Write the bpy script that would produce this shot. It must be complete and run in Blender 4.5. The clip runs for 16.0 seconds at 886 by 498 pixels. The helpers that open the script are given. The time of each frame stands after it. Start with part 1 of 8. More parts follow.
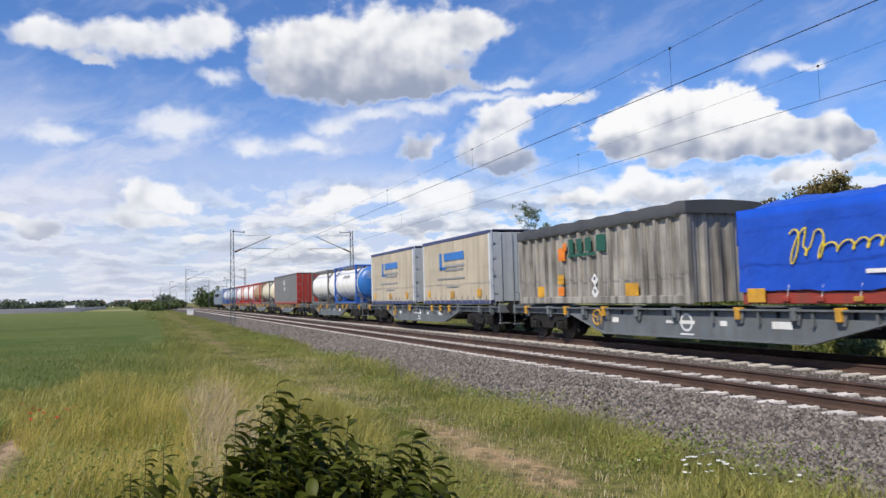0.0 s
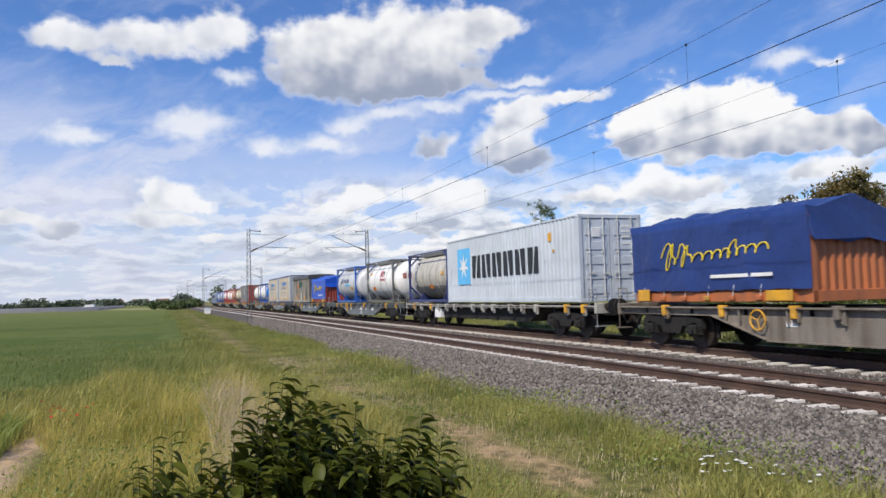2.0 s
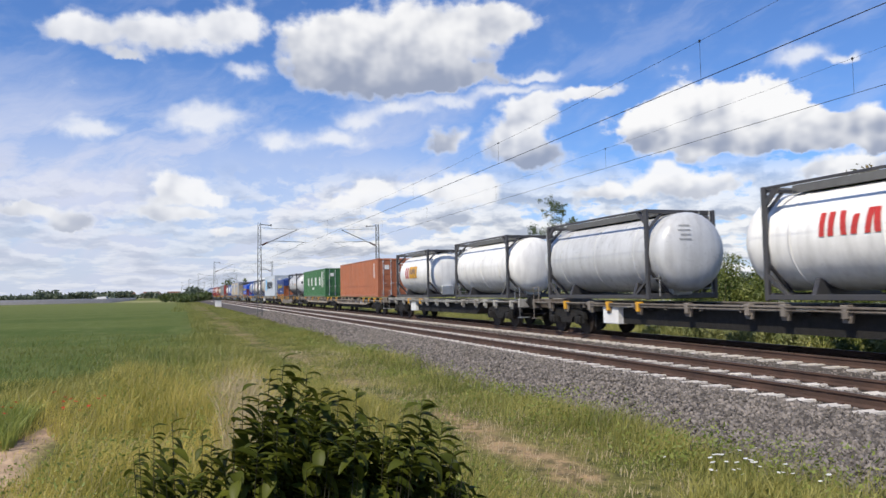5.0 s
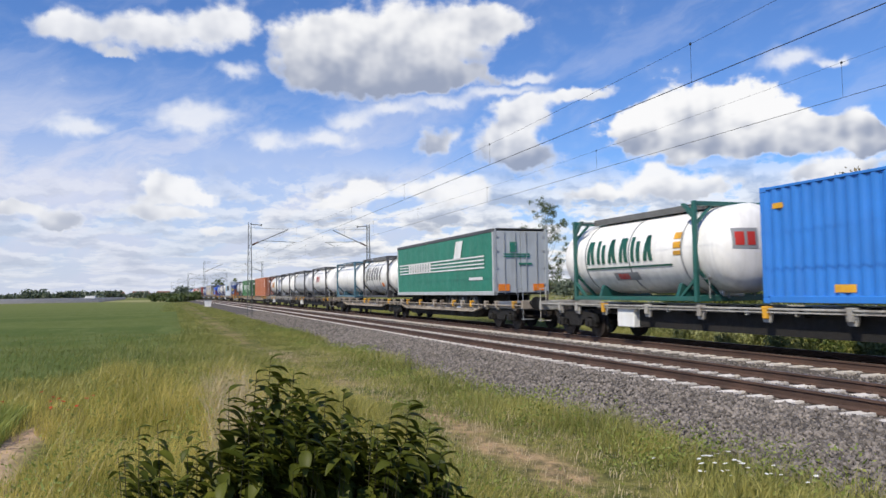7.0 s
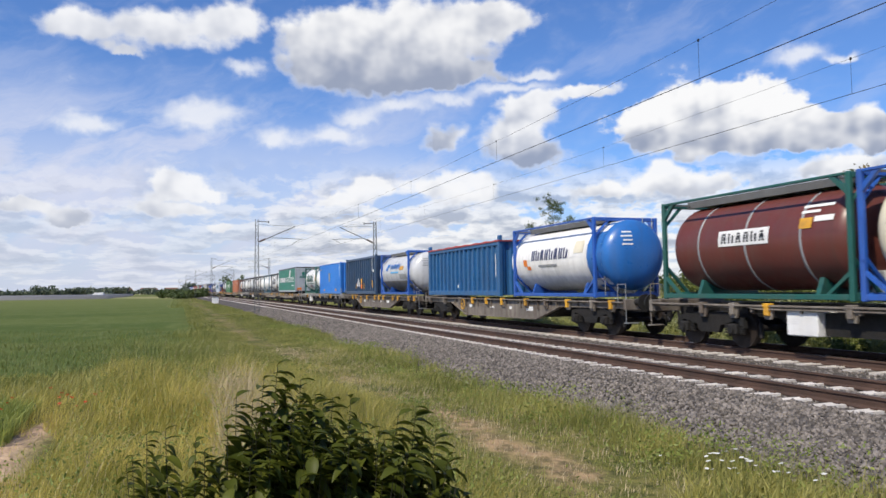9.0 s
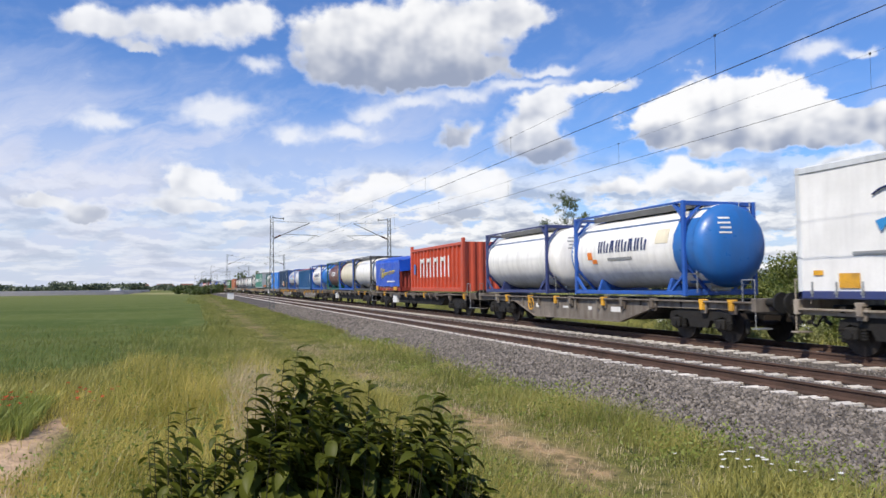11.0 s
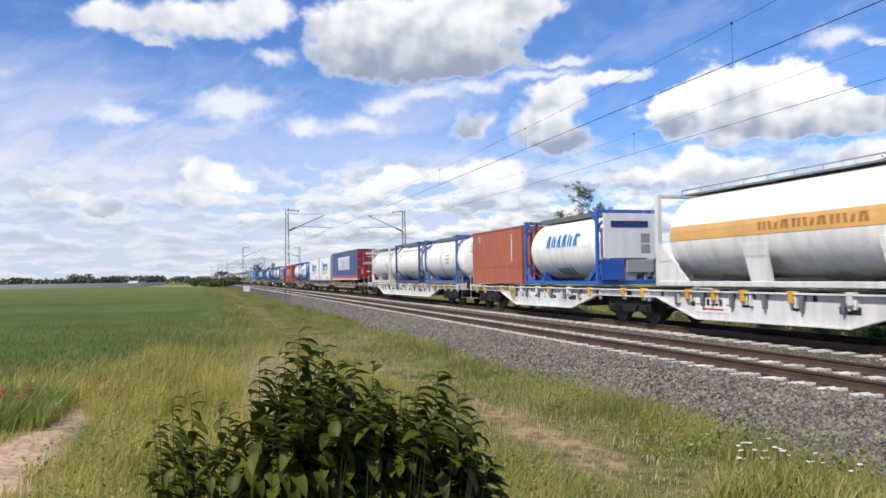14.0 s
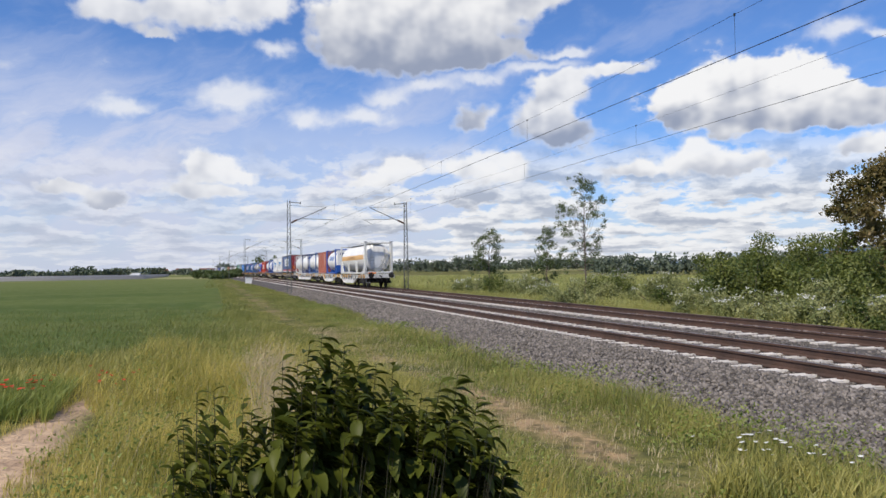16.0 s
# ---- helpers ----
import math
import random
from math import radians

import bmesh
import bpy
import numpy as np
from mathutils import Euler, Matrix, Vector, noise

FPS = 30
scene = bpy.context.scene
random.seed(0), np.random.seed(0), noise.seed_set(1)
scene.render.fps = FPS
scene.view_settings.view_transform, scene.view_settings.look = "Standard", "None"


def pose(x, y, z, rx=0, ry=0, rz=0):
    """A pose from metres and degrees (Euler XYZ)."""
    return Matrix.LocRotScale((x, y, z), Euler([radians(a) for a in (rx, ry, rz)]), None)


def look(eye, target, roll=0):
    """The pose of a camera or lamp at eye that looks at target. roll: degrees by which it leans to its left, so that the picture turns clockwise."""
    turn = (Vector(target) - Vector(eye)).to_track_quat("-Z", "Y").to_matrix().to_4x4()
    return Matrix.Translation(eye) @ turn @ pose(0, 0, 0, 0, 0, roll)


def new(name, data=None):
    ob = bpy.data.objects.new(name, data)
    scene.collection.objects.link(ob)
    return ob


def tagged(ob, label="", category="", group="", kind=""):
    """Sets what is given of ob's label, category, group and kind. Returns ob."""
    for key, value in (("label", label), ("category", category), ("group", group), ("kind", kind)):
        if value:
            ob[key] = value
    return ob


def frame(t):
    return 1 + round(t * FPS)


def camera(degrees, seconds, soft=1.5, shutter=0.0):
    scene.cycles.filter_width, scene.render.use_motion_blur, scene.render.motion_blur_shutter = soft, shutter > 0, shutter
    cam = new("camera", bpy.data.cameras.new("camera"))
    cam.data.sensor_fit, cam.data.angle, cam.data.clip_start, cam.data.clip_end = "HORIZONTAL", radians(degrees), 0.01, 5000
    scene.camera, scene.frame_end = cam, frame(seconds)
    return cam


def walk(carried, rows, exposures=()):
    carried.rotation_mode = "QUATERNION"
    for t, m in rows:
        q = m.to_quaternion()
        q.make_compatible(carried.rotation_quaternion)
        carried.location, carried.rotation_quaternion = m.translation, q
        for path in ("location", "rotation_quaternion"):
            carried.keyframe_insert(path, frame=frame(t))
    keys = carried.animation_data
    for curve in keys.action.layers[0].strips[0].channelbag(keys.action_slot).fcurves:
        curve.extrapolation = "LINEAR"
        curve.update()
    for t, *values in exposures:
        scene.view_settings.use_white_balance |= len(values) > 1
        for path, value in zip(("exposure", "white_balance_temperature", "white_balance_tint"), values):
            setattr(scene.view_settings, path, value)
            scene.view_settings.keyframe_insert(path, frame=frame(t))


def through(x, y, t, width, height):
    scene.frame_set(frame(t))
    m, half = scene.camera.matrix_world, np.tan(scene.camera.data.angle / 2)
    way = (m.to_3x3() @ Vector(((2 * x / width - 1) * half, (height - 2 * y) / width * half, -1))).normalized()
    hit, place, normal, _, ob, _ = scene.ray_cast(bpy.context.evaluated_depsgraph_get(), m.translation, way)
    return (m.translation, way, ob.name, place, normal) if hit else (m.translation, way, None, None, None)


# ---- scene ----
# Metres; z = 0 at the top of the rails, the tracks run along +y.
EYE = (0.0, 0.0, 1.56)
cam = camera(61.98, 16.0, soft=1.5, shutter=0.06)
# seconds, turn to the right of +y, tilt up, roll (degrees)
TURNS = [
    (0.0, 21.46, 3.60, -1.55),
    (0.5, 21.30, 3.76, -1.73),
    (1.0, 20.95, 3.73, -1.56),
    (1.5, 20.53, 3.69, -1.81),
    (2.0, 20.27, 3.52, -1.64),
    (2.5, 19.92, 3.38, -1.50),
    (3.0, 19.63, 3.58, -0.97),
    (3.5, 19.49, 3.35, -1.11),
    (4.0, 19.27, 3.08, -1.17),
    (6.5, 20.06, 3.38, -0.93),
    (7.0, 20.18, 3.23, -0.86),
    (7.5, 20.22, 3.19, -0.81),
    (8.0, 20.13, 2.95, -0.74),
    (8.5, 19.93, 2.83, -0.74),
    (9.0, 19.66, 3.00, -0.80),
    (11.5, 18.21, 2.62, -0.65),
    (12.0, 17.79, 2.50, -0.64),
    (12.5, 17.35, 2.48, -0.55),
    (13.0, 17.12, 2.35, -0.68),
    (13.5, 17.10, 2.28, -0.84),
    (14.0, 17.41, 2.11, -0.86),
    (14.5, 17.34, 1.88, -0.62),
    (15.0, 17.29, 1.60, -0.71),
    (15.5, 17.34, 1.48, -0.68),
    (16.0, 17.27, 1.50, -0.86),
]


def eye_pose(turn, tilt, roll):
    return pose(*EYE, 0, 0, -turn) @ pose(0, 0, 0, 90 + tilt) @ pose(0, 0, 0, 0, 0, roll)


walk(cam, [(t, eye_pose(a, b, c)) for t, a, b, c in TURNS], [(0.0, 0.0), (9.5, 0.0), (12.0, 0.10), (13.4, 0.14), (14.4, 0.08), (15.4, 0.10), (16.0, -0.08)])

# ---- world and sun ----
SUN_AZ, SUN_EL = -119.0, 49.0          # degrees, azimuth clockwise from +y
world = bpy.data.worlds.new("daylight")
scene.world = world
world.use_nodes = True
wt = world.node_tree
wt.nodes.clear()


def wn(kind, **inputs):
    n = wt.nodes.new(kind)
    for key, val in inputs.items():
        n.inputs[int(key[1:])].default_value = val
    return n


def wmath(op, a, b=None, c=None, clamp=False):
    n = wt.nodes.new("ShaderNodeMath")
    n.operation, n.use_clamp = op, clamp
    for i, v in enumerate((a, b, c)):
        if v is None:
            continue
        if isinstance(v, (int, float)):
            n.inputs[i].default_value = v
        else:
            wt.links.new(v, n.inputs[i])
    return n.outputs[0]


def wvec(op, a, b=None, c=None):
    n = wt.nodes.new("ShaderNodeVectorMath")
    n.operation = op
    for i, v in enumerate((a, b, c)):
        if v is None:
            continue
        if isinstance(v, tuple):
            n.inputs[i].default_value = v
        else:
            wt.links.new(v, n.inputs[i])
    return n.outputs["Value"] if op == "LENGTH" else n.outputs[0]


def wstep(v, lo, hi):
    n = wt.nodes.new("ShaderNodeMapRange")
    n.interpolation_type = "SMOOTHSTEP"
    wt.links.new(v, n.inputs[0])
    n.inputs[1].default_value, n.inputs[2].default_value = lo, hi
    return n.outputs[0]


def wmix(fac, a, b):
    n = wt.nodes.new("ShaderNodeMix")
    n.data_type = "RGBA"
    for sock, v in ((n.inputs[0], fac), (n.inputs[6], a), (n.inputs[7], b)):
        if isinstance(v, tuple):
            sock.default_value = (*v, 1)
        elif isinstance(v, (int, float)):
            sock.default_value = v
        else:
            wt.links.new(v, sock)
    return n.outputs[2]


def wnoise(vec, scale, detail=6, rough=0.55, color=False):
    n = wt.nodes.new("ShaderNodeTexNoise")
    n.noise_dimensions = "2D"
    n.inputs["Scale"].default_value, n.inputs["Detail"].default_value, n.inputs["Roughness"].default_value = scale, detail, rough
    wt.links.new(vec, n.inputs["Vector"])
    return n.outputs["Color" if color else "Fac"]


tc = wt.nodes.new("ShaderNodeTexCoord")
sep = wt.nodes.new("ShaderNodeSeparateXYZ")
wt.links.new(tc.outputs["Generated"], sep.inputs[0])
az = wmath("MULTIPLY", wmath("ARCTAN2", sep.outputs[0], sep.outputs[1]), 57.2958)
el = wmath("MULTIPLY", wmath("ARCSINE", sep.outputs[2]), 57.2958)
comb = wt.nodes.new("ShaderNodeCombineXYZ")
wt.links.new(az, comb.inputs[0]), wt.links.new(el, comb.inputs[1])
P = comb.outputs[0]
warp1 = wvec("MULTIPLY_ADD", wnoise(P, 0.30, 3, 0.5, True), (2.2, 1.5, 0), (-1.1, -0.75, 0))
warp2 = wvec("MULTIPLY_ADD", wnoise(P, 1.1, 5, 0.5, True), (1.1, 0.6, 0), (-0.55, -0.3, 0))
Q = wvec("ADD", wvec("ADD", P, warp1), warp2)
# cumulus: azimuth, elevation, half width, half height (degrees)
TOP_CLOUD = [(-1.9, 18.6, 5.7, 1.6), (-7.2, 17.9, 2.5, 1.2), (3.7, 19.5, 2.5, 1.9), (-3.8, 16.8, 1.7, 0.5)]
BIG_CLOUD = [(16.2, 19.0, 7.9, 3.1), (10.4, 17.9, 3.7, 3.0), (23.2, 20.2, 4.2, 1.9), (15.0, 16.0, 6.0, 1.7), (21.4, 16.2, 4.9, 1.1)]
TUFTS = [(4.5, 16.3, 2.1, 0.9), (-5.9, 11.6, 2.8, 1.0), (7.0, 11.4, 2.4, 1.1), (11.3, 11.6, 2.2, 1.0), (45.9, 15.7, 2.3, 0.85), (48.5, 15.1, 1.0, 0.4), (1.6, 12.9, 4.6, 1.5), (27.0, 16.0, 2.6, 0.5)]
STREAKS = [(13.0, 13.1, 2.2, 0.75), (16.5, 13.9, 3.2, 0.65), (20.6, 14.6, 3.4, 0.55), (25.0, 15.1, 3.8, 0.5)]
MIDDLE_CLOUD = [(26.5, 13.6, 2.1, 1.4), (31.1, 14.5, 3.4, 0.8), (25.4, 11.7, 3.3, 1.8), (19.6, 11.1, 2.0, 1.4), (26.7, 10.1, 3.5, 1.3)]
EAST_BANK = [(39.5, 12.8, 4.9, 2.3), (43.7, 12.2, 2.4, 1.8), (35.6, 11.7, 2.7, 1.9), (40.0, 10.4, 6.4, 1.7), (46.4, 10.3, 3.2, 1.4), (50.2, 10.0, 2.4, 1.8)]
EAST_LOW = [(36.4, 7.9, 2.4, 1.3), (39.5, 7.2, 3.9, 1.0), (32.2, 7.1, 3.4, 0.8), (48.4, 8.1, 4.1, 0.8)]
LOW_CLOUDS = [(-0.5, 8.0, 2.2, 1.2), (0.9, 7.0, 2.8, 0.5), (-0.6, 6.0, 3.7, 0.7), (2.5, 4.7, 1.6, 0.5), (-7.2, 5.0, 1.9, 1.0), (-10.0, 5.9, 1.7, 0.7), (14.3, 7.8, 2.6, 1.0), (20.9, 7.7, 4.2, 1.3), (12.1, 6.9, 2.8, 0.7)]


def cloud_field(vec, rows):
    """How deep inside the nearest cloud."""
    near = None
    for a, e, w, h in rows:
        v = wvec("MULTIPLY_ADD", vec, (1 / w, 1 / h, 0), (-a / w, -e / h, 0))
        sp = wt.nodes.new("ShaderNodeSeparateXYZ")
        wt.links.new(v, sp.inputs[0])
        y = sp.outputs[1]
        # bases are flatter than the tops
        d = wmath("ADD", wmath("MULTIPLY", sp.outputs[0], sp.outputs[0]), wmath("POWER", wmath("MAXIMUM", y, wmath("MULTIPLY", y, -1.2)), 2.0))
        k = wmath("POWER", 2.718, wmath("MULTIPLY", d, -1.6))
        near = k if near is None else wmath("ADD", near, k)
    return wmath("SUBTRACT", near, 0.20)


# relief: how much thicker the cloud is a little towards the sun (up and to the west)
PS = wvec("MULTIPLY", P, (0.8, 1.25, 0))
fine = wnoise(PS, 0.42, 6, 0.50)
relief = wmath("SUBTRACT", wnoise(wvec("ADD", P, (-0.5, 0.8, 0)), 0.42, 2, 0.5), wnoise(P, 0.42, 2, 0.5))
swell = wmath("ADD", wmath("MULTIPLY_ADD", wnoise(PS, 0.24, 3, 0.5), 7.0, -3.5), wmath("MULTIPLY", relief, 4.5))
height = wmath("SUBTRACT", el, swell)
cover, gloom = None, None
# edge from, to, thickness, raggedness; elevation of the lit tops and of the shaded base, depth of the shade
for rows, lo, hi, full, ragged, lit, base, dusk in (
        (TOP_CLOUD, -0.05, 0.50, 0.93, 1.0, 20.5, 15.0, 0.55), (BIG_CLOUD, -0.02, 0.42, 1.0, 1.0, 22.4, 14.4, 0.9), (TUFTS, -0.15, 0.75, 0.75, 1.0, 11.0, 8.0, 0.2), (STREAKS, -0.25, 0.9, 0.72, 0.8, 11.0, 8.0, 0.1),
        (MIDDLE_CLOUD, -0.02, 0.45, 0.95, 1.05, 15.2, 8.8, 0.95), (EAST_BANK, 0.0, 0.20, 1.0, 0.85, 13.2, 7.8, 0.9), (EAST_LOW, -0.05, 0.40, 0.95, 1.0, 9.0, 5.6, 0.6), (LOW_CLOUDS, -0.04, 0.36, 0.90, 1.1, 8.4, 2.6, 0.8)):
    depth = cloud_field(Q, rows)
    c = wmath("MULTIPLY", wstep(wmath("ADD", depth, wmath("MULTIPLY_ADD", fine, ragged, -0.5 * ragged)), lo, hi), full)
    shade = wmath("MULTIPLY", wmath("MULTIPLY", wstep(height, lit, base), c), dusk)
    cover = c if cover is None else wmath("MAXIMUM", cover, c)
    gloom = shade if gloom is None else wmath("MAXIMUM", gloom, shade)
cloud_col = wmix(gloom, (0.96, 0.96, 0.97), (0.255, 0.31, 0.45))
# a deck of small cumulus that runs out to the horizon
plane = wmath("DIVIDE", 1.0, wmath("MAXIMUM", wmath("ADD", sep.outputs[2], 0.15), 0.03))
flat = wt.nodes.new("ShaderNodeCombineXYZ")
wt.links.new(wmath("MULTIPLY", az, 0.085), flat.inputs[0]), wt.links.new(plane, flat.inputs[1])
deck = wvec("ADD", flat.outputs[0], wvec("MULTIPLY", warp2, (0.07, 0.22, 0)))
lown = wnoise(deck, 2.6, 6, 0.58)
low_up = wnoise(wvec("ADD", deck, (-0.02, -0.13, 0)), 2.6, 4, 0.55)
low_mask = wmath("MULTIPLY", wmath("MULTIPLY_ADD", wstep(el, 10.5, 7.0), 0.75, wmath("MULTIPLY", wstep(el, 7.5, 4.5), 0.25)), wmath("MULTIPLY_ADD", wstep(az, -2.0, 14.0), 0.55, 0.45))
low_cover = wmath("MULTIPLY", wstep(wmath("MULTIPLY_ADD", wstep(az, 8.0, 26.0), 0.05, lown), 0.40, 0.53), low_mask)
low_col = wmix(wmath("MULTIPLY", wstep(low_up, 0.42, 0.70), 1.0), (0.94, 0.94, 0.95), (0.44, 0.48, 0.575))
# thin high streaks, thickest low in the west
rot = wt.nodes.new("ShaderNodeVectorRotate")
rot.rotation_type = "Z_AXIS"
rot.inputs["Angle"].default_value = radians(-20)
wt.links.new(wvec("ADD", P, warp1), rot.inputs["Vector"])
streak = wnoise(wvec("MULTIPLY", rot.outputs[0], (0.045, 0.20, 0)), 1.4, 7, 0.62)
veil = wmath("MULTIPLY", wstep(streak, 0.26, 0.58), wmath("MULTIPLY", wstep(el, 17.5, 9.0), wstep(az, 34.0, 6.0)), None, True)
veil = wmath("MULTIPLY_ADD", wmath("MAXIMUM", veil, wmath("MULTIPLY", wmath("MULTIPLY", wstep(el, 14.5, 9.5), wstep(az, 27.0, 12.0)), 0.62)), 0.82, wmath("MULTIPLY", wstep(streak, 0.48, 0.74), 0.22), True)

sky = wt.nodes.new("ShaderNodeTexSky")
sky.sky_type = "NISHITA"
sky.sun_disc = False
sky.sun_elevation, sky.sun_rotation = radians(SUN_EL), radians(SUN_AZ)
sky.air_density, sky.dust_density, sky.ozone_density = 1.0, 0.3, 2.5
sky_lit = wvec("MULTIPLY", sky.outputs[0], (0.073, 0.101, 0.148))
col = wmix(veil, sky_lit, (0.64, 0.69, 0.87))
col = wmix(wmath("MULTIPLY", wstep(el, 9.0, -0.5), 0.8), col, (0.60, 0.65, 0.79))
col = wmix(wmath("MULTIPLY", low_cover, 0.92), col, low_col)
col = wmix(cover, col, cloud_col)
bg = wt.nodes.new("ShaderNodeBackground")
wt.links.new(col, bg.inputs[0])
bg.inputs[1].default_value = 1.0
wout = wt.nodes.new("ShaderNodeOutputWorld")
wt.links.new(bg.outputs[0], wout.inputs[0])

sun_data = bpy.data.lights.new("sun", "SUN")
sun_data.energy, sun_data.angle, sun_data.color = 4.9, radians(0.53), (1.0, 0.912, 0.76)
sun = new("sun", sun_data)
sa, se = radians(SUN_AZ), radians(SUN_EL)
sun.matrix_world = look((math.sin(sa) * math.cos(se) * 90, math.cos(sa) * math.cos(se) * 90, math.sin(se) * 90), (0, 0, 0))

# ---- materials ----
def mat(name, col, rough=0.6, metal=0.0, var=0.18, scale=1.2, bump=0.03, bscale=40.0, dirt=None, amount=0.35, streak=False, rand=0.0, island=False, coat=0.0):
    """Colour with broad and fine variation, dirt that may run down in streaks, and fine relief."""
    m = bpy.data.materials.new(name)
    m.use_nodes = True
    nt = m.node_tree
    b = nt.nodes["Principled BSDF"]
    L = nt.links.new
    co = nt.nodes.new("ShaderNodeTexCoord").outputs["Object"]

    def noise_of(sc, det, vec=co, mul=None):
        if mul:
            v = nt.nodes.new("ShaderNodeVectorMath")
            v.operation = "MULTIPLY"
            v.inputs[1].default_value = mul
            L(co, v.inputs[0])
            vec = v.outputs[0]
        n = nt.nodes.new("ShaderNodeTexNoise")
        n.inputs["Scale"].default_value, n.inputs["Detail"].default_value = sc, det
        L(vec, n.inputs["Vector"])
        return n.outputs["Fac"]

    def mix(f, a, c):
        n = nt.nodes.new("ShaderNodeMix")
        n.data_type = "RGBA"
        for sock, v in ((n.inputs[0], f), (n.inputs[6], a), (n.inputs[7], c)):
            if isinstance(v, tuple):
                sock.default_value = (*v, 1)
            elif isinstance(v, (int, float)):
                sock.default_value = v
            else:
                L(v, sock)
        return n.outputs[2]

    def ramp(v, lo, hi, top=1.0):
        n = nt.nodes.new("ShaderNodeMapRange")
        L(v, n.inputs[0])
        for i, x in enumerate((lo, hi, 0.0, top)):
            n.inputs[i + 1].default_value = x
        return n.outputs[0]

    dark = tuple(c * (1 - var) for c in col)
    light = tuple(min(1, c * (1 + var)) for c in col)
    c = mix(ramp(noise_of(scale, 5), 0.3, 0.7), dark, light)
    c = mix(ramp(noise_of(scale * 14, 3), 0.35, 0.75, 0.35), c, dark)
    if rand:
        src = nt.nodes.new("ShaderNodeNewGeometry").outputs["Random Per Island"] if island else nt.nodes.new("ShaderNodeObjectInfo").outputs["Random"]
        hsv = nt.nodes.new("ShaderNodeHueSaturation")
        L(ramp(src, 0, 1, 2 * rand), hsv.inputs["Value"])
        hsv2 = nt.nodes.new("ShaderNodeMath")
        hsv2.operation = "ADD"
        hsv2.inputs[1].default_value = 1 - rand
        L(ramp(src, 0, 1, 2 * rand), hsv2.inputs[0])
        L(hsv2.outputs[0], hsv.inputs["Value"])
        L(c, hsv.inputs["Color"])
        c = hsv.outputs[0]
    rgh = rough
    if dirt:
        d = ramp(noise_of(2.0, 6, co, (2.2, 2.2, 0.22) if streak else (1, 1, 1)), 0.42, 0.72, amount)
        c = mix(d, c, dirt)
    L(c, b.inputs["Base Color"])
    rn = ramp(noise_of(scale * 5, 3), 0.2, 0.8)
    rm = nt.nodes.new("ShaderNodeMath")
    rm.operation = "MULTIPLY_ADD"
    rm.inputs[1].default_value, rm.inputs[2].default_value = 0.25, max(0.02, rgh - 0.12)
    L(rn, rm.inputs[0])
    L(rm.outputs[0], b.inputs["Roughness"])
    b.inputs["Metallic"].default_value = metal
    b.inputs["Coat Weight"].default_value = coat
    if bump:
        bp = nt.nodes.new("ShaderNodeBump")
        bp.inputs["Strength"].default_value, bp.inputs["Distance"].default_value = 0.6, bump
        L(noise_of(bscale, 4), bp.inputs["Height"])
        L(bp.outputs[0], b.inputs["Normal"])
    return m


def leaf_mat(name, a, b2, through=0.35, rough=0.55):
    """Leaves and blades: each island of its own tone between two, some light passing through."""
    m = bpy.data.materials.new(name)
    m.use_nodes = True
    nt = m.node_tree
    L = nt.links.new
    p = nt.nodes["Principled BSDF"]
    n = nt.nodes.new("ShaderNodeMix")
    n.data_type = "RGBA"
    n.inputs[6].default_value, n.inputs[7].default_value = (*a, 1), (*b2, 1)
    g = nt.nodes.new("ShaderNodeNewGeometry")
    nz = nt.nodes.new("ShaderNodeTexNoise")
    nz.inputs["Scale"].default_value, nz.inputs["Detail"].default_value = 0.7, 4
    co = nt.nodes.new("ShaderNodeTexCoord")
    L(co.outputs["Object"], nz.inputs["Vector"])
    ad = nt.nodes.new("ShaderNodeMath")
    ad.operation, ad.use_clamp = "MULTIPLY_ADD", True
    ad.inputs[1].default_value = 0.55
    sc = nt.nodes.new("ShaderNodeMapRange")
    for i, x in enumerate((0.35, 0.65, -0.05, 0.5)):
        sc.inputs[i + 1].default_value = x
    L(nz.outputs["Fac"], sc.inputs[0])
    L(g.outputs["Random Per Island"], ad.inputs[0])
    L(sc.outputs[0], ad.inputs[2])
    L(ad.outputs[0], n.inputs[0])
    L(n.outputs[2], p.inputs["Base Color"])
    p.inputs["Roughness"].default_value = rough
    tr = nt.nodes.new("ShaderNodeBsdfTranslucent")
    L(n.outputs[2], tr.inputs[0])
    ms = nt.nodes.new("ShaderNodeMixShader")
    ms.inputs[0].default_value = through
    L(p.outputs[0], ms.inputs[1]), L(tr.outputs[0], ms.inputs[2])
    L(ms.outputs[0], nt.nodes["Material Output"].inputs[0])
    return m


GRIME = (0.09, 0.075, 0.06)
RUST = (0.16, 0.07, 0.035)
M_GREYSTEEL = mat("grey_wagon_paint", (0.14, 0.16, 0.175), 0.55, dirt=GRIME, amount=0.4, streak=True)
M_BROWNSTEEL = mat("weathered_wagon_paint", (0.205, 0.18, 0.152), 0.65, var=0.3, dirt=(0.075, 0.05, 0.035), amount=0.75, streak=True)
M_WHITESTEEL = mat("white_wagon_paint", (0.66, 0.66, 0.65), 0.5, dirt=(0.25, 0.21, 0.17), amount=0.3, streak=True)
M_POCKET = mat("weathered_pocket_wagon_paint", (0.36, 0.315, 0.26), 0.65, var=0.25, dirt=(0.12, 0.08, 0.055), amount=0.6, streak=True)
M_PALESTEEL = mat("pale_soiled_wagon_paint", (0.40, 0.39, 0.36), 0.6, dirt=(0.12, 0.09, 0.07), amount=0.7, streak=True)
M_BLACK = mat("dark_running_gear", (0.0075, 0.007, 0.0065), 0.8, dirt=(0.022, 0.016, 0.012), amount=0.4)
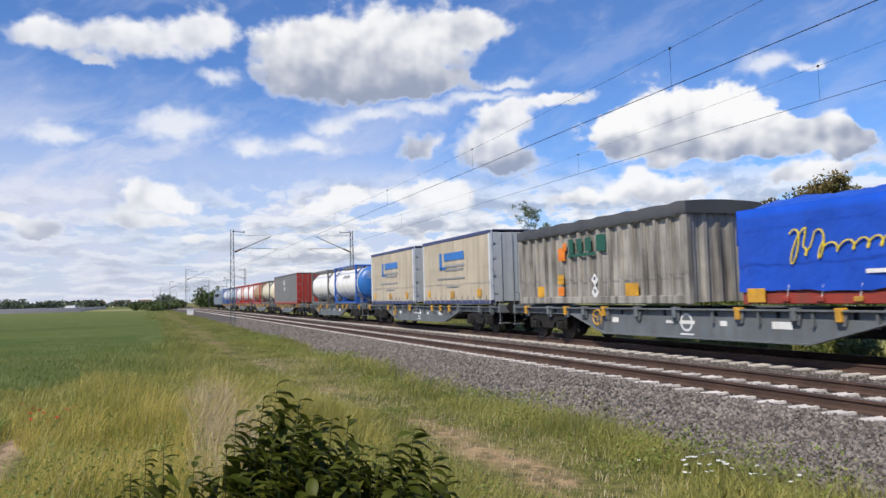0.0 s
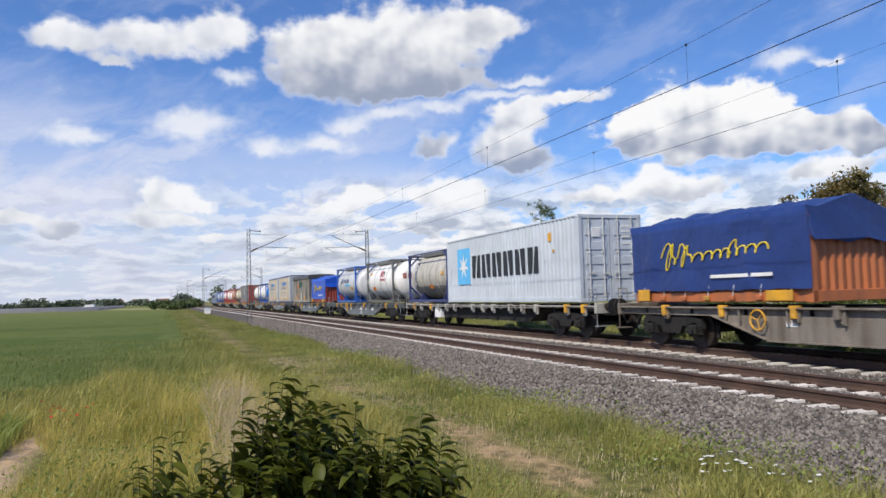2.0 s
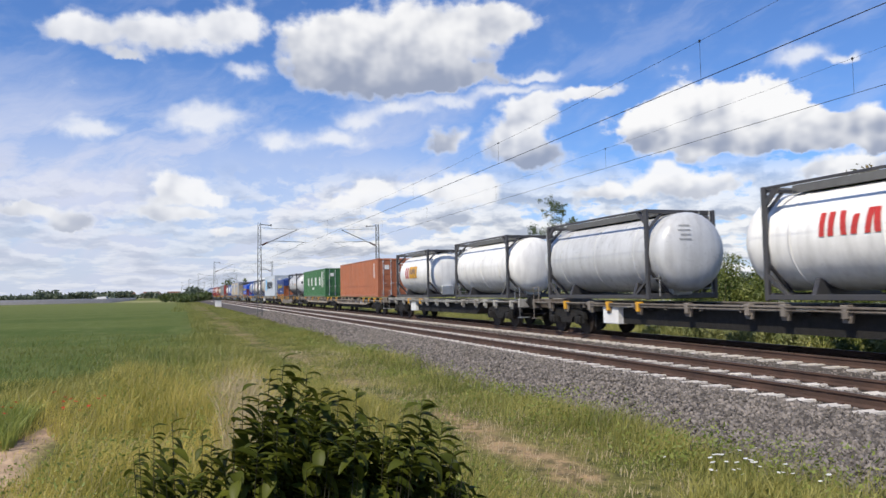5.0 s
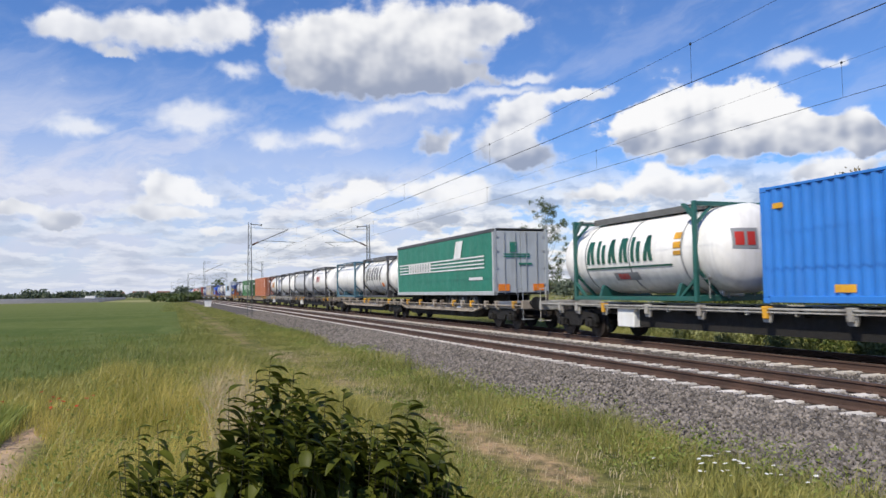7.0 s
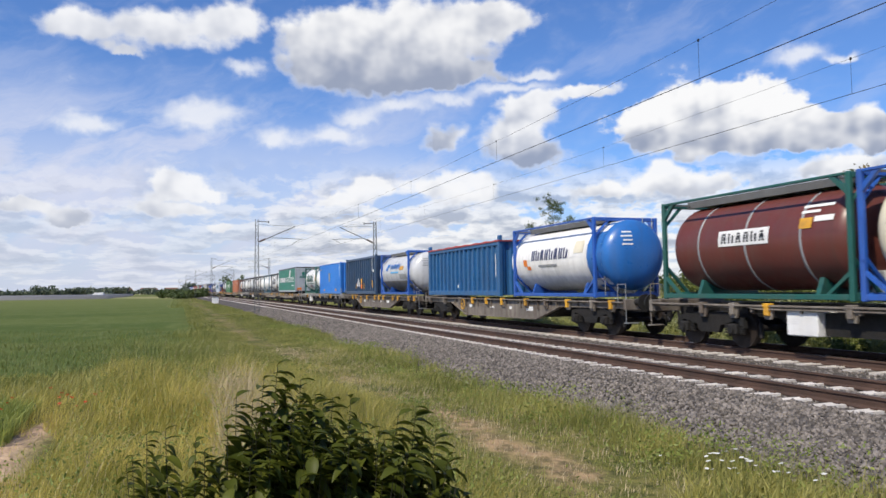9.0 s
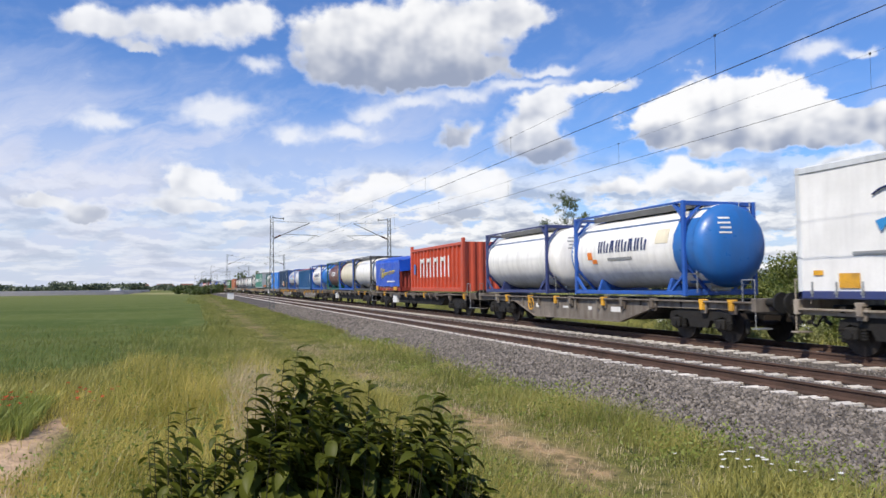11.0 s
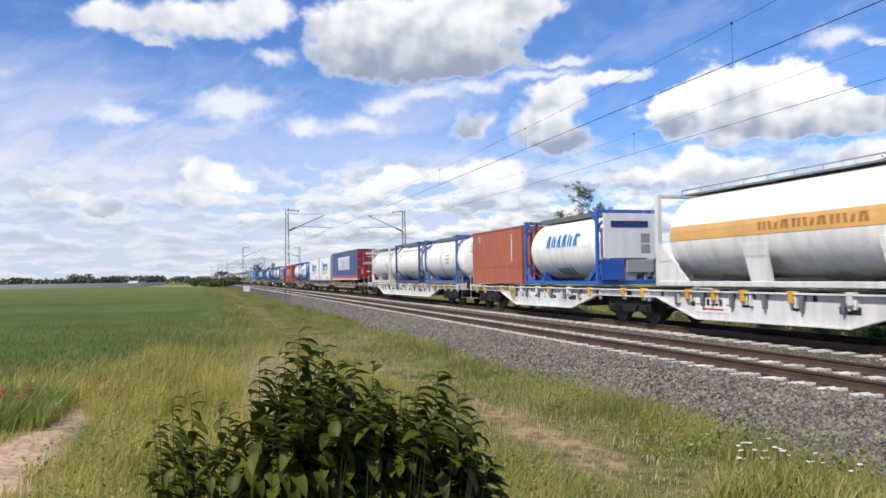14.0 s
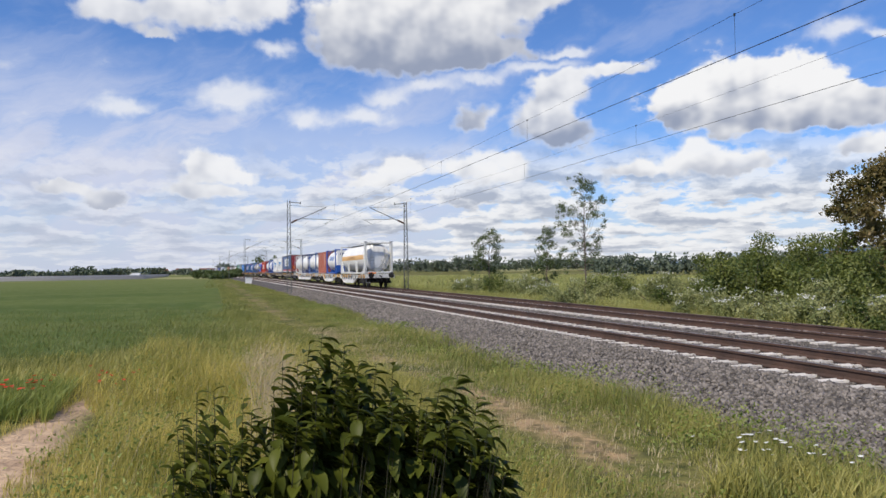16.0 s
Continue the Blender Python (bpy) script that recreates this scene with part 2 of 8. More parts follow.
M_WHEEL = mat("wheel_steel", (0.018, 0.014, 0.012), 0.65, 0.2, dirt=(0.035, 0.02, 0.013), amount=0.4)
M_YELLOW = mat("yellow_paint", (0.70, 0.36, 0.025), 0.5, dirt=GRIME, amount=0.55)
M_ORANGE = mat("orange_plate", (0.80, 0.22, 0.02), 0.5, var=0.08)
M_WHITE = mat("white_paint", (0.78, 0.78, 0.77), 0.45, var=0.06, dirt=(0.4, 0.37, 0.33), amount=0.2, streak=True)
M_INK = mat("black_lettering", (0.018, 0.02, 0.024), 0.5, var=0.1)
M_RAIL = mat("rusty_rail", (0.078, 0.043, 0.030), 0.8, dirt=(0.032, 0.019, 0.014), amount=0.7)
M_RAILTOP = mat("polished_rail_head", (0.30, 0.25, 0.22), 0.35, 0.8, var=0.1)
M_SLEEPER = mat("pale_concrete", (0.66, 0.62, 0.57), 0.85, dirt=(0.35, 0.28, 0.23), amount=0.35, rand=0.15)
M_STONE = mat("grey_ballast_stone", (0.168, 0.148, 0.132), 0.9, scale=6, var=0.35, bump=0.01, bscale=60, rand=0.55, island=True)
M_BALLAST = mat("ballast_bed", (0.075, 0.064, 0.056), 0.95, scale=5, var=0.45, bump=0.06, bscale=14)
M_STEELMAST = mat("galvanised_mast", (0.13, 0.14, 0.14), 0.6, 0.4, dirt=(0.09, 0.08, 0.07), amount=0.4)
M_WIRE = mat("dark_wire", (0.05, 0.05, 0.05), 0.5, 0.6, bump=0)
M_INSUL = mat("brown_insulator", (0.10, 0.05, 0.035), 0.3, bump=0)
M_BARK = mat("bark", (0.14, 0.11, 0.085), 0.9, scale=6, var=0.35, bump=0.04, bscale=20)
M_RUBBER = mat("tyre_rubber", (0.03, 0.03, 0.03), 0.85, bump=0.01)
M_GLASS = mat("dark_glazing", (0.02, 0.025, 0.03), 0.08, bump=0, var=0.05)


# ---- shapes ----
class Shape:
    def __init__(self):
        self.v, self.f, self.m, self.s = [], [], [], []

    def add(self, verts, faces, m=0, smooth=False):
        o = len(self.v)
        self.v += [tuple(p) for p in verts]
        self.f += [tuple(o + i for i in f) for f in faces]
        self.m += [m] * len(faces)
        self.s += [smooth] * len(faces)
        return self

    def box(self, x0, x1, y0, y1, z0, z1, c=0.0, m=0):
        mx, my, mz = (x0 + x1) / 2, (y0 + y1) / 2, (z0 + z1) / 2
        A, B, C = abs(x1 - x0) / 2, abs(y1 - y0) / 2, abs(z1 - z0) / 2
        c = min(c, A * 0.45, B * 0.45, C * 0.45)
        if c <= 0:
            v = [(mx + sx * A, my + sy * B, mz + sz * C) for sx in (-1, 1) for sy in (-1, 1) for sz in (-1, 1)]
            return self.add(v, [(0, 1, 3, 2), (4, 6, 7, 5), (0, 4, 5, 1), (2, 3, 7, 6), (0, 2, 6, 4), (1, 5, 7, 3)], m)
        v, ix = [], {}
        for sx in (-1, 1):
            for sy in (-1, 1):
                for sz in (-1, 1):
                    for k, p in enumerate(((A, B - c, C - c), (A - c, B, C - c), (A - c, B - c, C))):
                        ix[sx, sy, sz, k] = len(v)
                        v.append((mx + sx * p[0], my + sy * p[1], mz + sz * p[2]))
        f = []
        for s in (-1, 1):
            f.append([ix[s, a, b, 0] for a, b in ((-1, -1), (1, -1), (1, 1), (-1, 1))])
            f.append([ix[a, s, b, 1] for a, b in ((-1, -1), (1, -1), (1, 1), (-1, 1))])
            f.append([ix[a, b, s, 2] for a, b in ((-1, -1), (1, -1), (1, 1), (-1, 1))])
            for t in (-1, 1):
                f.append([ix[s, t, -1, 0], ix[s, t, 1, 0], ix[s, t, 1, 1], ix[s, t, -1, 1]])
                f.append([ix[s, -1, t, 0], ix[s, 1, t, 0], ix[s, 1, t, 2], ix[s, -1, t, 2]])
                f.append([ix[-1, s, t, 1], ix[1, s, t, 1], ix[1, s, t, 2], ix[-1, s, t, 2]])
                for u in (-1, 1):
                    f.append([ix[s, t, u, 0], ix[s, t, u, 1], ix[s, t, u, 2]])
        return self.add(v, f, m)

    def tube(self, p0, p1, r0, r1=None, n=8, m=0, cap=True):
        p0, p1 = Vector(p0), Vector(p1)
        r1 = r0 if r1 is None else r1
        d = (p1 - p0).normalized()
        a = d.orthogonal().normalized()
        b = d.cross(a)
        v = []
        for p, r in ((p0, r0), (p1, r1)):
            v += [p + (a * math.cos(2 * math.pi * i / n) + b * math.sin(2 * math.pi * i / n)) * r for i in range(n)]
        self.add(v, [(i, (i + 1) % n, n + (i + 1) % n, n + i) for i in range(n)], m, n > 6)
        if cap:
            self.add(v, [tuple(range(n)), tuple(range(2 * n - 1, n - 1, -1))], m)
        return self

    def path(self, pts, r, n=6, m=0):
        for a, b in zip(pts, pts[1:]):
            self.tube(a, b, r, r, n, m)
        return self

    def lathe(self, rows, cx=0.0, cz=0.0, n=36, m=0):
        """Rings (y, radius) about an axis along y."""
        v = [(cx + r * math.cos(2 * math.pi * i / n), y, cz + r * math.sin(2 * math.pi * i / n)) for y, r in rows for i in range(n)]
        f = [(k * n + i, k * n + (i + 1) % n, (k + 1) * n + (i + 1) % n, (k + 1) * n + i) for k in range(len(rows) - 1) for i in range(n)]
        return self.add(v, f, m, True)

    def disc(self, c, r, axis, thick, n=20, m=0):
        c = Vector(c)
        d = Vector(axis).normalized() * (thick / 2)
        return self.tube(c - d, c + d, r, r, n, m)

    def prism(self, poly, x0, x1, m=0):
        """A (y, z) outline drawn out along x."""
        n = len(poly)
        v = [(x0, y, z) for y, z in poly] + [(x1, y, z) for y, z in poly]
        return self.add(v, [tuple(range(n)), tuple(range(2 * n - 1, n - 1, -1))] + [(i, (i + 1) % n, n + (i + 1) % n, n + i) for i in range(n)], m)

    def extrude_y(self, poly, y0, y1, m=0):
        """An (x, z) outline drawn out along y."""
        n = len(poly)
        v = [(x, y0, z) for x, z in poly] + [(x, y1, z) for x, z in poly]
        return self.add(v, [tuple(range(n)), tuple(range(2 * n - 1, n - 1, -1))] + [(i, (i + 1) % n, n + (i + 1) % n, n + i) for i in range(n)], m)

    def decal(self, y0, y1, z0, z1, r, cz, m=0, n=5, lean=0.0):
        """Paint on the near side of a drum along y, between two heights."""
        pts = []
        for i in range(n + 1):
            z = z0 + (z1 - z0) * i / n
            x = -math.sqrt(max(r * r - (z - cz) ** 2, 0.0001))
            dy = lean * (z - z0)
            pts += [(x, y0 + dy, z), (x, y1 + dy, z)]
        return self.add(pts, [(2 * i, 2 * i + 1, 2 * i + 3, 2 * i + 2) for i in range(n)], m, True)

    def corrugated(self, x, out, y0, y1, z0, z1, pitch=0.278, depth=0.036, m=0):
        """An upright trapezoid-corrugated wall along y, its crests at x; out is -1 or 1."""
        k = max(1, round((y1 - y0) / pitch))
        p = (y1 - y0) / k
        line = []
        for i in range(k):
            y = y0 + i * p
            line += [(0, y), (0, y + 0.26 * p), (depth, y + 0.5 * p), (depth, y + 0.76 * p)]
        line.append((0, y1))
        line = [(x - out * d, y) for d, y in line] + [(x - out * (depth + 0.02), y1), (x - out * (depth + 0.02), y0)]
        n = len(line)
        v = [(a, b, z0) for a, b in line] + [(a, b, z1) for a, b in line]
        f = [(i, (i + 1) % n, n + (i + 1) % n, n + i) for i in range(n)] + [tuple(range(n)), tuple(range(2 * n - 1, n - 1, -1))]
        return self.add(v, f, m)

    def corrugated_end(self, y, out, x0, x1, z0, z1, pitch=0.25, depth=0.045, m=0):
        s = Shape().corrugated(y, out, x0, x1, z0, z1, pitch, depth)
        return self.add([(b, a, c) for a, b, c in s.v], s.f, m)

    def mesh(self, name, mats):
        me = bpy.data.meshes.new(name)
        me.from_pydata(self.v, [], self.f)
        for mt in mats:
            me.materials.append(mt)
        me.polygons.foreach_set("material_index", self.m)
        me.polygons.foreach_set("use_smooth", self.s)
        bm = bmesh.new()
        bm.from_mesh(me)
        bmesh.ops.recalc_face_normals(bm, faces=bm.faces)
        bm.to_mesh(me)
        bm.free()
        me.update()
        return me


def part(name, shape, material, parent, label=""):
    mats = material if isinstance(material, (list, tuple)) else [material]
    ob = new(name, shape.mesh(name, mats))
    ob.parent = parent
    return tagged(ob, label)


def thing(name, label, category, group="", m=None, kind=""):
    ob = new(name)
    ob.empty_display_size = 0.2
    if m is not None:
        ob.matrix_world = m
    return tagged(ob, label, category, group, kind)


def solid(name, shape, material, label, category="", group="", kind=""):
    mats = material if isinstance(material, (list, tuple)) else [material]
    return tagged(new(name, shape.mesh(name, mats)), label, category, group, kind)


def np_mesh(name, verts, faces, material, smooth=False):
    """A mesh from arrays: verts (n, 3), faces (k, corners)."""
    me = bpy.data.meshes.new(name)
    verts, faces = np.asarray(verts, np.float32), np.asarray(faces, np.int32)
    k, c = faces.shape
    me.vertices.add(len(verts))
    me.vertices.foreach_set("co", verts.ravel())
    me.loops.add(k * c)
    me.loops.foreach_set("vertex_index", faces.ravel())
    me.polygons.add(k)
    me.polygons.foreach_set("loop_start", np.arange(0, k * c, c, dtype=np.int32))
    me.polygons.foreach_set("loop_total", np.full(k, c, np.int32))
    me.materials.append(material)
    me.update(calc_edges=True)
    if smooth:
        me.polygons.foreach_set("use_smooth", np.ones(k, bool))
    return me


# ---- the line of the tracks ----
NEAR_X, FAR_X = 9.67, 13.67
CURVE = 1.03e-4


def bend(y):
    return CURVE * max(0.0, y - 15.0) ** 2 / 2


def along(x, y, z=0.0):
    return (x - bend(y), y, z)

# ---- ground ----
def ground_height(x, y):
    x = x + CURVE * np.clip(y - 15, 0, 400) ** 2 / 2
    z = -0.52 + 0.05 * np.sin(x * 0.9 + 0.4 * y) * np.exp(-np.abs(x - 2) / 8) + 0.04 * np.sin(y * 0.55 + x * 0.3) * np.exp(-np.abs(x) / 30)
    z = z - 0.25 * np.clip((np.abs(x - 11.6) < 5.2).astype(float), 0, 1)
    return z


def axis_steps(lo, near_lo, near_hi, hi, step):
    a = np.arange(near_lo, near_hi, step)
    left = near_lo - np.geomspace(step, near_lo - lo, 26)[::-1]
    right = near_hi + np.geomspace(step, hi - near_hi, 26) - step
    return np.concatenate([left, a, right])


def ground_material():
    m = bpy.data.materials.new("verge_and_fields")
    m.use_nodes = True
    nt = m.node_tree
    L = nt.links.new
    b = nt.nodes["Principled BSDF"]
    co = nt.nodes.new("ShaderNodeTexCoord").outputs["Object"]
    sp = nt.nodes.new("ShaderNodeSeparateXYZ")

    def math_(op, a, c=None, d=None, clamp=False):
        n = nt.nodes.new("ShaderNodeMath")
        n.operation, n.use_clamp = op, clamp
        for i, v in enumerate((a, c, d)):
            if v is None:
                continue
            if isinstance(v, (int, float)):
                n.inputs[i].default_value = v
            else:
                L(v, n.inputs[i])
        return n.outputs[0]

    def noise_(sc, det=5, mul=(1, 1, 1)):
        v = nt.nodes.new("ShaderNodeVectorMath")
        v.operation = "MULTIPLY"
        v.inputs[1].default_value = mul
        L(co, v.inputs[0])
        n = nt.nodes.new("ShaderNodeTexNoise")
        n.inputs["Scale"].default_value, n.inputs["Detail"].default_value = sc, det
        L(v.outputs[0], n.inputs["Vector"])
        return n.outputs["Fac"]

    def step(v, lo, hi):
        n = nt.nodes.new("ShaderNodeMapRange")
        n.interpolation_type = "SMOOTHSTEP"
        L(v, n.inputs[0])
        n.inputs[1].default_value, n.inputs[2].default_value = lo, hi
        return n.outputs[0]

    def mix(f, a, c):
        n = nt.nodes.new("ShaderNodeMix")
        n.data_type = "RGBA"
        for sock, v in ((n.inputs[0], f), (n.inputs[6], a), (n.inputs[7], c)):
            if isinstance(v, tuple):
                sock.default_value = (*v, 1)
            elif isinstance(v, (int, float)):
                sock.default_value = v
            else:
                L(v, sock)
        return n.outputs[2]

    L(co, sp.inputs[0])
    X, Y = sp.outputs[0], sp.outputs[1]
    wob = math_("MULTIPLY_ADD", noise_(0.35, 4), 2.4, -1.2)
    # rough grass of the verge
    verge = mix(step(noise_(0.9), 0.38, 0.66), (0.10, 0.108, 0.030), (0.185, 0.165, 0.058))
    verge = mix(step(noise_(4.5, 6), 0.5, 0.72), verge, (0.04, 0.05, 0.016))
    # worn, dry strip along the line
    path = math_("MULTIPLY", step(math_("ABSOLUTE", math_("ADD", math_("SUBTRACT", X, math_("MAXIMUM", math_("MULTIPLY_ADD", Y, -0.048, 4.55), 2.85)), math_("MULTIPLY", wob, 0.5))), 0.52, 0.05), math_("MULTIPLY", step(math_("MULTIPLY_ADD", step(Y, 16.0, 9.0), 0.055, noise_(0.6, 5)), 0.44, 0.62), math_("MULTIPLY_ADD", step(Y, 16.0, 9.0), 0.45, 0.5)))
    verge = mix(path, verge, mix(step(noise_(5.0, 6), 0.42, 0.62), (0.36, 0.25, 0.145), (0.17, 0.13, 0.07)))
    # crop field
    lim = math_("MAXIMUM", math_("SUBTRACT", math_("MULTIPLY_ADD", X, 0.9, 22.9), Y), math_("MULTIPLY", math_("SUBTRACT", X, 0.9), 1.6))
    crop = step(math_("ADD", lim, math_("MULTIPLY", wob, 1.6)), 1.8, -1.8)
    crop_col = mix(step(noise_(0.07, 5, (0.35, 1.6, 1)), 0.35, 0.65), (0.066, 0.098, 0.022), (0.098, 0.124, 0.033))
    crop_col = mix(step(noise_(0.9, 6, (1.0, 0.5, 1)), 0.45, 0.75), crop_col, (0.115, 0.142, 0.045))
    crop_col = mix(step(Y, 60.0, 170.0), crop_col, (0.118, 0.140, 0.042))
    colr = mix(crop, verge, crop_col)
    # bare sandy patch
    sand = math_("MULTIPLY", step(math_("ADD", X, math_("MULTIPLY", wob, 0.35)), -1.55, -2.05), math_("MULTIPLY", step(math_("SUBTRACT", math_("MULTIPLY_ADD", wob, 0.5, Y), math_("MULTIPLY", math_("MINIMUM", math_("ADD", X, 2.0), 0.0), 4.0)), 14.0, 13.0), step(Y, 2.0, 4.0)))
    sand_col = mix(step(noise_(2.2, 6), 0.35, 0.7), (0.50, 0.36, 0.24), (0.36, 0.25, 0.165))
    colr = mix(sand, colr, sand_col)
    # pale fields far out
    far = step(noise_(0.006, 3), 0.48, 0.56)
    colr = mix(math_("MULTIPLY", far, step(Y, 150.0, 260.0)), colr, (0.26, 0.25, 0.12))
    L(colr, b.inputs["Base Color"])
    b.inputs["Roughness"].default_value = 0.95
    b.inputs["Specular IOR Level"].default_value = 0.1
    bp = nt.nodes.new("ShaderNodeBump")
    bp.inputs["Strength"].default_value, bp.inputs["Distance"].default_value = 0.8, 0.12
    L(noise_(7, 6), bp.inputs["Height"])
    L(bp.outputs[0], b.inputs["Normal"])
    return m


gx, gy = axis_steps(-3500, -14, 32, 3500, 0.5), axis_steps(-3500, 0, 70, 3500, 0.6)
GX, GY = np.meshgrid(gx, gy)
gv = np.stack([GX, GY, ground_height(GX, GY)], -1).reshape(-1, 3)
nx = len(gx)
ii = (np.arange(len(gy) - 1)[:, None] * nx + np.arange(nx - 1)[None]).ravel()
M_GROUND = ground_material()
tagged(new("ground", np_mesh("ground", gv, np.stack([ii, ii + 1, ii + nx + 1, ii + nx], -1), M_GROUND, True)),
       "grassy railway verge beside a flat green crop field", "ground", kind="structure")

# ---- ballast bed ----
ys = np.concatenate([np.arange(-60, 100, 1.0), np.arange(100, 420, 8.0), np.arange(420, 700, 40.0)])
prof = [(5.9, -0.62), (6.5, -0.47), (7.3, -0.33), (8.0, -0.20), (8.35, -0.175), (8.62, -0.205), (9.15, -0.215), (9.67, -0.165), (10.2, -0.215), (10.75, -0.205), (11.67, -0.19), (12.6, -0.205), (13.15, -0.215), (13.67, -0.165), (14.2, -0.215), (14.75, -0.205), (15.3, -0.22), (16.6, -0.5), (17.0, -0.66)]
rngb = np.random.default_rng(3)
bv = []
for y in ys:
    for px, pz in prof:
        j = rngb.normal(0, 0.02, 2)
        bv.append(along(px + j[0], y, pz + 0.4 * j[1]))
n = len(prof)
bf = [(r * n + i, r * n + i + 1, (r + 1) * n + i + 1, (r + 1) * n + i) for r in range(len(ys) - 1) for i in range(n - 1)]
tagged(new("ballast", np_mesh("ballast", bv, bf, M_BALLAST, True)), "bed of grey crushed-stone railway ballast", "ballast", kind="structure")


def scatter_stones(count, x0, x1, y0, y1, size, seed):
    rng = np.random.default_rng(seed)
    x, y = rng.uniform(x0, x1, count), y0 + (y1 - y0) * rng.uniform(0, 1, count) ** 1.35
    on = (np.abs((y - 3.3 + 0.3) % 0.6 - 0.3) < 0.15) & (((np.abs(np.abs(x - NEAR_X) - 0.83) < 0.50) | (np.abs(np.abs(x - FAR_X) - 0.83) < 0.50)))
    y = np.where(on, y + 0.3, y)
    z = np.interp(x, [p[0] for p in prof], [p[1] for p in prof])
    x = x - CURVE * np.clip(y - 15, 0, None) ** 2 / 2
    base = np.array([(1, 0, 0), (0, 1, 0), (-1, 0, 0), (0, -1, 0), (0, 0, 1), (0, 0, -1)], float)
    tri = np.array([(0, 1, 4), (1, 2, 4), (2, 3, 4), (3, 0, 4), (1, 0, 5), (2, 1, 5), (3, 2, 5), (0, 3, 5)])
    v = base[None] * rng.uniform(0.55, 1.25, (count, 6, 1)) + rng.normal(0, 0.18, (count, 6, 3))
    q = rng.normal(size=(count, 3, 3))
    q = np.linalg.qr(q)[0]
    v = np.einsum("nij,nkj->nki", q, v) * (size * rng.uniform(0.6, 1.35, count))[:, None, None]
    v += np.stack([x, y, z + size * 0.25], -1)[:, None]
    f = tri[None] + (np.arange(count) * 6)[:, None, None]
    return v.reshape(-1, 3), f.reshape(-1, 3)


for k, (cnt, a, b2, c0, c1, sz, sd) in enumerate(((29000, 6.0, 8.45, 3.5, 32, 0.036, 5), (9000, 6.2, 8.45, 30, 75, 0.045, 6), (26000, 8.2, 15.6, 3.5, 40, 0.028, 7), (9000, 9.1, 10.25, 4, 50, 0.028, 8))):
    sv, sf = scatter_stones(cnt, a, b2, c0, c1, sz, sd)
    tagged(new("ballast_stones", np_mesh("ballast_stones", sv, sf, M_STONE)), "loose angular grey and brown ballast stones", "stones", kind="stuff")

# ---- the two tracks ----
RAIL_PROFILE = [(-0.0625, -0.186), (0.0625, -0.186), (0.0625, -0.166), (0.012, -0.135), (0.012, -0.05), (0.036, -0.036), (0.036, -0.006), (0.028, 0.0),
                (-0.028, 0.0), (-0.036, -0.006), (-0.036, -0.036), (-0.012, -0.05), (-0.012, -0.135), (-0.0625, -0.166)]


def rail_shape(cx):
    s = Shape()
    yy = list(range(-60, 100, 8)) + list(range(100, 700, 20))
    n = len(RAIL_PROFILE)
    v = [along(cx + px, y, pz) for y in yy for px, pz in RAIL_PROFILE]
    for i in range(n):
        top = i == 7
        s.f += [(r * n + i, r * n + (i + 1) % n, (r + 1) * n + (i + 1) % n, (r + 1) * n + i) for r in range(len(yy) - 1)]
        s.m += [1 if top else 0] * (len(yy) - 1)
        s.s += [False] * (len(yy) - 1)
    s.v = v
    return s


def sleeper_outline(s, x, y, yaw=0.0):
    for sx in (-1, 1):
        s.prism([(y - 0.14, -0.34), (y + 0.14, -0.34), (y + 0.115, -0.163), (y - 0.115, -0.163)], x + sx * 0.35, x + sx * 1.3)
    s.prism([(y - 0.12, -0.33), (y + 0.12, -0.33), (y + 0.09, -0.195), (y - 0.09, -0.195)], x - 0.36, x + 0.36)
    for sx in (-0.7535, 0.7535):
        for o in (-0.11, 0.11):
            s.box(x + sx + o - 0.03, x + sx + o + 0.03, y - 0.045, y + 0.045, -0.165, -0.135, 0.01, 1)
    return s


SLEEPER_MESH = sleeper_outline(Shape(), 0, 0).mesh("sleeper", [M_SLEEPER, M_RAIL])
for cx, nm in ((NEAR_X, "near"), (FAR_X, "far")):
    track = thing("track", "straight railway track of rusty rails on pale concrete sleepers", "railway track", "double track", kind="structure")
    for sx in (-0.7535, 0.7535):
        part("rail", rail_shape(cx + sx), [M_RAIL, M_RAILTOP], track, "rusty steel rail")
    for k in range(120):
        y = 3.3 + 0.6 * k
        ob = new("sleeper", SLEEPER_MESH)
        ob.parent = track
        ob.location = along(cx, y)
    rest = Shape()
    for k in range(260):
        y = 75.3 + 0.6 * k
        x = cx - bend(y)
        rest.box(x - 1.3, x + 1.3, y - 0.13, y + 0.13, -0.3, -0.17)
    tagged(part("sleepers", rest, M_SLEEPER, track), kind="stuff")

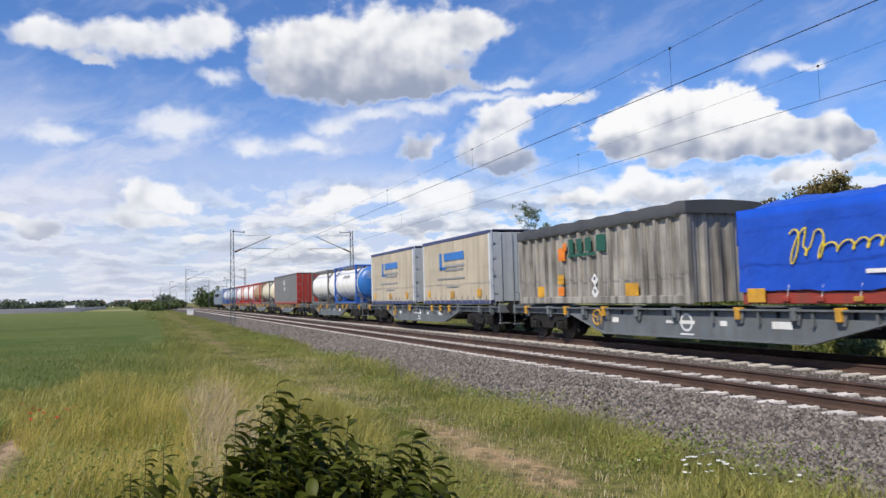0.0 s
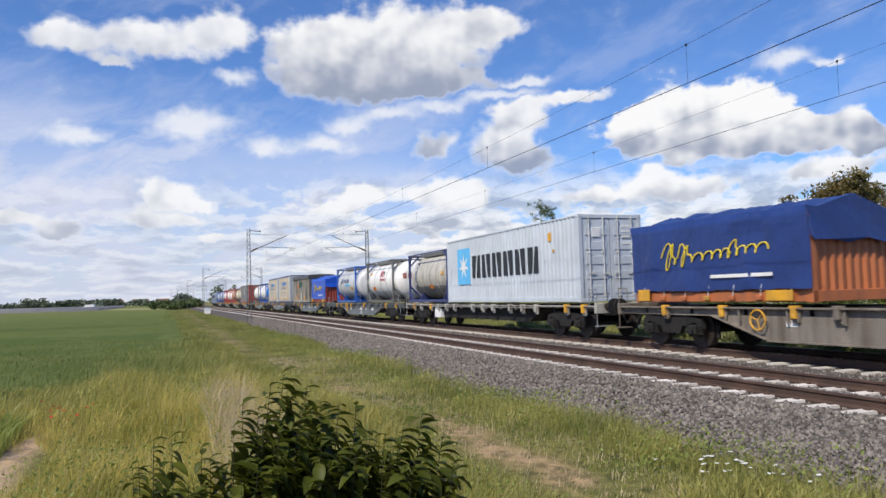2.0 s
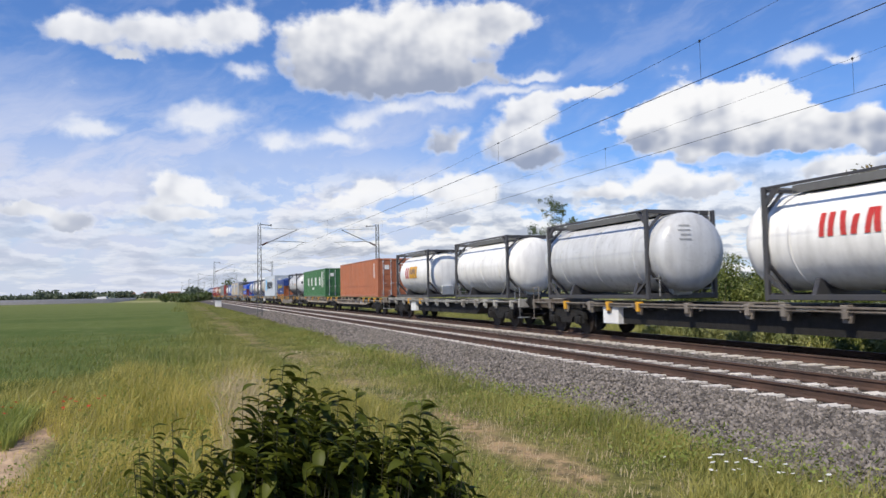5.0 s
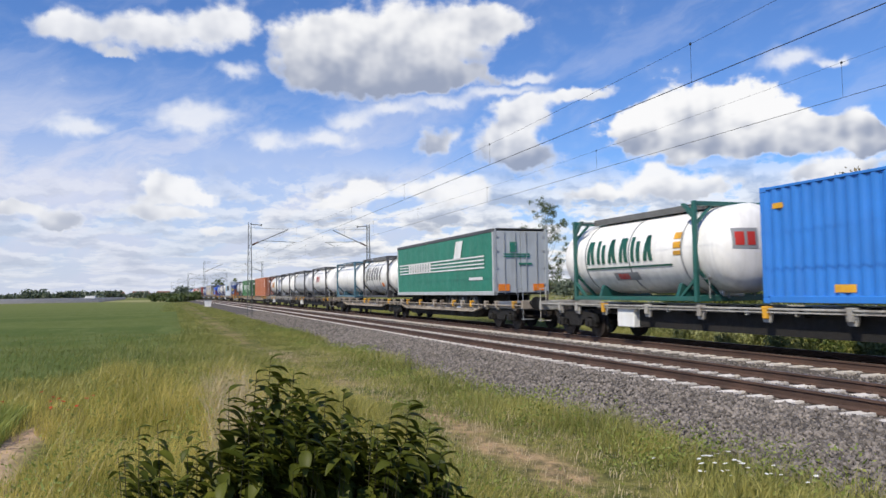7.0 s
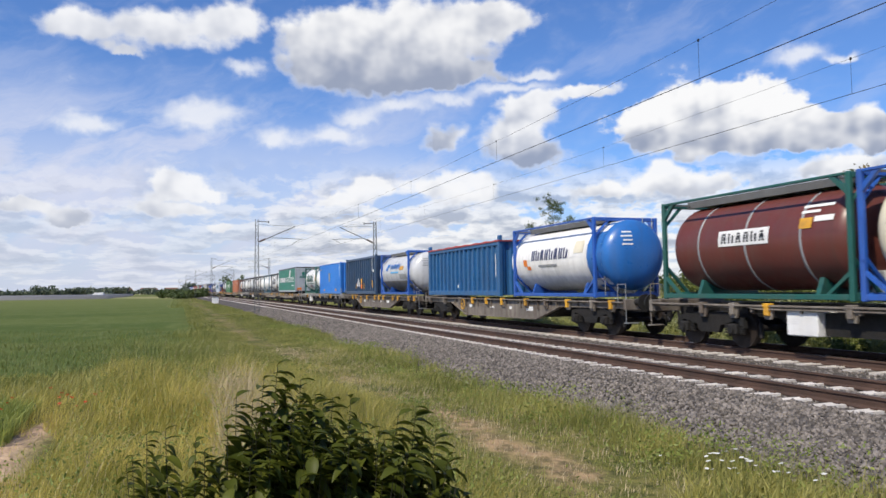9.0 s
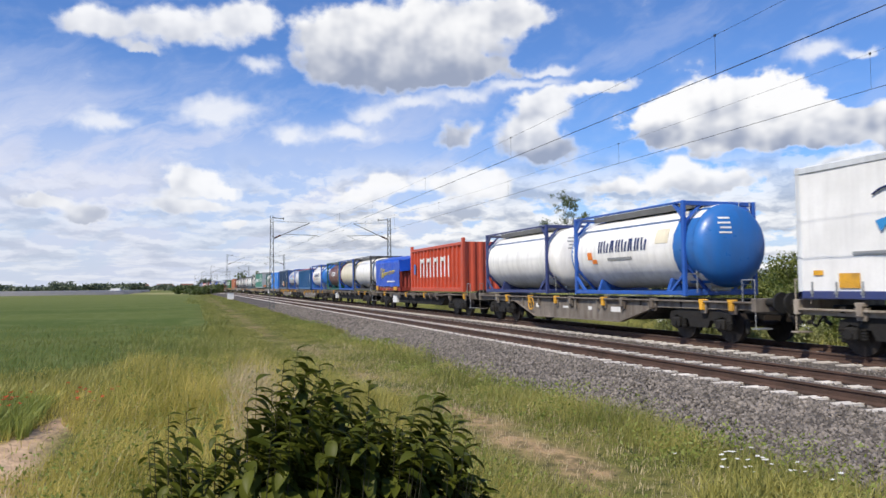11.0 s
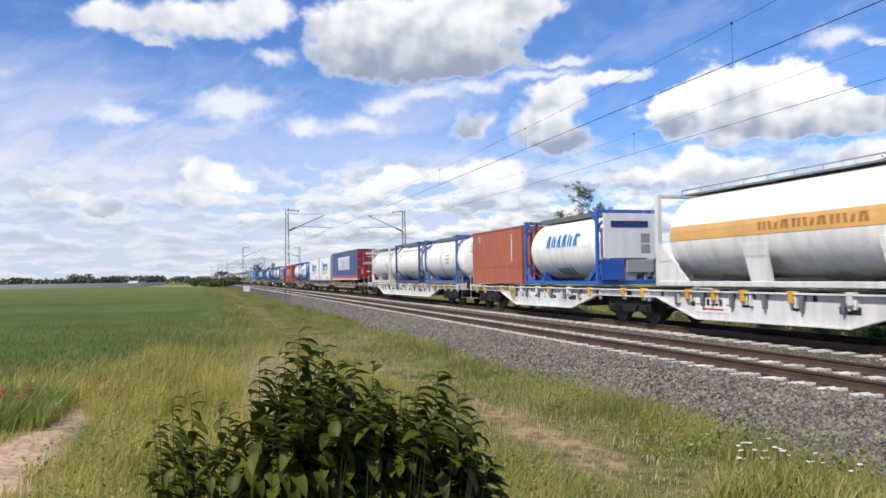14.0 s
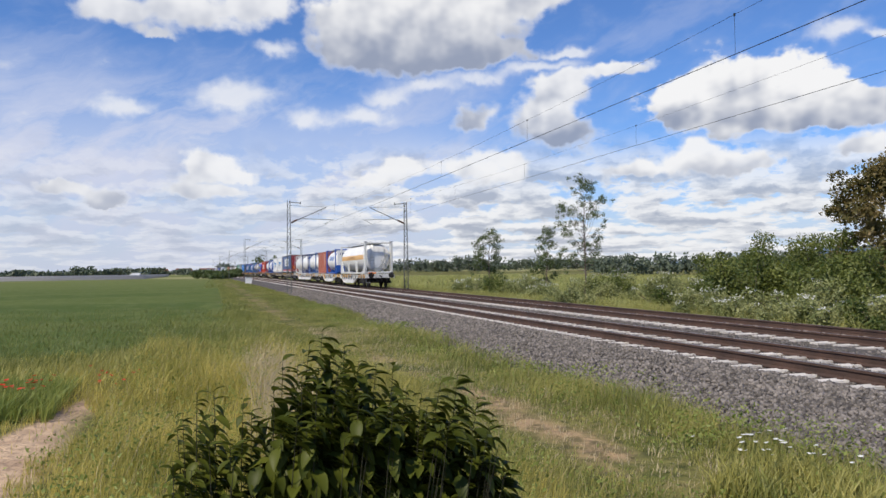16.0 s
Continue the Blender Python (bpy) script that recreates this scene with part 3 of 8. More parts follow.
# ---- overhead line ----
def mast(y, side, h=7.70):
    """Lattice mast with its cantilever; side -1 stands beyond the near track, 1 beyond the far one."""
    x = (NEAR_X - 3.26) if side < 0 else (FAR_X + 3.26)
    tx = (NEAR_X if side < 0 else FAR_X) - x
    base = -0.75
    t = thing("catenary_mast", "grey steel lattice mast carrying the overhead line", "mast", "overhead line masts", pose(x - bend(y), y, 0))
    for a in (-1, 1):
        for b in (-1, 1):
            part("mast_leg", Shape().tube((a * 0.20, b * 0.16, base), (a * 0.11, b * 0.10, h), 0.024, 0.019, 5), M_STEELMAST, t)
    s = Shape()
    k = 15
    for i in range(k):
        z0, z1 = base + (h - base) * i / k, base + (h - base) * (i + 1) / k
        w0, w1 = 0.20 - 0.09 * i / k, 0.20 - 0.09 * (i + 1) / k
        d0, d1 = 0.16 - 0.06 * i / k, 0.16 - 0.06 * (i + 1) / k
        for b in (-1, 1):
            s.tube((-w0, b * d0, z0), (w1, b * d1, z1), 0.013, n=4)
            s.tube((-w0, b * d0, z0), (w0, b * d0, z0), 0.014, n=4)
            s.tube((b * w0, -d0, z0), (b * w1, d1, z1), 0.013, n=4)
    part("lacing", s, M_STEELMAST, t)
    g = math.copysign(1, tx)
    s = Shape().box(-0.35, 0.35, -0.35, 0.35, base - 0.3, base + 0.12, 0.03)
    part("footing", s, M_SLEEPER, t)
    s = Shape().tube((g * 0.12, 0, h - 0.15), (g * 1.0, 0, h - 0.22), 0.035, n=6)
    s.tube((g * 1.0, 0, h - 0.30), (g * 1.0, 0, h - 0.12), 0.05, n=8)
    part("earth_wire_bracket", s, M_STEELMAST, t)
    s = Shape().tube((g * 0.2, 0, 5.75), (tx, 0, 7.12), 0.032, n=8)
    part("cantilever_tube", s, M_STEELMAST, t)
    s = Shape().tube((g * 0.2, 0, 5.75), (g * 0.75, 0, 6.02), 0.075, n=10)
    part("insulator", s, M_INSUL, t, "brown ribbed insulator")
    s = Shape().tube((g * 1.0, 0, 6.12), (tx + g * 0.7, 0, 6.02), 0.022, n=6)
    s.tube((tx + g * 0.6, 0, 6.02), (tx - g * 0.2, 0, 5.63), 0.016, n=6)
    part("steady_arm", s, M_STEELMAST, t)
    s = Shape().tube((g * 0.15, 0, 7.25), (tx, 0, 7.15), 0.014, n=5)
    part("stay", s, M_STEELMAST, t)
    return t


MAST_Y = [-12.6, 65.5, 143.6, 221.7, 299.8, 378.0]
for y in MAST_Y:
    for side in (-1, 1):
        mast(y, side)

CONTACT_Z = 5.62
for cx, nm in ((NEAR_X, 0), (FAR_X, 1)):
    line = thing("overhead_line", "overhead contact wire hung from a catenary by droppers", "overhead wire", "overhead lines", kind="structure")
    pts = []
    for y in range(-60, 480, 6):
        pts.append(along(cx, y, CONTACT_Z))
    part("contact_wire", Shape().path(pts, 0.0085 if nm == 0 else 0.0065, 5), M_WIRE, line)
    up, drops = [], []
    for a, b in zip([MAST_Y[0] - 78.1] + MAST_Y[:-1], MAST_Y):
        for i in range(12):
            f = i / 12
            up.append((a + (b - a) * f, 7.12 - 4 * 0.85 * f * (1 - f)))
        for f in (0.06, 0.18, 0.313, 0.44, 0.56, 0.69, 0.82, 0.94):
            drops.append((a + (b - a) * f, 7.12 - 4 * 0.85 * f * (1 - f)))
    part("messenger_wire", Shape().path([along(cx, y, z) for y, z in up], 0.0040 if nm == 0 else 0.0030, 5), M_WIRE, line)
    for y, z in drops:
        if -5 < y < 240:
            part("dropper", Shape().tube(along(cx, y, CONTACT_Z), along(cx, y, z), 0.0035, n=4).box(cx - bend(y) - 0.012, cx - bend(y) + 0.012, y - 0.02, y + 0.02, z - 0.02, z + 0.03), M_WIRE, line)

# ---- the train: every wagon and load stands at its place along the train and travels with it ----
SPEED = 27.80          # metres a second, towards +y
DECK = 1.165
MOVING = []


def rides(t, centre, z):
    MOVING.append((t, centre, z))
    return t


def paint(name, col, rough=0.42, dirt=GRIME, amount=0.25, **kw):
    return mat(name, col, rough, var=kw.pop("var", 0.1), dirt=dirt, amount=amount, streak=True, bump=0.004, bscale=25, **kw)


M_FAINT = mat("faded_grey_print", (0.30, 0.31, 0.32), 0.5, var=0.2, bump=0)
M_REDLINE = mat("red_line_paint", (0.42, 0.04, 0.03), 0.5, bump=0)


def bogie(parent, y, colour):
    s = Shape()
    for sx in (-1, 1):
        s.prism([(y - 1.25, 0.50), (y - 0.95, 0.66), (y - 0.45, 0.55), (y - 0.35, 0.36), (y + 0.35, 0.36), (y + 0.45, 0.55), (y + 0.95, 0.66), (y + 1.25, 0.50),
                 (y + 1.2, 0.74), (y + 0.5, 0.86), (y - 0.5, 0.86), (y - 1.2, 0.74)], sx * 0.98, sx * 1.10)
    s.box(-1.05, 1.05, y - 0.28, y + 0.28, 0.45, 0.86, 0.03)
    b = part("bogie", s, colour, parent, "dark two-axle bogie with coil springs")
    for dy in (-0.9, 0.9):
        part("axle", Shape().tube((-1.05, y + dy, 0.46), (1.05, y + dy, 0.46), 0.08, n=10), M_WHEEL, b)
        for sx in (-1, 1):
            w = Shape()
            for x0, x1, r0, r1 in ((0.68, 0.71, 0.487, 0.487), (0.71, 0.82, 0.46, 0.455), (0.82, 0.88, 0.15, 0.13)):
                w.tube((sx * x0, y + dy, 0.46), (sx * x1, y + dy, 0.46), r0, r1, 28)
            part("wheel", w, M_WHEEL, b)
            a = Shape().box(sx * 1.0, sx * 1.19, y + dy - 0.15, y + dy + 0.15, 0.33, 0.60, 0.04)
            a.disc((sx * 1.2, y + dy, 0.46), 0.10, (1, 0, 0), 0.05, 14)
            for o in (-0.26, 0.26):
                for k in range(4):
                    a.disc((sx * 1.06, y + dy + o, 0.38 + 0.06 * k), 0.075, (0, 0, 1), 0.035, 12)
            part("axle_box", a, colour, b)
    for dy in (-1.42, -0.38, 0.38, 1.42):
        for sx in (-1, 1):
            part("brake_shoe", Shape().box(sx * 0.70, sx * 0.80, y + dy - 0.05, y + dy + 0.05, 0.25, 0.62, 0.02), M_BLACK, b)
    return b


def wagon(front, rear, colour, style="belly", label="", bogies=None, box=None, ring=False, joint=()):
    """A container flat or pocket wagon between two places along the train. Local origin at its middle, on the rails."""
    mid, half = (front + rear) / 2, (front - rear) / 2
    t = thing("freight_wagon", label, "freight wagon", "train wagons")
    e = half - 0.62
    if bogies is None:
        bogies = [half - 2.75, -(half - 2.75)]
    ends = sorted(bogies)
    for sx in (-1, 1):
        s = Shape()
        lows = []
        for a, b in zip(ends, ends[1:]):
            if style == "belly":
                lows += [(a + 1.75, 0.84), (a + 3.6, 0.34), (b - 3.6, 0.30), (b - 1.75, 0.84)]
            elif style == "pocket":
                lows += [(a + 1.7, 0.80), (a + 2.6, 0.62), (b - 2.6, 0.62), (b - 1.7, 0.80)]
            else:
                lows += [(a + 1.6, 0.98), (a + 2.0, 0.96), (b - 2.0, 0.96), (b - 1.6, 0.98)]
        top = DECK - 0.13 if style != "pocket" else 0.93
        edge = 0.86 if style == "belly" else (0.82 if style == "pocket" else 0.98)
        poly = [(-e, edge)] + lows + [(e, edge), (e, top), (-e, top)]
        s.prism(poly, sx * 1.11, sx * 1.15)
        s.box(sx * 1.08, sx * 1.27, -e, e, top - 0.012, top + 0.03, 0.006)
        low = [(y, z) for y, z in lows]
        for (y0, z0), (y1, z1) in zip(low, low[1:]):
            s.add([(sx * 1.10, y0, z0), (sx * 1.26, y0, z0), (sx * 1.26, y1, z1), (sx * 1.10, y1, z1),
                   (sx * 1.10, y0, z0 + 0.03), (sx * 1.26, y0, z0 + 0.03), (sx * 1.26, y1, z1 + 0.03), (sx * 1.10, y1, z1 + 0.03)],
                  [(0, 1, 2, 3), (4, 5, 6, 7), (0, 1, 5, 4), (2, 3, 7, 6), (0, 3, 7, 4), (1, 2, 6, 5)])
        part("side_sill", s, colour, t)
        y = -e + 1.3
        while y < e - 1:
            if all(abs(y - b) > 1.3 for b in bogies):
                part("stiffener", Shape().box(sx * 1.15, sx * 1.235, y - 0.025, y + 0.025, 0.72 if style == "belly" else top - 0.14, top - 0.02), colour, t)
            y += 1.45
    s = Shape()
    y = -e + 0.9
    while y < e - 0.5:
        s.box(-1.15, 1.15, y - 0.07, y + 0.07, DECK - 0.30, DECK - 0.14, 0.01)
        y += 1.9
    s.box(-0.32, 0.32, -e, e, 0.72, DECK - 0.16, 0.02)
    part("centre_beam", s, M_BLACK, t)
    # solid block added between the bogies so the shade under the deck reads black
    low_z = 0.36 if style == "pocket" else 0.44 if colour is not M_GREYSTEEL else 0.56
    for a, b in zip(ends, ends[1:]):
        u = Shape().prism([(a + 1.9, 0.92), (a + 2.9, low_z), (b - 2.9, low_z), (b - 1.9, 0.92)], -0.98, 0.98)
        part("underframe", u, M_BLACK, t, "solid black block for underframe, brake rigging and the shade around them")
    for sy in (-1, 1):
        part("headstock", Shape().box(-1.26, 1.26, sy * e, sy * (e + 0.14), 0.82, DECK - 0.02, 0.015), colour, t)
    for sy in (-1, 1):
        for sx in (-1, 1):
            b = Shape().tube((sx * 0.875, sy * (e + 0.14), 1.05), (sx * 0.875, sy * (half - 0.12), 1.05), 0.10, n=12)
            b.disc((sx * 0.875, sy * (half - 0.07), 1.05), 0.24, (0, 1, 0), 0.06, 20)
            part("buffer", b, M_BLACK, t)
        h = Shape().path([(-0.05, sy * (e + 0.14), 1.0), (0, sy * half, 0.97), (0.05, sy * (half - 0.1), 0.62), (0.04, sy * (half - 0.25), 0.55)], 0.045, 6)
        h.path([(-0.35, sy * (e + 0.14), 0.85), (-0.35, sy * (half - 0.2), 0.52), (-0.30, sy * (half - 0.02), 0.60)], 0.03, 6)
        part("coupling_and_hose", h, M_BLACK, t)
        r = Shape().path([(-1.22, sy * (e + 0.1), 0.45), (-1.22, sy * (e + 0.1), DECK + 0.42), (-1.22, sy * (e - 0.32), DECK + 0.42), (-1.22, sy * (e - 0.32), DECK - 0.1)], 0.014, 6)
        r.box(-1.26, -0.85, sy * (e + 0.02), sy * (e + 0.22), 0.42, 0.45)
        part("shunter_step", r, colour if sy > 0 else M_GALV, t)
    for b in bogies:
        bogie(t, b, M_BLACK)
    for j in joint:
        part("joint", Shape().box(-1.2, 1.2, j - 0.25, j + 0.25, 0.75, DECK - 0.05, 0.04), M_BLACK, t)
    # locking spigots along the near and far edge
    rng = random.Random(int(mid * 10))
    y = -e + 0.7
    while y < e - 0.3:
        s = Shape().box(-1.12, -1.285, y - 0.10, y + 0.10, DECK - 0.14, DECK - 0.06, 0.015)
        s.box(-1.20, -1.285, y - 0.07, y + 0.07, DECK - 0.34, DECK - 0.12, 0.012)
        part("spigot_bracket", Shape().prism([(y - 0.16, DECK - 0.16), (y + 0.16, DECK - 0.16), (y + 0.10, DECK - 0.42), (y - 0.10, DECK - 0.42)], -1.152, -1.21), colour, t)
        part("locking_spigot", s, M_YELLOW if rng.random() < (0.6 if style == "belly" else 0.35) else colour, t)
        y += rng.choice((1.1, 1.6, 2.2))
    s = Shape()
    n_lab = 0
    for a, b in zip(ends, ends[1:]):
        for f, w, hgt in ((0.30, 0.55, 0.16), (0.42, 0.22, 0.12), (0.55, 0.4, 0.07), (0.72, 0.30, 0.14)):
            yy = a + (b - a) * f
            zc = {"belly": 0.72, "pocket": 0.80, "flat": 1.0}[style]
            hh = hgt if style == "belly" else hgt * 0.5
            s = Shape().box(-1.157, -1.148, yy - w / 2, yy + w / 2, zc - hh / 2, zc + hh / 2)
            part("inscription_panel", s, M_WHITE if colour is not M_WHITESTEEL else M_INK, t, "small unreadable inscription bar")
    if colour is M_WHITESTEEL and style == "belly":
        y = ends[0] + 2.6
        while y < ends[-1] - 2.4:
            if all(abs(y - b) > 2.2 for b in bogies):
                g = Shape().prism([(y - 0.09, top), (y + 0.09, top), (y + 0.04, 0.66), (y - 0.02, 0.66)], -1.15, -1.25)
                part("bracket", g, M_GREYSTEEL, t, "grey steel bracket")
            y += 1.15
        y = (ends[0] + ends[1]) / 2 + 1.9
        part("owner_plate", Shape().box(-1.162, -1.15, y - 0.75, y + 0.75, 0.50, 0.90, 0.004), M_WHITE, t, "white plate with dark bars and a red line")
        g = bars(Shape(), -1.172, y + 0.42, 0.77, (0.11,) * 5, 0.17, 0.06)
        part("plate_lettering", g, M_INK, t, "unreadable dark letter bars")
        g = Shape().box(-1.170, -1.162, y - 0.42, y + 0.42, 0.57, 0.61)
        g.box(-1.170, -1.162, y - 0.70, y - 0.52, 0.70, 0.73).box(-1.170, -1.162, y + 0.52, y + 0.70, 0.70, 0.73)
        part("plate_line", g, M_REDLINE, t, "red line")
    if ring:
        s = Shape()
        for k in range(20):
            a0, a1 = 2 * math.pi * k / 20, 2 * math.pi * (k + 1) / 20
            q = [(-1.156, ends[-1] * 0.1 - 0.6 + r * math.cos(a), 0.72 + r * math.sin(a)) for r, a in ((0.235, a0), (0.235, a1), (0.175, a1), (0.175, a0))]
            s.add(q, [(0, 1, 2, 3)])
        s.box(-1.159, -1.15, ends[-1] * 0.1 - 0.90, ends[-1] * 0.1 - 0.30, 0.675, 0.765)
        s.box(-1.159, -1.15, ends[-1] * 0.1 - 0.85, ends[-1] * 0.1 - 0.35, 0.40, 0.44)
        part("emblem", s, M_WHITE, t, "white ring emblem")
    if style == "belly":
        s = Shape()
        c = (-1.26, ends[-1] - 3.3, 0.78)
        for k in range(18):
            a0, a1 = 2 * math.pi * k / 18, 2 * math.pi * (k + 1) / 18
            s.tube((c[0], c[1] + 0.23 * math.cos(a0), c[2] + 0.23 * math.sin(a0)), (c[0], c[1] + 0.23 * math.cos(a1), c[2] + 0.23 * math.sin(a1)), 0.02, n=5)
        for a0 in (0.3, 2.4, 4.5):
            s.tube(c, (c[0], c[1] + 0.23 * math.cos(a0), c[2] + 0.23 * math.sin(a0)), 0.014, n=5)
        part("brake_wheel", s, M_YELLOW, t, "yellow handbrake wheel")
    if box is not None:
        part("equipment_box", Shape().box(-1.18, -0.6, box - 0.42, box + 0.42, 0.42, 0.95, 0.02), M_WHITE, t, "pale grey equipment box")
        part("brake_cylinder", Shape().tube((-0.7, box - 1.2, 0.62), (-0.7, box - 2.3, 0.62), 0.18, n=14), M_BLACK, t)
        part("air_tank", Shape().tube((0.2, box - 3.5, 0.7), (0.2, box - 5, 0.7), 0.2, n=14), M_BLACK, t)
    return rides(t, mid, 0.0)


def bars(s, x, y, z, widths, h, gap=0.08, lean=0.0):
    """A row of plain upright blocks on the near side, reading towards -y; starts at y, centred on z."""
    for w in widths:
        s.add([(x, y, z - h / 2), (x, y - w, z - h / 2), (x, y - w - lean, z + h / 2), (x, y - lean, z + h / 2),
               (x + 0.008, y, z - h / 2), (x + 0.008, y - w, z - h / 2), (x + 0.008, y - w - lean, z + h / 2), (x + 0.008, y - lean, z + h / 2)],
              [(0, 1, 2, 3), (4, 5, 6, 7), (0, 1, 5, 4), (2, 3, 7, 6), (0, 3, 7, 4), (1, 2, 6, 5)])
        y -= w + gap
    return s


def letter_blocks(parent, m, x, y, z, h, kinds, w, gap, lean=0.0):
    for k in kinds:
        part("letter_block", strokes(Shape(), x, y, z, h, (k,), w, gap, lean), m, parent)
        y -= w + gap


def strokes(s, x, y, z, h, kinds, w, gap, lean=0.0):
    """Plain blocks in the weight of heavy capitals, each cut in two by a slanting slit; kinds only sets how wide each is."""
    for k in kinds:
        ww = w * (0.74 if k == 1 else 0.84 if k == 2 else 0.92)
        flip = 1 - 2 * ((k + int(abs(y) * 7)) % 2)
        for pts in (((0.0, -1), (0.34, -1), (0.52, 1), (0.0, 1)), ((0.52, -1), (1.0, -1), (1.0, 1), (0.70, 1))):
            pts = [(u, flip * q) for u, q in pts]
            v = [(x + dx, y - ww * u - lean * (1 if q > 0 else 0), z + q * h / 2) for dx in (0, 0.008) for u, q in pts]
            s.add(v, [(0, 1, 2, 3), (4, 5, 6, 7), (0, 1, 5, 4), (1, 2, 6, 5), (2, 3, 7, 6), (3, 0, 4, 7)])
        y -= w + gap
    return s


def ends_and_frame(t, L, H, m, post=0.15):
    s = Shape()
    for sx in (-1, 1):
        for sy in (-1, 1):
            ob = Shape().box(sx * 1.219, sx * (1.219 - post), sy * L / 2, sy * (L / 2 - post), 0.118, H - 0.118, 0.012)
            part("corner_post", ob, m, t)
            for z in (0.059, H - 0.059):
                part("corner_casting", Shape().box(sx * 1.222, sx * 1.06, sy * (L / 2 + 0.003), sy * (L / 2 - 0.178), z - 0.059, z + 0.059, 0.012), m, t)


def iso_container(name, label, front, L, H, m, closed_end=False, group="train loads", tag=None):
    t = thing(name, label, "shipping container", group)
    ends_and_frame(t, L, H, m)
    for sx in (-1, 1):
        part("side_panel", Shape().corrugated(sx * 1.205, sx, -L / 2 + 0.15, L / 2 - 0.15, 0.16, H - 0.06), m, t)
        part("top_rail", Shape().box(sx * 1.215, sx * 1.14, -L / 2 + 0.18, L / 2 - 0.18, H - 0.075, H - 0.012, 0.01), m, t)
        part("bottom_rail", Shape().box(sx * 1.215, sx * 1.10, -L / 2 + 0.18, L / 2 - 0.18, 0.02, 0.17, 0.012), m, t)
    s = Shape()
    k = int(L / 0.42)
    for i in range(k):
        y = -L / 2 + 0.2 + (L - 0.4) * i / k
        s.prism([(y, H - 0.05), (y + 0.1, H - 0.01), (y + 0.3, H - 0.01), (y + 0.4, H - 0.05)], -1.17, 1.17)
    s.box(-1.17, 1.17, -L / 2 + 0.1, L / 2 - 0.1, H - 0.09, H - 0.05)
    part("roof", s, m, t)
    part("floor", Shape().box(-1.15, 1.15, -L / 2 + 0.1, L / 2 - 0.1, 0.08, 0.16), M_BLACK, t)
    part("front_wall", Shape().corrugated_end(L / 2 - 0.02, 1, -1.08, 1.08, 0.12, H - 0.1), m, t)
    if closed_end:
        part("rear_wall", Shape().corrugated_end(-L / 2 + 0.02, -1, -1.08, 1.08, 0.12, H - 0.1), m, t)
    else:
        part("door_header", Shape().box(-1.08, 1.08, -L / 2 + 0.005, -L / 2 + 0.12, H - 0.14, H - 0.01, 0.01), m, t)
        part("door_sill", Shape().box(-1.08, 1.08, -L / 2 + 0.005, -L / 2 + 0.12, 0.01, 0.14, 0.01), m, t)
        for sx in (-1, 1):
            s = Shape().box(sx * 0.012, sx * 1.065, -L / 2 + 0.03, -L / 2 + 0.07, 0.15, H - 0.15, 0.01)
            for i in range(5):
                z = 0.28 + (H - 0.5) * i / 5
                s.box(sx * 0.14, sx * 0.95, -L / 2 + 0.008, -L / 2 + 0.04, z, z + (H - 0.5) / 5 * 0.55, 0.012)
            d = part("door", s, m, t)
            for o in (0.28, 0.82):
                b = Shape().tube((sx * o, -L / 2 - 0.012, 0.06), (sx * o, -L / 2 - 0.012, H - 0.06), 0.018, n=8)
                for z in (0.2, 0.9, 1.6, H - 0.25):
                    b.box(sx * o - 0.05, sx * o + 0.05, -L / 2 - 0.02, -L / 2 + 0.03, z, z + 0.06)
                b.box(sx * o - 0.2 * sx, sx * o + 0.02, -L / 2 - 0.035, -L / 2 - 0.015, 0.92, 0.96)
                part("locking_bar", b, M_BARS, d, "pale steel locking bar")
        for z in (H - 0.42, H - 0.6, H - 0.78, H - 1.0):
            part("door_marking", Shape().box(0.42, 0.75, -L / 2 + 0.0, -L / 2 + 0.009, z, z + 0.07), tag or M_WHITE, t, "unreadable marking bar")
        part("door_label", Shape().box(-0.72, -0.40, -L / 2 + 0.0, -L / 2 + 0.009, H - 0.75, H - 0.45), tag or M_WHITE, t)
    return rides(t, front - L / 2, DECK)


M_BARS = mat("pale_locking_bar", (0.62, 0.63, 0.63), 0.4, 0.2, dirt=(0.3, 0.22, 0.15), amount=0.25)
M_GALV = mat("galvanised_steel", (0.45, 0.46, 0.46), 0.4, 0.7, dirt=(0.25, 0.2, 0.15), amount=0.3)
M_CATWALK = mat("catwalk_grating", (0.16, 0.16, 0.155), 0.6, 0.3)


def cap_patch(r, cz, hl, cap, x0, x1, z0, z1, lift):
    """A patch of paint lying on the domed rear end of a drum."""
    pts, n = [], 5
    for j in range(n + 1):
        for i in range(n + 1):
            x, z = x0 + (x1 - x0) * i / n, z0 + (z1 - z0) * j / n
            rho = min(0.995, max(0.03, math.hypot(x, z - cz) / r))
            c = min(1.0, ((rho - 0.02) / 0.98) ** (4 / 3))
            pts.append((x, -(hl - cap) - cap * math.sqrt(1 - c * c) - lift, z))
    return Shape().add(pts, [(j * (n + 1) + i, j * (n + 1) + i + 1, (j + 1) * (n + 1) + i + 1, (j + 1) * (n + 1) + i) for j in range(n) for i in range(n)], 0, True)


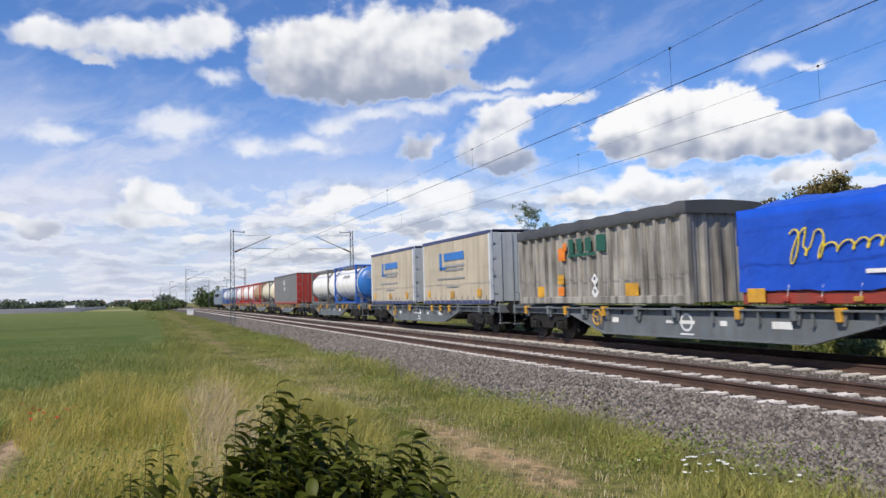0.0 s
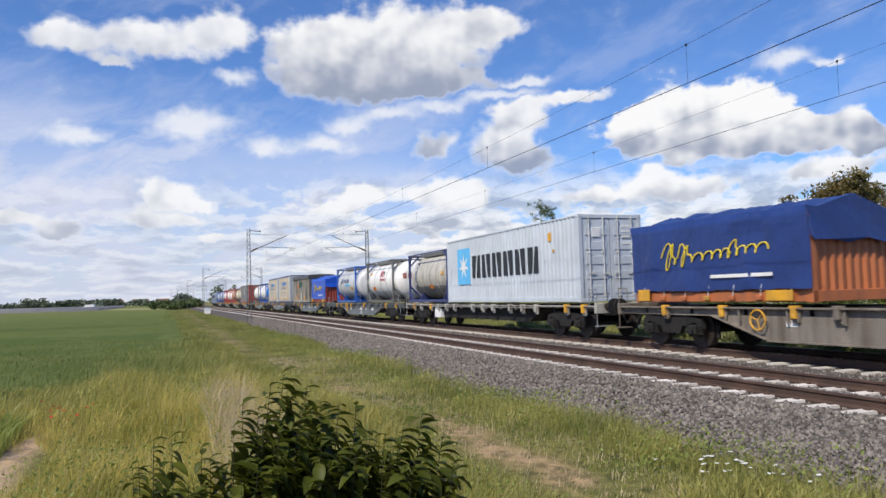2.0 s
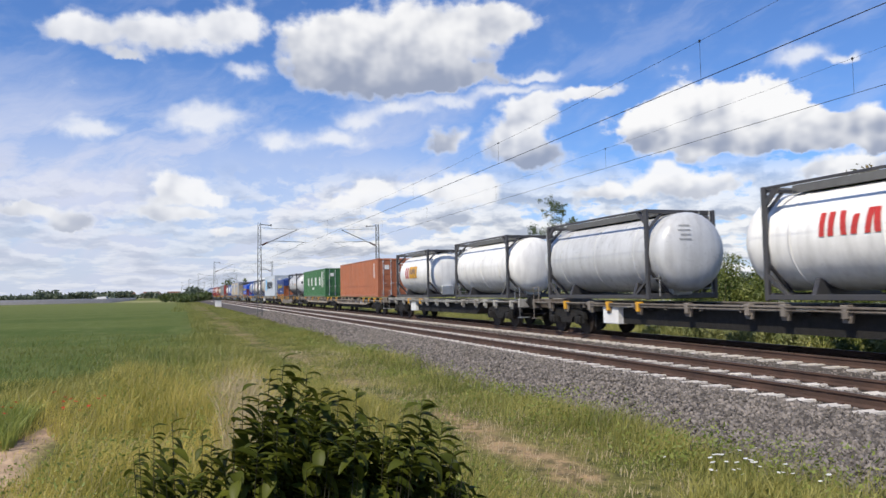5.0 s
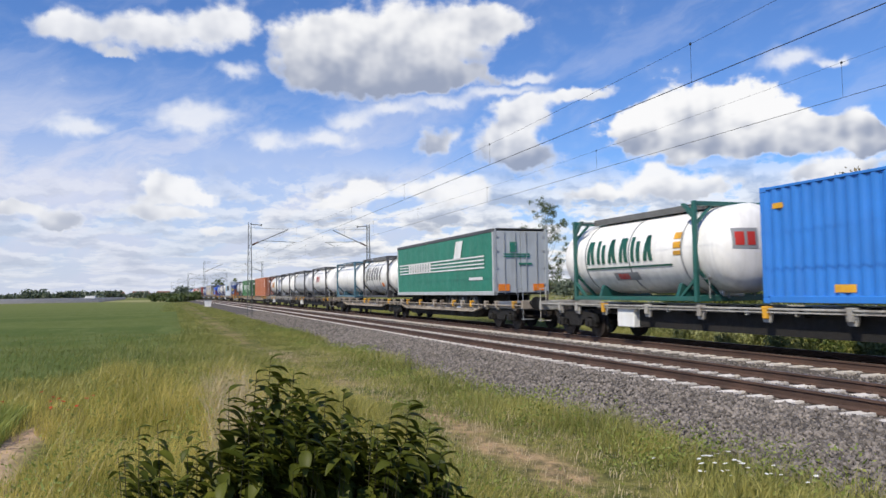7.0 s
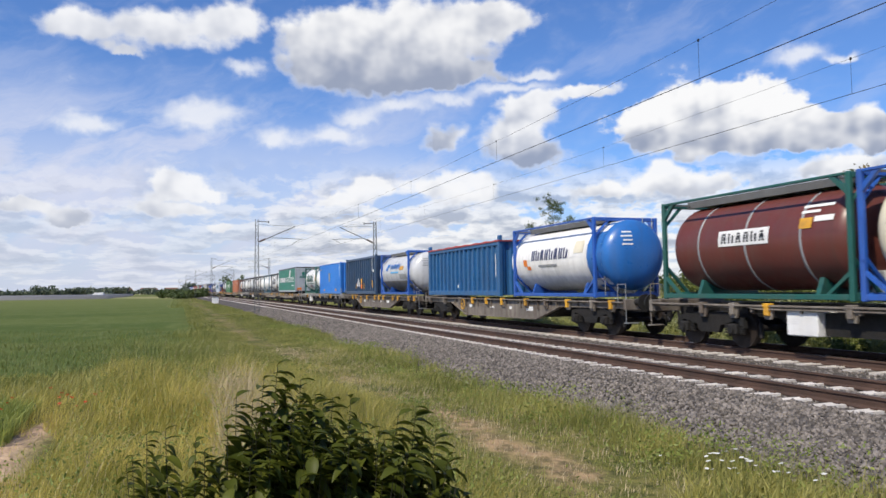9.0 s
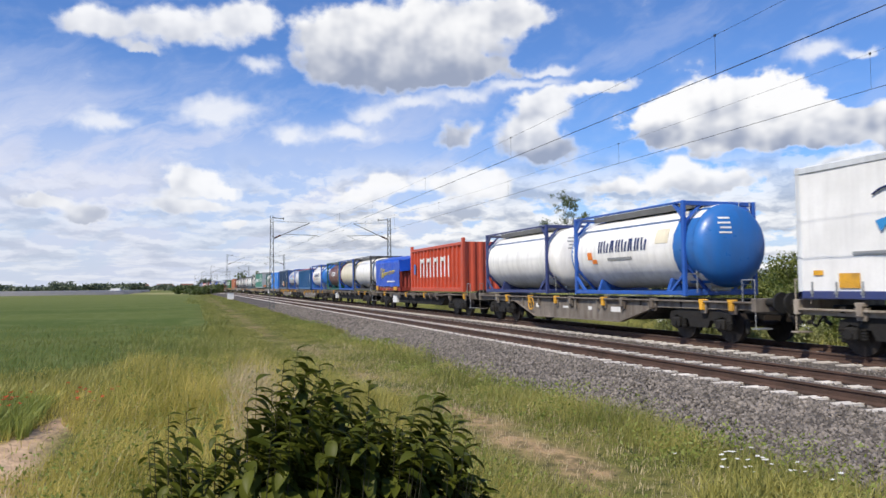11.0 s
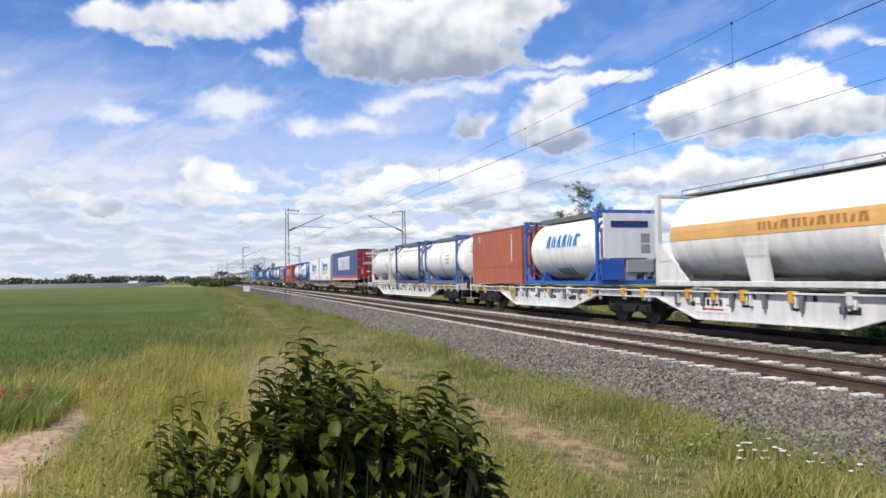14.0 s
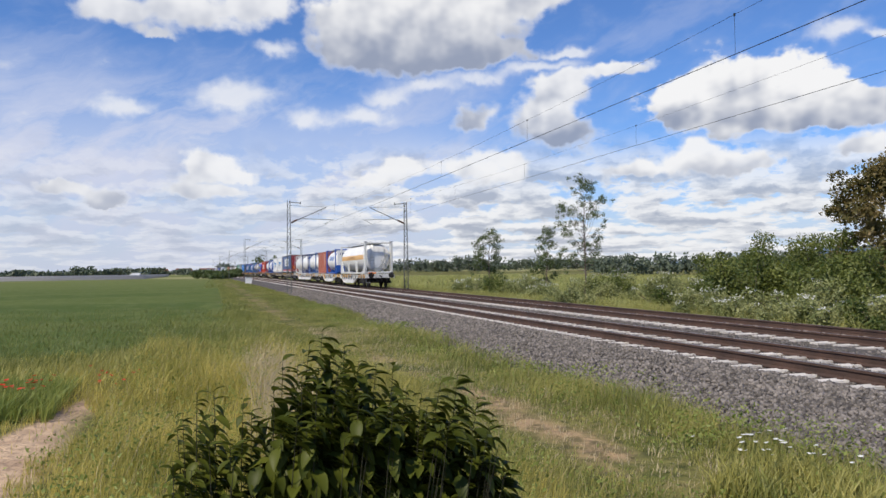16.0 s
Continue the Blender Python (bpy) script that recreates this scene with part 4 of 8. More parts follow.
def tank_container(label, front, vessel, frame, L=6.06, body=6.0, r=1.14, H=2.6, head=None, bands=3, band_mat=None, under_shade=None, rails=True, decals=(), board=None, end_ink=None, cap_sign=None):
    """A drum in an open steel frame. body: the drum's whole length; head: another paint for the end caps."""
    t = thing("tank_container", label, "tank container", "train loads")
    cz = 0.22 + r
    for sx in (-1, 1):
        for sy in (-1, 1):
            s = Shape().box(sx * 1.219, sx * 1.10, sy * L / 2, sy * (L / 2 - 0.12), 0, H, 0.02)
            part("corner_post", s, frame, t)
        s = Shape().box(sx * 1.219, sx * 1.12, -L / 2 + 0.12, L / 2 - 0.12, 0.03, 0.15, 0.012)
        part("bottom_rail", s, frame, t)
        if rails:
            part("top_rail", Shape().box(sx * 1.215, sx * 1.13, -L / 2 + 0.14, L / 2 - 0.14, H - 0.07, H - 0.01, 0.01), frame, t)
        for sy in (-1, 1):
            s = Shape().prism([(sy * (L / 2 - 0.10), 0.62), (sy * (L / 2 - 0.10), 0.52), (sy * (L / 2 - 0.62), 0.12), (sy * (L / 2 - 0.72), 0.12)], sx * 1.12, sx * 1.20)
            part("lower_gusset", s, frame, t)
            s = Shape().prism([(sy * (L / 2 - 0.12), H - 0.45), (sy * (L / 2 - 0.12), H - 0.30), (sy * (L / 2 - 0.42), H - 0.03), (sy * (L / 2 - 0.55), H - 0.03)], sx * 1.12, sx * 1.20)
            part("upper_gusset", s, frame, t)
    for sy in (-1, 1):
        s = Shape().box(-1.1, 1.1, sy * L / 2, sy * (L / 2 - 0.12), H - 0.13, H - 0.01, 0.015)
        part("end_header", s, frame, t)
        part("end_sill", Shape().box(-1.1, 1.1, sy * L / 2, sy * (L / 2 - 0.14), 0.02, 0.18, 0.015), frame, t)
        for sx in (-1, 1):
            s = Shape().tube((sx * 1.12, sy * (L / 2 - 0.06), 0.85), (sx * 0.4, sy * (L / 2 - 0.06), 0.12), 0.05, n=6)
            part("lower_brace", s, frame, t)
            s = Shape().tube((sx * 1.12, sy * (L / 2 - 0.06), H - 0.6), (sx * 0.6, sy * (L / 2 - 0.06), H - 0.08), 0.045, n=6)
            part("upper_brace", s, frame, t)
    hl = body / 2
    cap = 0.52
    prof = [(hl - cap + cap * math.sin(a), r * (0.02 + 0.98 * math.cos(a) ** 0.75) if a < 1.55 else 0.0) for a in [i * math.pi / 2 / 9 for i in range(10)]]
    drum = Shape().lathe([(-hl + cap, r), (hl - cap, r)], 0, cz, 44)
    part("vessel", drum, vessel, t)
    for sy in (1, -1):
        c = Shape().lathe([(sy * y, q) for y, q in prof], 0, cz, 44)
        part("end_cap", c, head or vessel, t)
    for i in range(bands):
        y = (-hl + cap) + (2 * hl - 2 * cap) * (i + 0.5) / bands if bands > 1 else 0
        part("cladding_band", Shape().lathe([(y - 0.03, r + 0.002), (y - 0.03, r + 0.014), (y + 0.03, r + 0.014), (y + 0.03, r + 0.002)], 0, cz, 44), band_mat or vessel, t)
    s = Shape().box(-0.55, 0.25, -L / 2 + 0.3, L / 2 - 0.3, H - 0.10, H - 0.05)
    for y in (-1.6, 0, 1.5):
        s.tube((0, y, H - 0.35), (0, y, H - 0.06), 0.28, n=16)
    for y in (-L / 2 + 0.4, L / 2 - 0.4):
        s.box(-1.15, -0.5, y - 0.03, y + 0.03, H - 0.10, H - 0.06)
    s.box(-0.57, -0.53, -L / 2 + 0.3, L / 2 - 0.3, H - 0.16, H + 0.02)
    part("catwalk", s, M_CATWALK, t, "steel grating catwalk with manlids")
    s = Shape().box(-0.4, 0.3, -L / 2 - 0.02, -L / 2 + 0.3, 0.12, 0.62, 0.03)
    s.tube((0, -L / 2 + 0.2, 0.35), (0, -L / 2 + 1.2, 0.32), 0.07, n=10)
    part("valve_box", s, M_GALV, t)
    s = Shape()
    for k in range(8):
        s.tube((0.62, -L / 2 - 0.02, 0.3 + 0.29 * k), (0.98, -L / 2 - 0.02, 0.3 + 0.29 * k), 0.013, n=5)
    for x in (0.62, 0.98):
        s.tube((x, -L / 2 - 0.02, 0.15), (x, -L / 2 - 0.02, H), 0.016, n=5)
    part("ladder", s, M_GALV, t)
    if body > 7.0:
        yb = -L / 2 - 0.12
        b = part("document_board", Shape().box(-0.95, -0.25, yb - 0.03, yb, 0.62, 1.12, 0.01), board or M_GALV, t, "flat document and sampling board")
        part("board_bracket", Shape().tube((-0.9, yb, 0.1), (-0.9, yb, 1.1), 0.018, n=6).tube((-0.3, yb, 0.1), (-0.3, yb, 1.1), 0.018, n=6).tube((-1.15, yb, 0.6), (0.9, yb, 0.6), 0.018, n=6), M_GALV, t)
        if cap_sign:
            part("cap_panel", cap_patch(r, cz, hl, cap, -0.86, -0.20, cz - 0.05, cz + 0.46, 0.006), cap_sign[0], t, "painted sign panel")
            for x0 in (-0.80, -0.50):
                part("cap_mark", cap_patch(r, cz, hl, cap, x0, x0 + 0.22, cz + 0.04, cz + 0.37, 0.012), cap_sign[1], t)
        else:
            for i in range(4):
                part("end_marking", cap_patch(r, cz, hl, cap, -0.62 + 0.05 * (i % 2), -0.26, cz + 0.30 + 0.13 * i, cz + 0.35 + 0.13 * i, 0.008), end_ink or M_FAINT, t, "unreadable marking bar")
    for sy in (-1.9, 1.9):
        s = Shape().extrude_y([(-0.95, 0.12), (0.95, 0.12), (0.8, 0.5), (0.3, 0.28), (-0.3, 0.28), (-0.8, 0.5)], sy - 0.06, sy + 0.06)
        part("saddle", s, frame, t)
    # shade of the drum's lower side, put on as a dark strip of colour
    if under_shade:
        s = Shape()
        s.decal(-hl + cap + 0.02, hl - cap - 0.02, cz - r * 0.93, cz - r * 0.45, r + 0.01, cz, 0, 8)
        part("lower_cladding", s, under_shade, t, "dull dark strip painted as shade low on the drum")
    for nm, m, rows in decals:
        s = Shape()
        for y0, y1, z0, z1, lean in rows:
            s.decal(y0, y1, z0, z1, r + 0.017, cz, 0, 6, lean)
        part(nm, s, m, t)
    return rides(t, front - L / 2, DECK)


def letters(y, z, n, w, h, gap, lean=0.0, slot=True):
    """Rows for decal(): n plain slanting double strokes."""
    rows = []
    for i in range(n):
        a, tilt = y - i * (w + gap), lean + (0.0, 0.16, -0.12)[i % 3] * w / max(h, 0.1)
        if slot:
            rows += [(a - 0.34 * w, a, z, z + h, tilt), (a - 0.92 * w, a - 0.56 * w, z, z + h * (1.0, 0.8, 1.0)[i % 3], -tilt)]
        else:
            rows.append((a - 0.7 * w, a, z, z + h, tilt))
    return rows


def ribbed_box(name, label, front, L, H, m, cover=None, cover_h=0.0, pitch=0.62, posts=0.0, extras=(), sag=0.0, hem=0.12):
    """A bulk container with upright pressed ribs, heavy end posts and a sheeted or open top."""
    t = thing(name, label, "bulk container", "train loads")
    Hs = H - cover_h
    for sx in (-1, 1):
        part("side_panel", Shape().box(sx * 1.09, sx * 1.12, -L / 2 + 0.1, L / 2 - 0.1, 0.10, Hs), m, t)
        k = round((L - 0.4) / pitch)
        for i in range(k + 1):
            y = -L / 2 + 0.2 + (L - 0.4) * i / k
            s = Shape()
            s.prism([(y - 0.10, 0.24), (y + 0.10, 0.24), (y + 0.10, Hs - 0.16), (y - 0.10, Hs - 0.16)], sx * 1.115, sx * 1.175)
            s.prism([(y - 0.055, 0.24), (y + 0.055, 0.24), (y + 0.055, Hs - 0.16), (y - 0.055, Hs - 0.16)], sx * 1.17, sx * 1.21)
            part("rib", s, m, t)
        part("top_rail", Shape().box(sx * 1.219, sx * 1.10, -L / 2 + 0.1, L / 2 - 0.1, Hs - 0.16, Hs, 0.02), m, t)
        part("bottom_rail", Shape().box(sx * 1.219, sx * 1.08, -L / 2 + 0.1, L / 2 - 0.1, 0.02, 0.24, 0.02), m, t)
        for sy in (-1, 1):
            part("corner_post", Shape().box(sx * 1.225, sx * 1.05, sy * L / 2, sy * (L / 2 - 0.16), 0, Hs + posts, 0.02), m, t)
    for sy in (-1, 1):
        part("end_wall", Shape().corrugated_end(sy * (L / 2 - 0.05), sy, -1.06, 1.06, 0.05, Hs, 0.42, 0.06), m, t)
    part("floor", Shape().box(-1.12, 1.12, -L / 2 + 0.12, L / 2 - 0.12, 0.05, 0.14), M_BLACK, t)
    if cover:
        rng = random.Random(int(front))
        s = Shape()
        k = 26
        pts = []
        xs = (-1.25, -1.25, -0.7, 0.0, 0.7, 1.25, 1.25)
        for i in range(k + 1):
            y = -L / 2 - 0.04 + (L + 0.08) * i / k
            w = 0.03 * math.sin(i * 1.9) + rng.uniform(-0.02, 0.02)
            zs = (Hs - hem + w * min(0.5, hem * 4), Hs + cover_h * 0.80 + w * 0.6, Hs + cover_h * 0.95 + w * 0.6, Hs + cover_h - sag * math.sin(math.pi * i / k) + w)
            for j, x in enumerate(xs):
                pts.append((x, y, zs[min(j, 6 - j)]))
        n = len(xs)
        s.add(pts, [(r * n + j, r * n + j + 1, (r + 1) * n + j + 1, (r + 1) * n + j) for r in range(k) for j in range(n - 1)], 0, True)
        for r in (0, k):
            s.add(pts[r * n:(r + 1) * n], [tuple(range(n))])
        part("tarpaulin", s, cover, t, "stretched weatherproof roof sheet")
    for nm, mm, rows in extras:
        for y, z, w, h in rows:
            if nm == "placard":
                part(nm, Shape().prism([(y - w * 0.68, z), (y, z - h * 0.68), (y + w * 0.68, z), (y, z + h * 0.68)], -1.2185, -1.2095), mm, t, "white diamond placard")
                part("placard_mark", Shape().box(-1.223, -1.2185, y - w * 0.16, y + w * 0.16, z - h * 0.05, z + h * 0.28), M_INK, t)
            else:
                part(nm, Shape().box(-1.2185, -1.2095, y - w / 2, y + w / 2, z - h / 2, z + h / 2), mm, t)
    return rides(t, front - L / 2, DECK)


def tarp_container(label, front, m, sheet, L=6.2, H=2.0, slack=1.0):
    """A low open-top box under a loosely tied sheet with hand-painted script."""
    t = thing("sheeted_container", label, "open top container", "train loads")
    for sx in (-1, 1):
        part("side_panel", Shape().corrugated(sx * 1.17, sx, -L / 2 + 0.15, L / 2 - 0.15, 0.25, H - 0.1), m, t)
        part("top_rail", Shape().box(sx * 1.21, sx * 1.1, -L / 2 + 0.1, L / 2 - 0.1, H - 0.1, H, 0.01), m, t)
        part("bottom_rail", Shape().box(sx * 1.215, sx * 1.05, -L / 2, L / 2, 0.02, 0.26, 0.015), m, t)
        for sy in (-1, 1):
            part("corner_post", Shape().box(sx * 1.219, sx * 1.06, sy * L / 2, sy * (L / 2 - 0.16), 0, H, 0.015), m, t)
    for sy in (-1, 1):
        part("end_wall", Shape().corrugated_end(sy * (L / 2 - 0.03), sy, -1.06, 1.06, 0.25, H, 0.24, 0.05), m, t)
        part("end_sill", Shape().box(-1.06, 1.06, sy * L / 2, sy * (L / 2 - 0.1), 0.02, 0.26, 0.01), m, t)
    part("floor", Shape().box(-1.1, 1.1, -L / 2 + 0.12, L / 2 - 0.12, 0.1, 0.2), M_BLACK, t)
    s = Shape()
    k, zrows = 40, 9
    ridge = H + 0.42
    pts, prof = [], []
    for j in range(zrows):
        prof.append((-1.25, 0.30 + (H - 0.15) * j / (zrows - 1) * 0.99))
    prof += [(-1.0, H + 0.10), (-0.5, H + 0.28), (0, ridge), (0.5, H + 0.28), (1.0, H + 0.10)]
    prof += [(1.25, z) for x, z in prof[:zrows][::-1]]
    n = len(prof)
    for i in range(k + 1):
        f = i / k
        y = -L / 2 - 0.03 + (L + 0.06) * f
        hem = 0.05 * noise.noise(Vector((f * 9, front, 0))) + 0.03 * noise.noise(Vector((f * 31, front, 2)))
        for j, (x, z) in enumerate(prof):
            p = Vector((x * 1.3, y * 1.5, z * 1.5 + front))
            d = slack * (0.06 * noise.noise(p) + 0.045 * noise.noise(p * 2.7) + 0.02 * noise.noise(p * 6.5))
            side = abs(x) > 1.2
            low = hem if (j in (0, n - 1)) else 0
            drop = -0.12 * (1 - f) if not side else -0.10 * (1 - f) * max(0, (z - 1.2))
            pts.append((x + (math.copysign(max(d, -0.02) + 0.005, x) if side else 0), y, z + low + (d * 0.8 if not side else 0) + drop))
    s.add(pts, [(r * n + j, r * n + j + 1, (r + 1) * n + j + 1, (r + 1) * n + j) for r in range(k) for j in range(n - 1)], 0, True)
    for sy, row in ((-1, 0), (1, k)):
        rim = pts[row * n + zrows - 4:row * n + n - zrows + 4]
        flap = [(x * 1.0, y + sy * 0.012, z) for x, y, z in rim]
        bottom = [(x, flap[0][1] + sy * (0.05 + 0.03 * math.sin(x * 9)), 1.30 + 0.06 * math.sin(x * 5 + front)) for x in (1.22, 0.8, 0.3, -0.2, -0.7, -1.22)]
        s.add(flap + bottom, [tuple(range(len(flap) + len(bottom)))])
    part("tarpaulin", s, sheet, t, "crumpled plastic-coated sheet tied down with cord")
    # brushed script, kept as loops and strokes
    s = Shape()
    z, px = 1.08, None
    for i in range(230):
        f = i / 229
        ph = 2 * math.pi * (11.5 * f + 0.25 * math.sin(9 * f + front))
        tall = 0.36 if f < 0.09 else 0.30 if 0.17 < f < 0.26 else 0.20 if 0.66 < f < 0.72 else 0.105
        zz = z + 0.18 * f + tall * (math.sin(ph) + (0.35 if tall > 0.15 else 0))
        q = (-1.302, L * 0.27 - 3.6 * f + (0.05 + 0.22 * tall) * math.cos(ph) - 0.35 * (zz - z), zz)
        if px:
            s.tube(px, q, 0.018, n=4, cap=False)
        px = q
    part("painted_script", s, M_SCRIPT, t, "yellow brushed script strokes")
    part("underline", Shape().box(-1.31, -1.295, -L * 0.34, -L * 0.02, 0.60, 0.68), M_WHITE, t)
    for y0, y1, z1 in ((L / 2 - 0.75, L / 2 - 0.25, 0.36), (-L / 2 + 0.45, -L / 2 + 1.2, 0.28)):
        part("marker_plate", Shape().box(-1.33, -1.29, y0, y1, 0.05, z1, 0.01), M_YELLOW, t, "blank yellow marker plate")
    for i in range(7):
        yy = -L / 2 + 0.5 + (L - 1.0) * i / 6
        part("tie_cord", Shape().tube((-1.262, yy, 0.42), (-1.235, yy + 0.1, 0.10), 0.010, n=4), M_WHITE, t)
        part("lashing_ring", Shape().box(-1.29, -1.215, yy + 0.02, yy + 0.20, 0.06, 0.17, 0.02), M_YELLOW if i % 3 == 0 else m, t)
    return rides(t, front - L / 2, DECK)


def curtain_body(name, label, front, L, z0, H, sheet, post, end, base=None, roof=None, trailer=False, rows=(), band=None, straps=True, end_rows=()):
    """A curtain-sided body; as a trailer it has its axles and a rear bumper."""
    t = thing(name, label, "semi-trailer" if trailer else "swap body", "train loads")
    base, roof = base or post, roof or post
    for sx in (-1, 1):
        s = Shape()
        k, zn = max(20, int(L * 5)), 6
        pts = []
        for i in range(k + 1):
            y = -L / 2 + 0.12 + (L - 0.24) * i / k
            for j in range(zn + 1):
                z = 0.16 + (H - 0.32) * j / zn
                d = 0.010 * math.sin(i * 1.3) * math.sin(math.pi * j / zn) + 0.012 * noise.noise(Vector((y * 0.8, z, front)))
                pts.append((sx * (1.262 + d), y, z))
        n = zn + 1
        s.add(pts, [(r * n + j, r * n + j + 1, (r + 1) * n + j + 1, (r + 1) * n + j) for r in range(k) for j in range(zn)], 0, True)
        s.box(sx * 1.24, sx * 1.20, -L / 2 + 0.1, L / 2 - 0.1, 0.14, H - 0.1)
        part("side_curtain", s, sheet, t)
        part("roof_rail", Shape().box(sx * 1.285, sx * 1.18, -L / 2, L / 2, H - 0.17, H - 0.02, 0.02), roof, t)
        part("base_rail", Shape().box(sx * 1.28, sx * 1.10, -L / 2, L / 2, 0.0, 0.17, 0.015), base, t)
        for sy in (-1, 1):
            part("corner_post", Shape().box(sx * 1.28, sx * 1.12, sy * L / 2, sy * (L / 2 - 0.13), 0.0, H, 0.02), post, t)
        if straps:
            k = int(L / 0.62)
            for i in range(k):
                y = -L / 2 + 0.4 + (L - 0.8) * i / (k - 1)
                s = Shape().box(sx * 1.29, sx * 1.276, y - 0.02, y + 0.02, 0.04, 0.36)
                s.box(sx * 1.305, sx * 1.276, y - 0.035, y + 0.035, 0.10, 0.18)
                part("strap_buckle", s, M_GALV if sx < 0 else post, t)
    part("roof", Shape().box(-1.2, 1.2, -L / 2 + 0.02, L / 2 - 0.02, H - 0.05, H, 0.01), roof, t)
    part("floor", Shape().box(-1.15, 1.15, -L / 2 + 0.05, L / 2 - 0.05, 0.02, 0.14), M_BLACK, t)
    part("front_wall", Shape().box(-1.15, 1.15, L / 2 - 0.10, L / 2 - 0.03, 0.1, H - 0.05), end, t)
    for sx in (-1, 1):
        d = part("rear_door", Shape().box(sx * 0.01, sx * 1.12, -L / 2 + 0.02, -L / 2 + 0.07, 0.1, H - 0.12, 0.012), end, t)
        b = Shape()
        for o in (0.25, 0.75):
            b.tube((sx * o, -L / 2 + 0.0, 0.05), (sx * o, -L / 2 + 0.0, H - 0.15), 0.016, n=6)
        part("locking_bar", b, M_GALV, d)
        for z in (0.4, 1.1, 1.8, 2.4):
            part("hinge", Shape().box(sx * 1.02, sx * 1.15, -L / 2 - 0.006, -L / 2 + 0.03, z, z + 0.06), M_GALV, d)
    for nm, m, quads in rows:
        for y, z, w, h, lean in quads:
            part(nm, bars(Shape(), -1.29, y, z, [w], h, 0, lean), m, t)
    for nm, m, quads in end_rows:
        for x, z, w, h in quads:
            part(nm, Shape().box(x - w / 2, x + w / 2, -L / 2 - 0.012, -L / 2 + 0.018, z - h / 2, z + h / 2), m, t)
    if band:
        part("lower_band", Shape().box(-1.288, -1.27, -L / 2 + 0.14, L / 2 - 0.14, 0.18, 0.42), band, t)
    if trailer:
        s = Shape()
        for sx in (-0.45, 0.45):
            s.box(sx - 0.06, sx + 0.06, -L / 2 + 0.3, L / 2 - 0.4, -0.30, 0.0)
        part("chassis_rail", s, M_BLACK, t)
        for i in range(3):
            y = -L / 2 + 2.6 + 1.31 * i
            a = Shape().tube((-0.9, y, -0.40), (0.9, y, -0.40), 0.07, n=8)
            ax = part("axle", a, M_BLACK, t)
            for sx in (-1, 1):
                w = Shape().lathe([(-0.19, 0.30), (-0.19, 0.48), (-0.14, 0.52), (0.14, 0.52), (0.19, 0.48), (0.19, 0.30)], 0, 0, 28)
                w.v = [(sx * 0.93 + yy, y + xx, zz - 0.40) for xx, yy, zz in w.v]
                tyre = part("tyre", w, M_RUBBER, ax)
                d = Shape().disc((sx * 1.02, y, -0.40), 0.30, (1, 0, 0), 0.10, 20)
                d.disc((sx * 1.08, y, -0.40), 0.12, (1, 0, 0), 0.08, 14)
                part("rim", d, M_GALV, ax)
            part("mudguard", Shape().box(-1.22, 1.22, y - 0.02 + 0.5, y + 0.02 + 0.5, -0.35, 0.02), M_BLACK, t)
        part("rear_bumper", Shape().box(-1.15, 1.15, -L / 2 + 0.05, -L / 2 + 0.2, -0.42, -0.25, 0.02), M_GALV, t)
        part("landing_leg", Shape().box(-0.75, -0.62, L / 2 - 3.0, L / 2 - 2.86, -0.5, 0).box(0.62, 0.75, L / 2 - 3.0, L / 2 - 2.86, -0.5, 0), M_BLACK, t)
    return rides(t, front - L / 2, z0)

# ---- wagons, from the head of the train to its end ----
M_SCRIPT = mat("yellow_script_paint", (0.80, 0.62, 0.04), 0.5, var=0.05, bump=0)
GREY_FLAT = "dark grey container wagon with fishbelly sills and yellow spigots"
BROWN_FLAT = "weathered brown-grey container wagon with yellow locking spigots"
DARK_FLAT = "dark flat container wagon with a pale steel edge"
POCKET = "weathered articulated pocket wagon with a low deck"
WHITE_FLAT = "white container wagon with fishbelly sills and grime streaks"
wagon(139.9, 120.3, M_GREYSTEEL, label=GREY_FLAT)
wagon(120.1, 101.2, M_GREYSTEEL, label=GREY_FLAT)
wagon(101.0, 82.6, M_GREYSTEEL, label=GREY_FLAT)
wagon(82.4, 65.2, M_GREYSTEEL, label=GREY_FLAT)
wagon(65.0, 45.3, M_GREYSTEEL, label=GREY_FLAT)
wagon(45.1, 25.3, M_GREYSTEEL, label=GREY_FLAT, ring=True)
wagon(25.1, 5.0, M_GREYSTEEL, label=GREY_FLAT, ring=True)
wagon(4.8, -15.1, M_GREYSTEEL, label=GREY_FLAT, ring=True)
wagon(-15.3, -36.1, M_PALESTEEL, "flat", DARK_FLAT, box=4.9)
wagon(-36.3, -56.7, M_BROWNSTEEL, label=BROWN_FLAT)
wagon(-57.0, -92.6, M_POCKET, "pocket", POCKET, bogies=[15.0, 0.0, -15.0], joint=(0.0,))
wagon(-92.9, -113.2, M_PALESTEEL, "flat", DARK_FLAT, box=4.6)
wagon(-113.4, -134.0, M_BROWNSTEEL, "flat", BROWN_FLAT, box=4.6)
wagon(-134.3, -169.9, M_POCKET, "pocket", POCKET, bogies=[15.0, 0.0, -15.0], joint=(0.0,))
wagon(-170.3, -191.6, M_PALESTEEL, "flat", DARK_FLAT, box=4.9)
wagon(-191.8, -211.9, M_BROWNSTEEL, label=BROWN_FLAT)
wagon(-212.1, -231.9, M_BROWNSTEEL, label=BROWN_FLAT)
wagon(-232.1, -252.9, M_BROWNSTEEL, "flat", BROWN_FLAT, box=4.6)
wagon(-253.1, -273.3, M_BROWNSTEEL, "flat", BROWN_FLAT, box=4.6)
wagon(-273.5, -292.2, M_BROWNSTEEL, label=BROWN_FLAT)
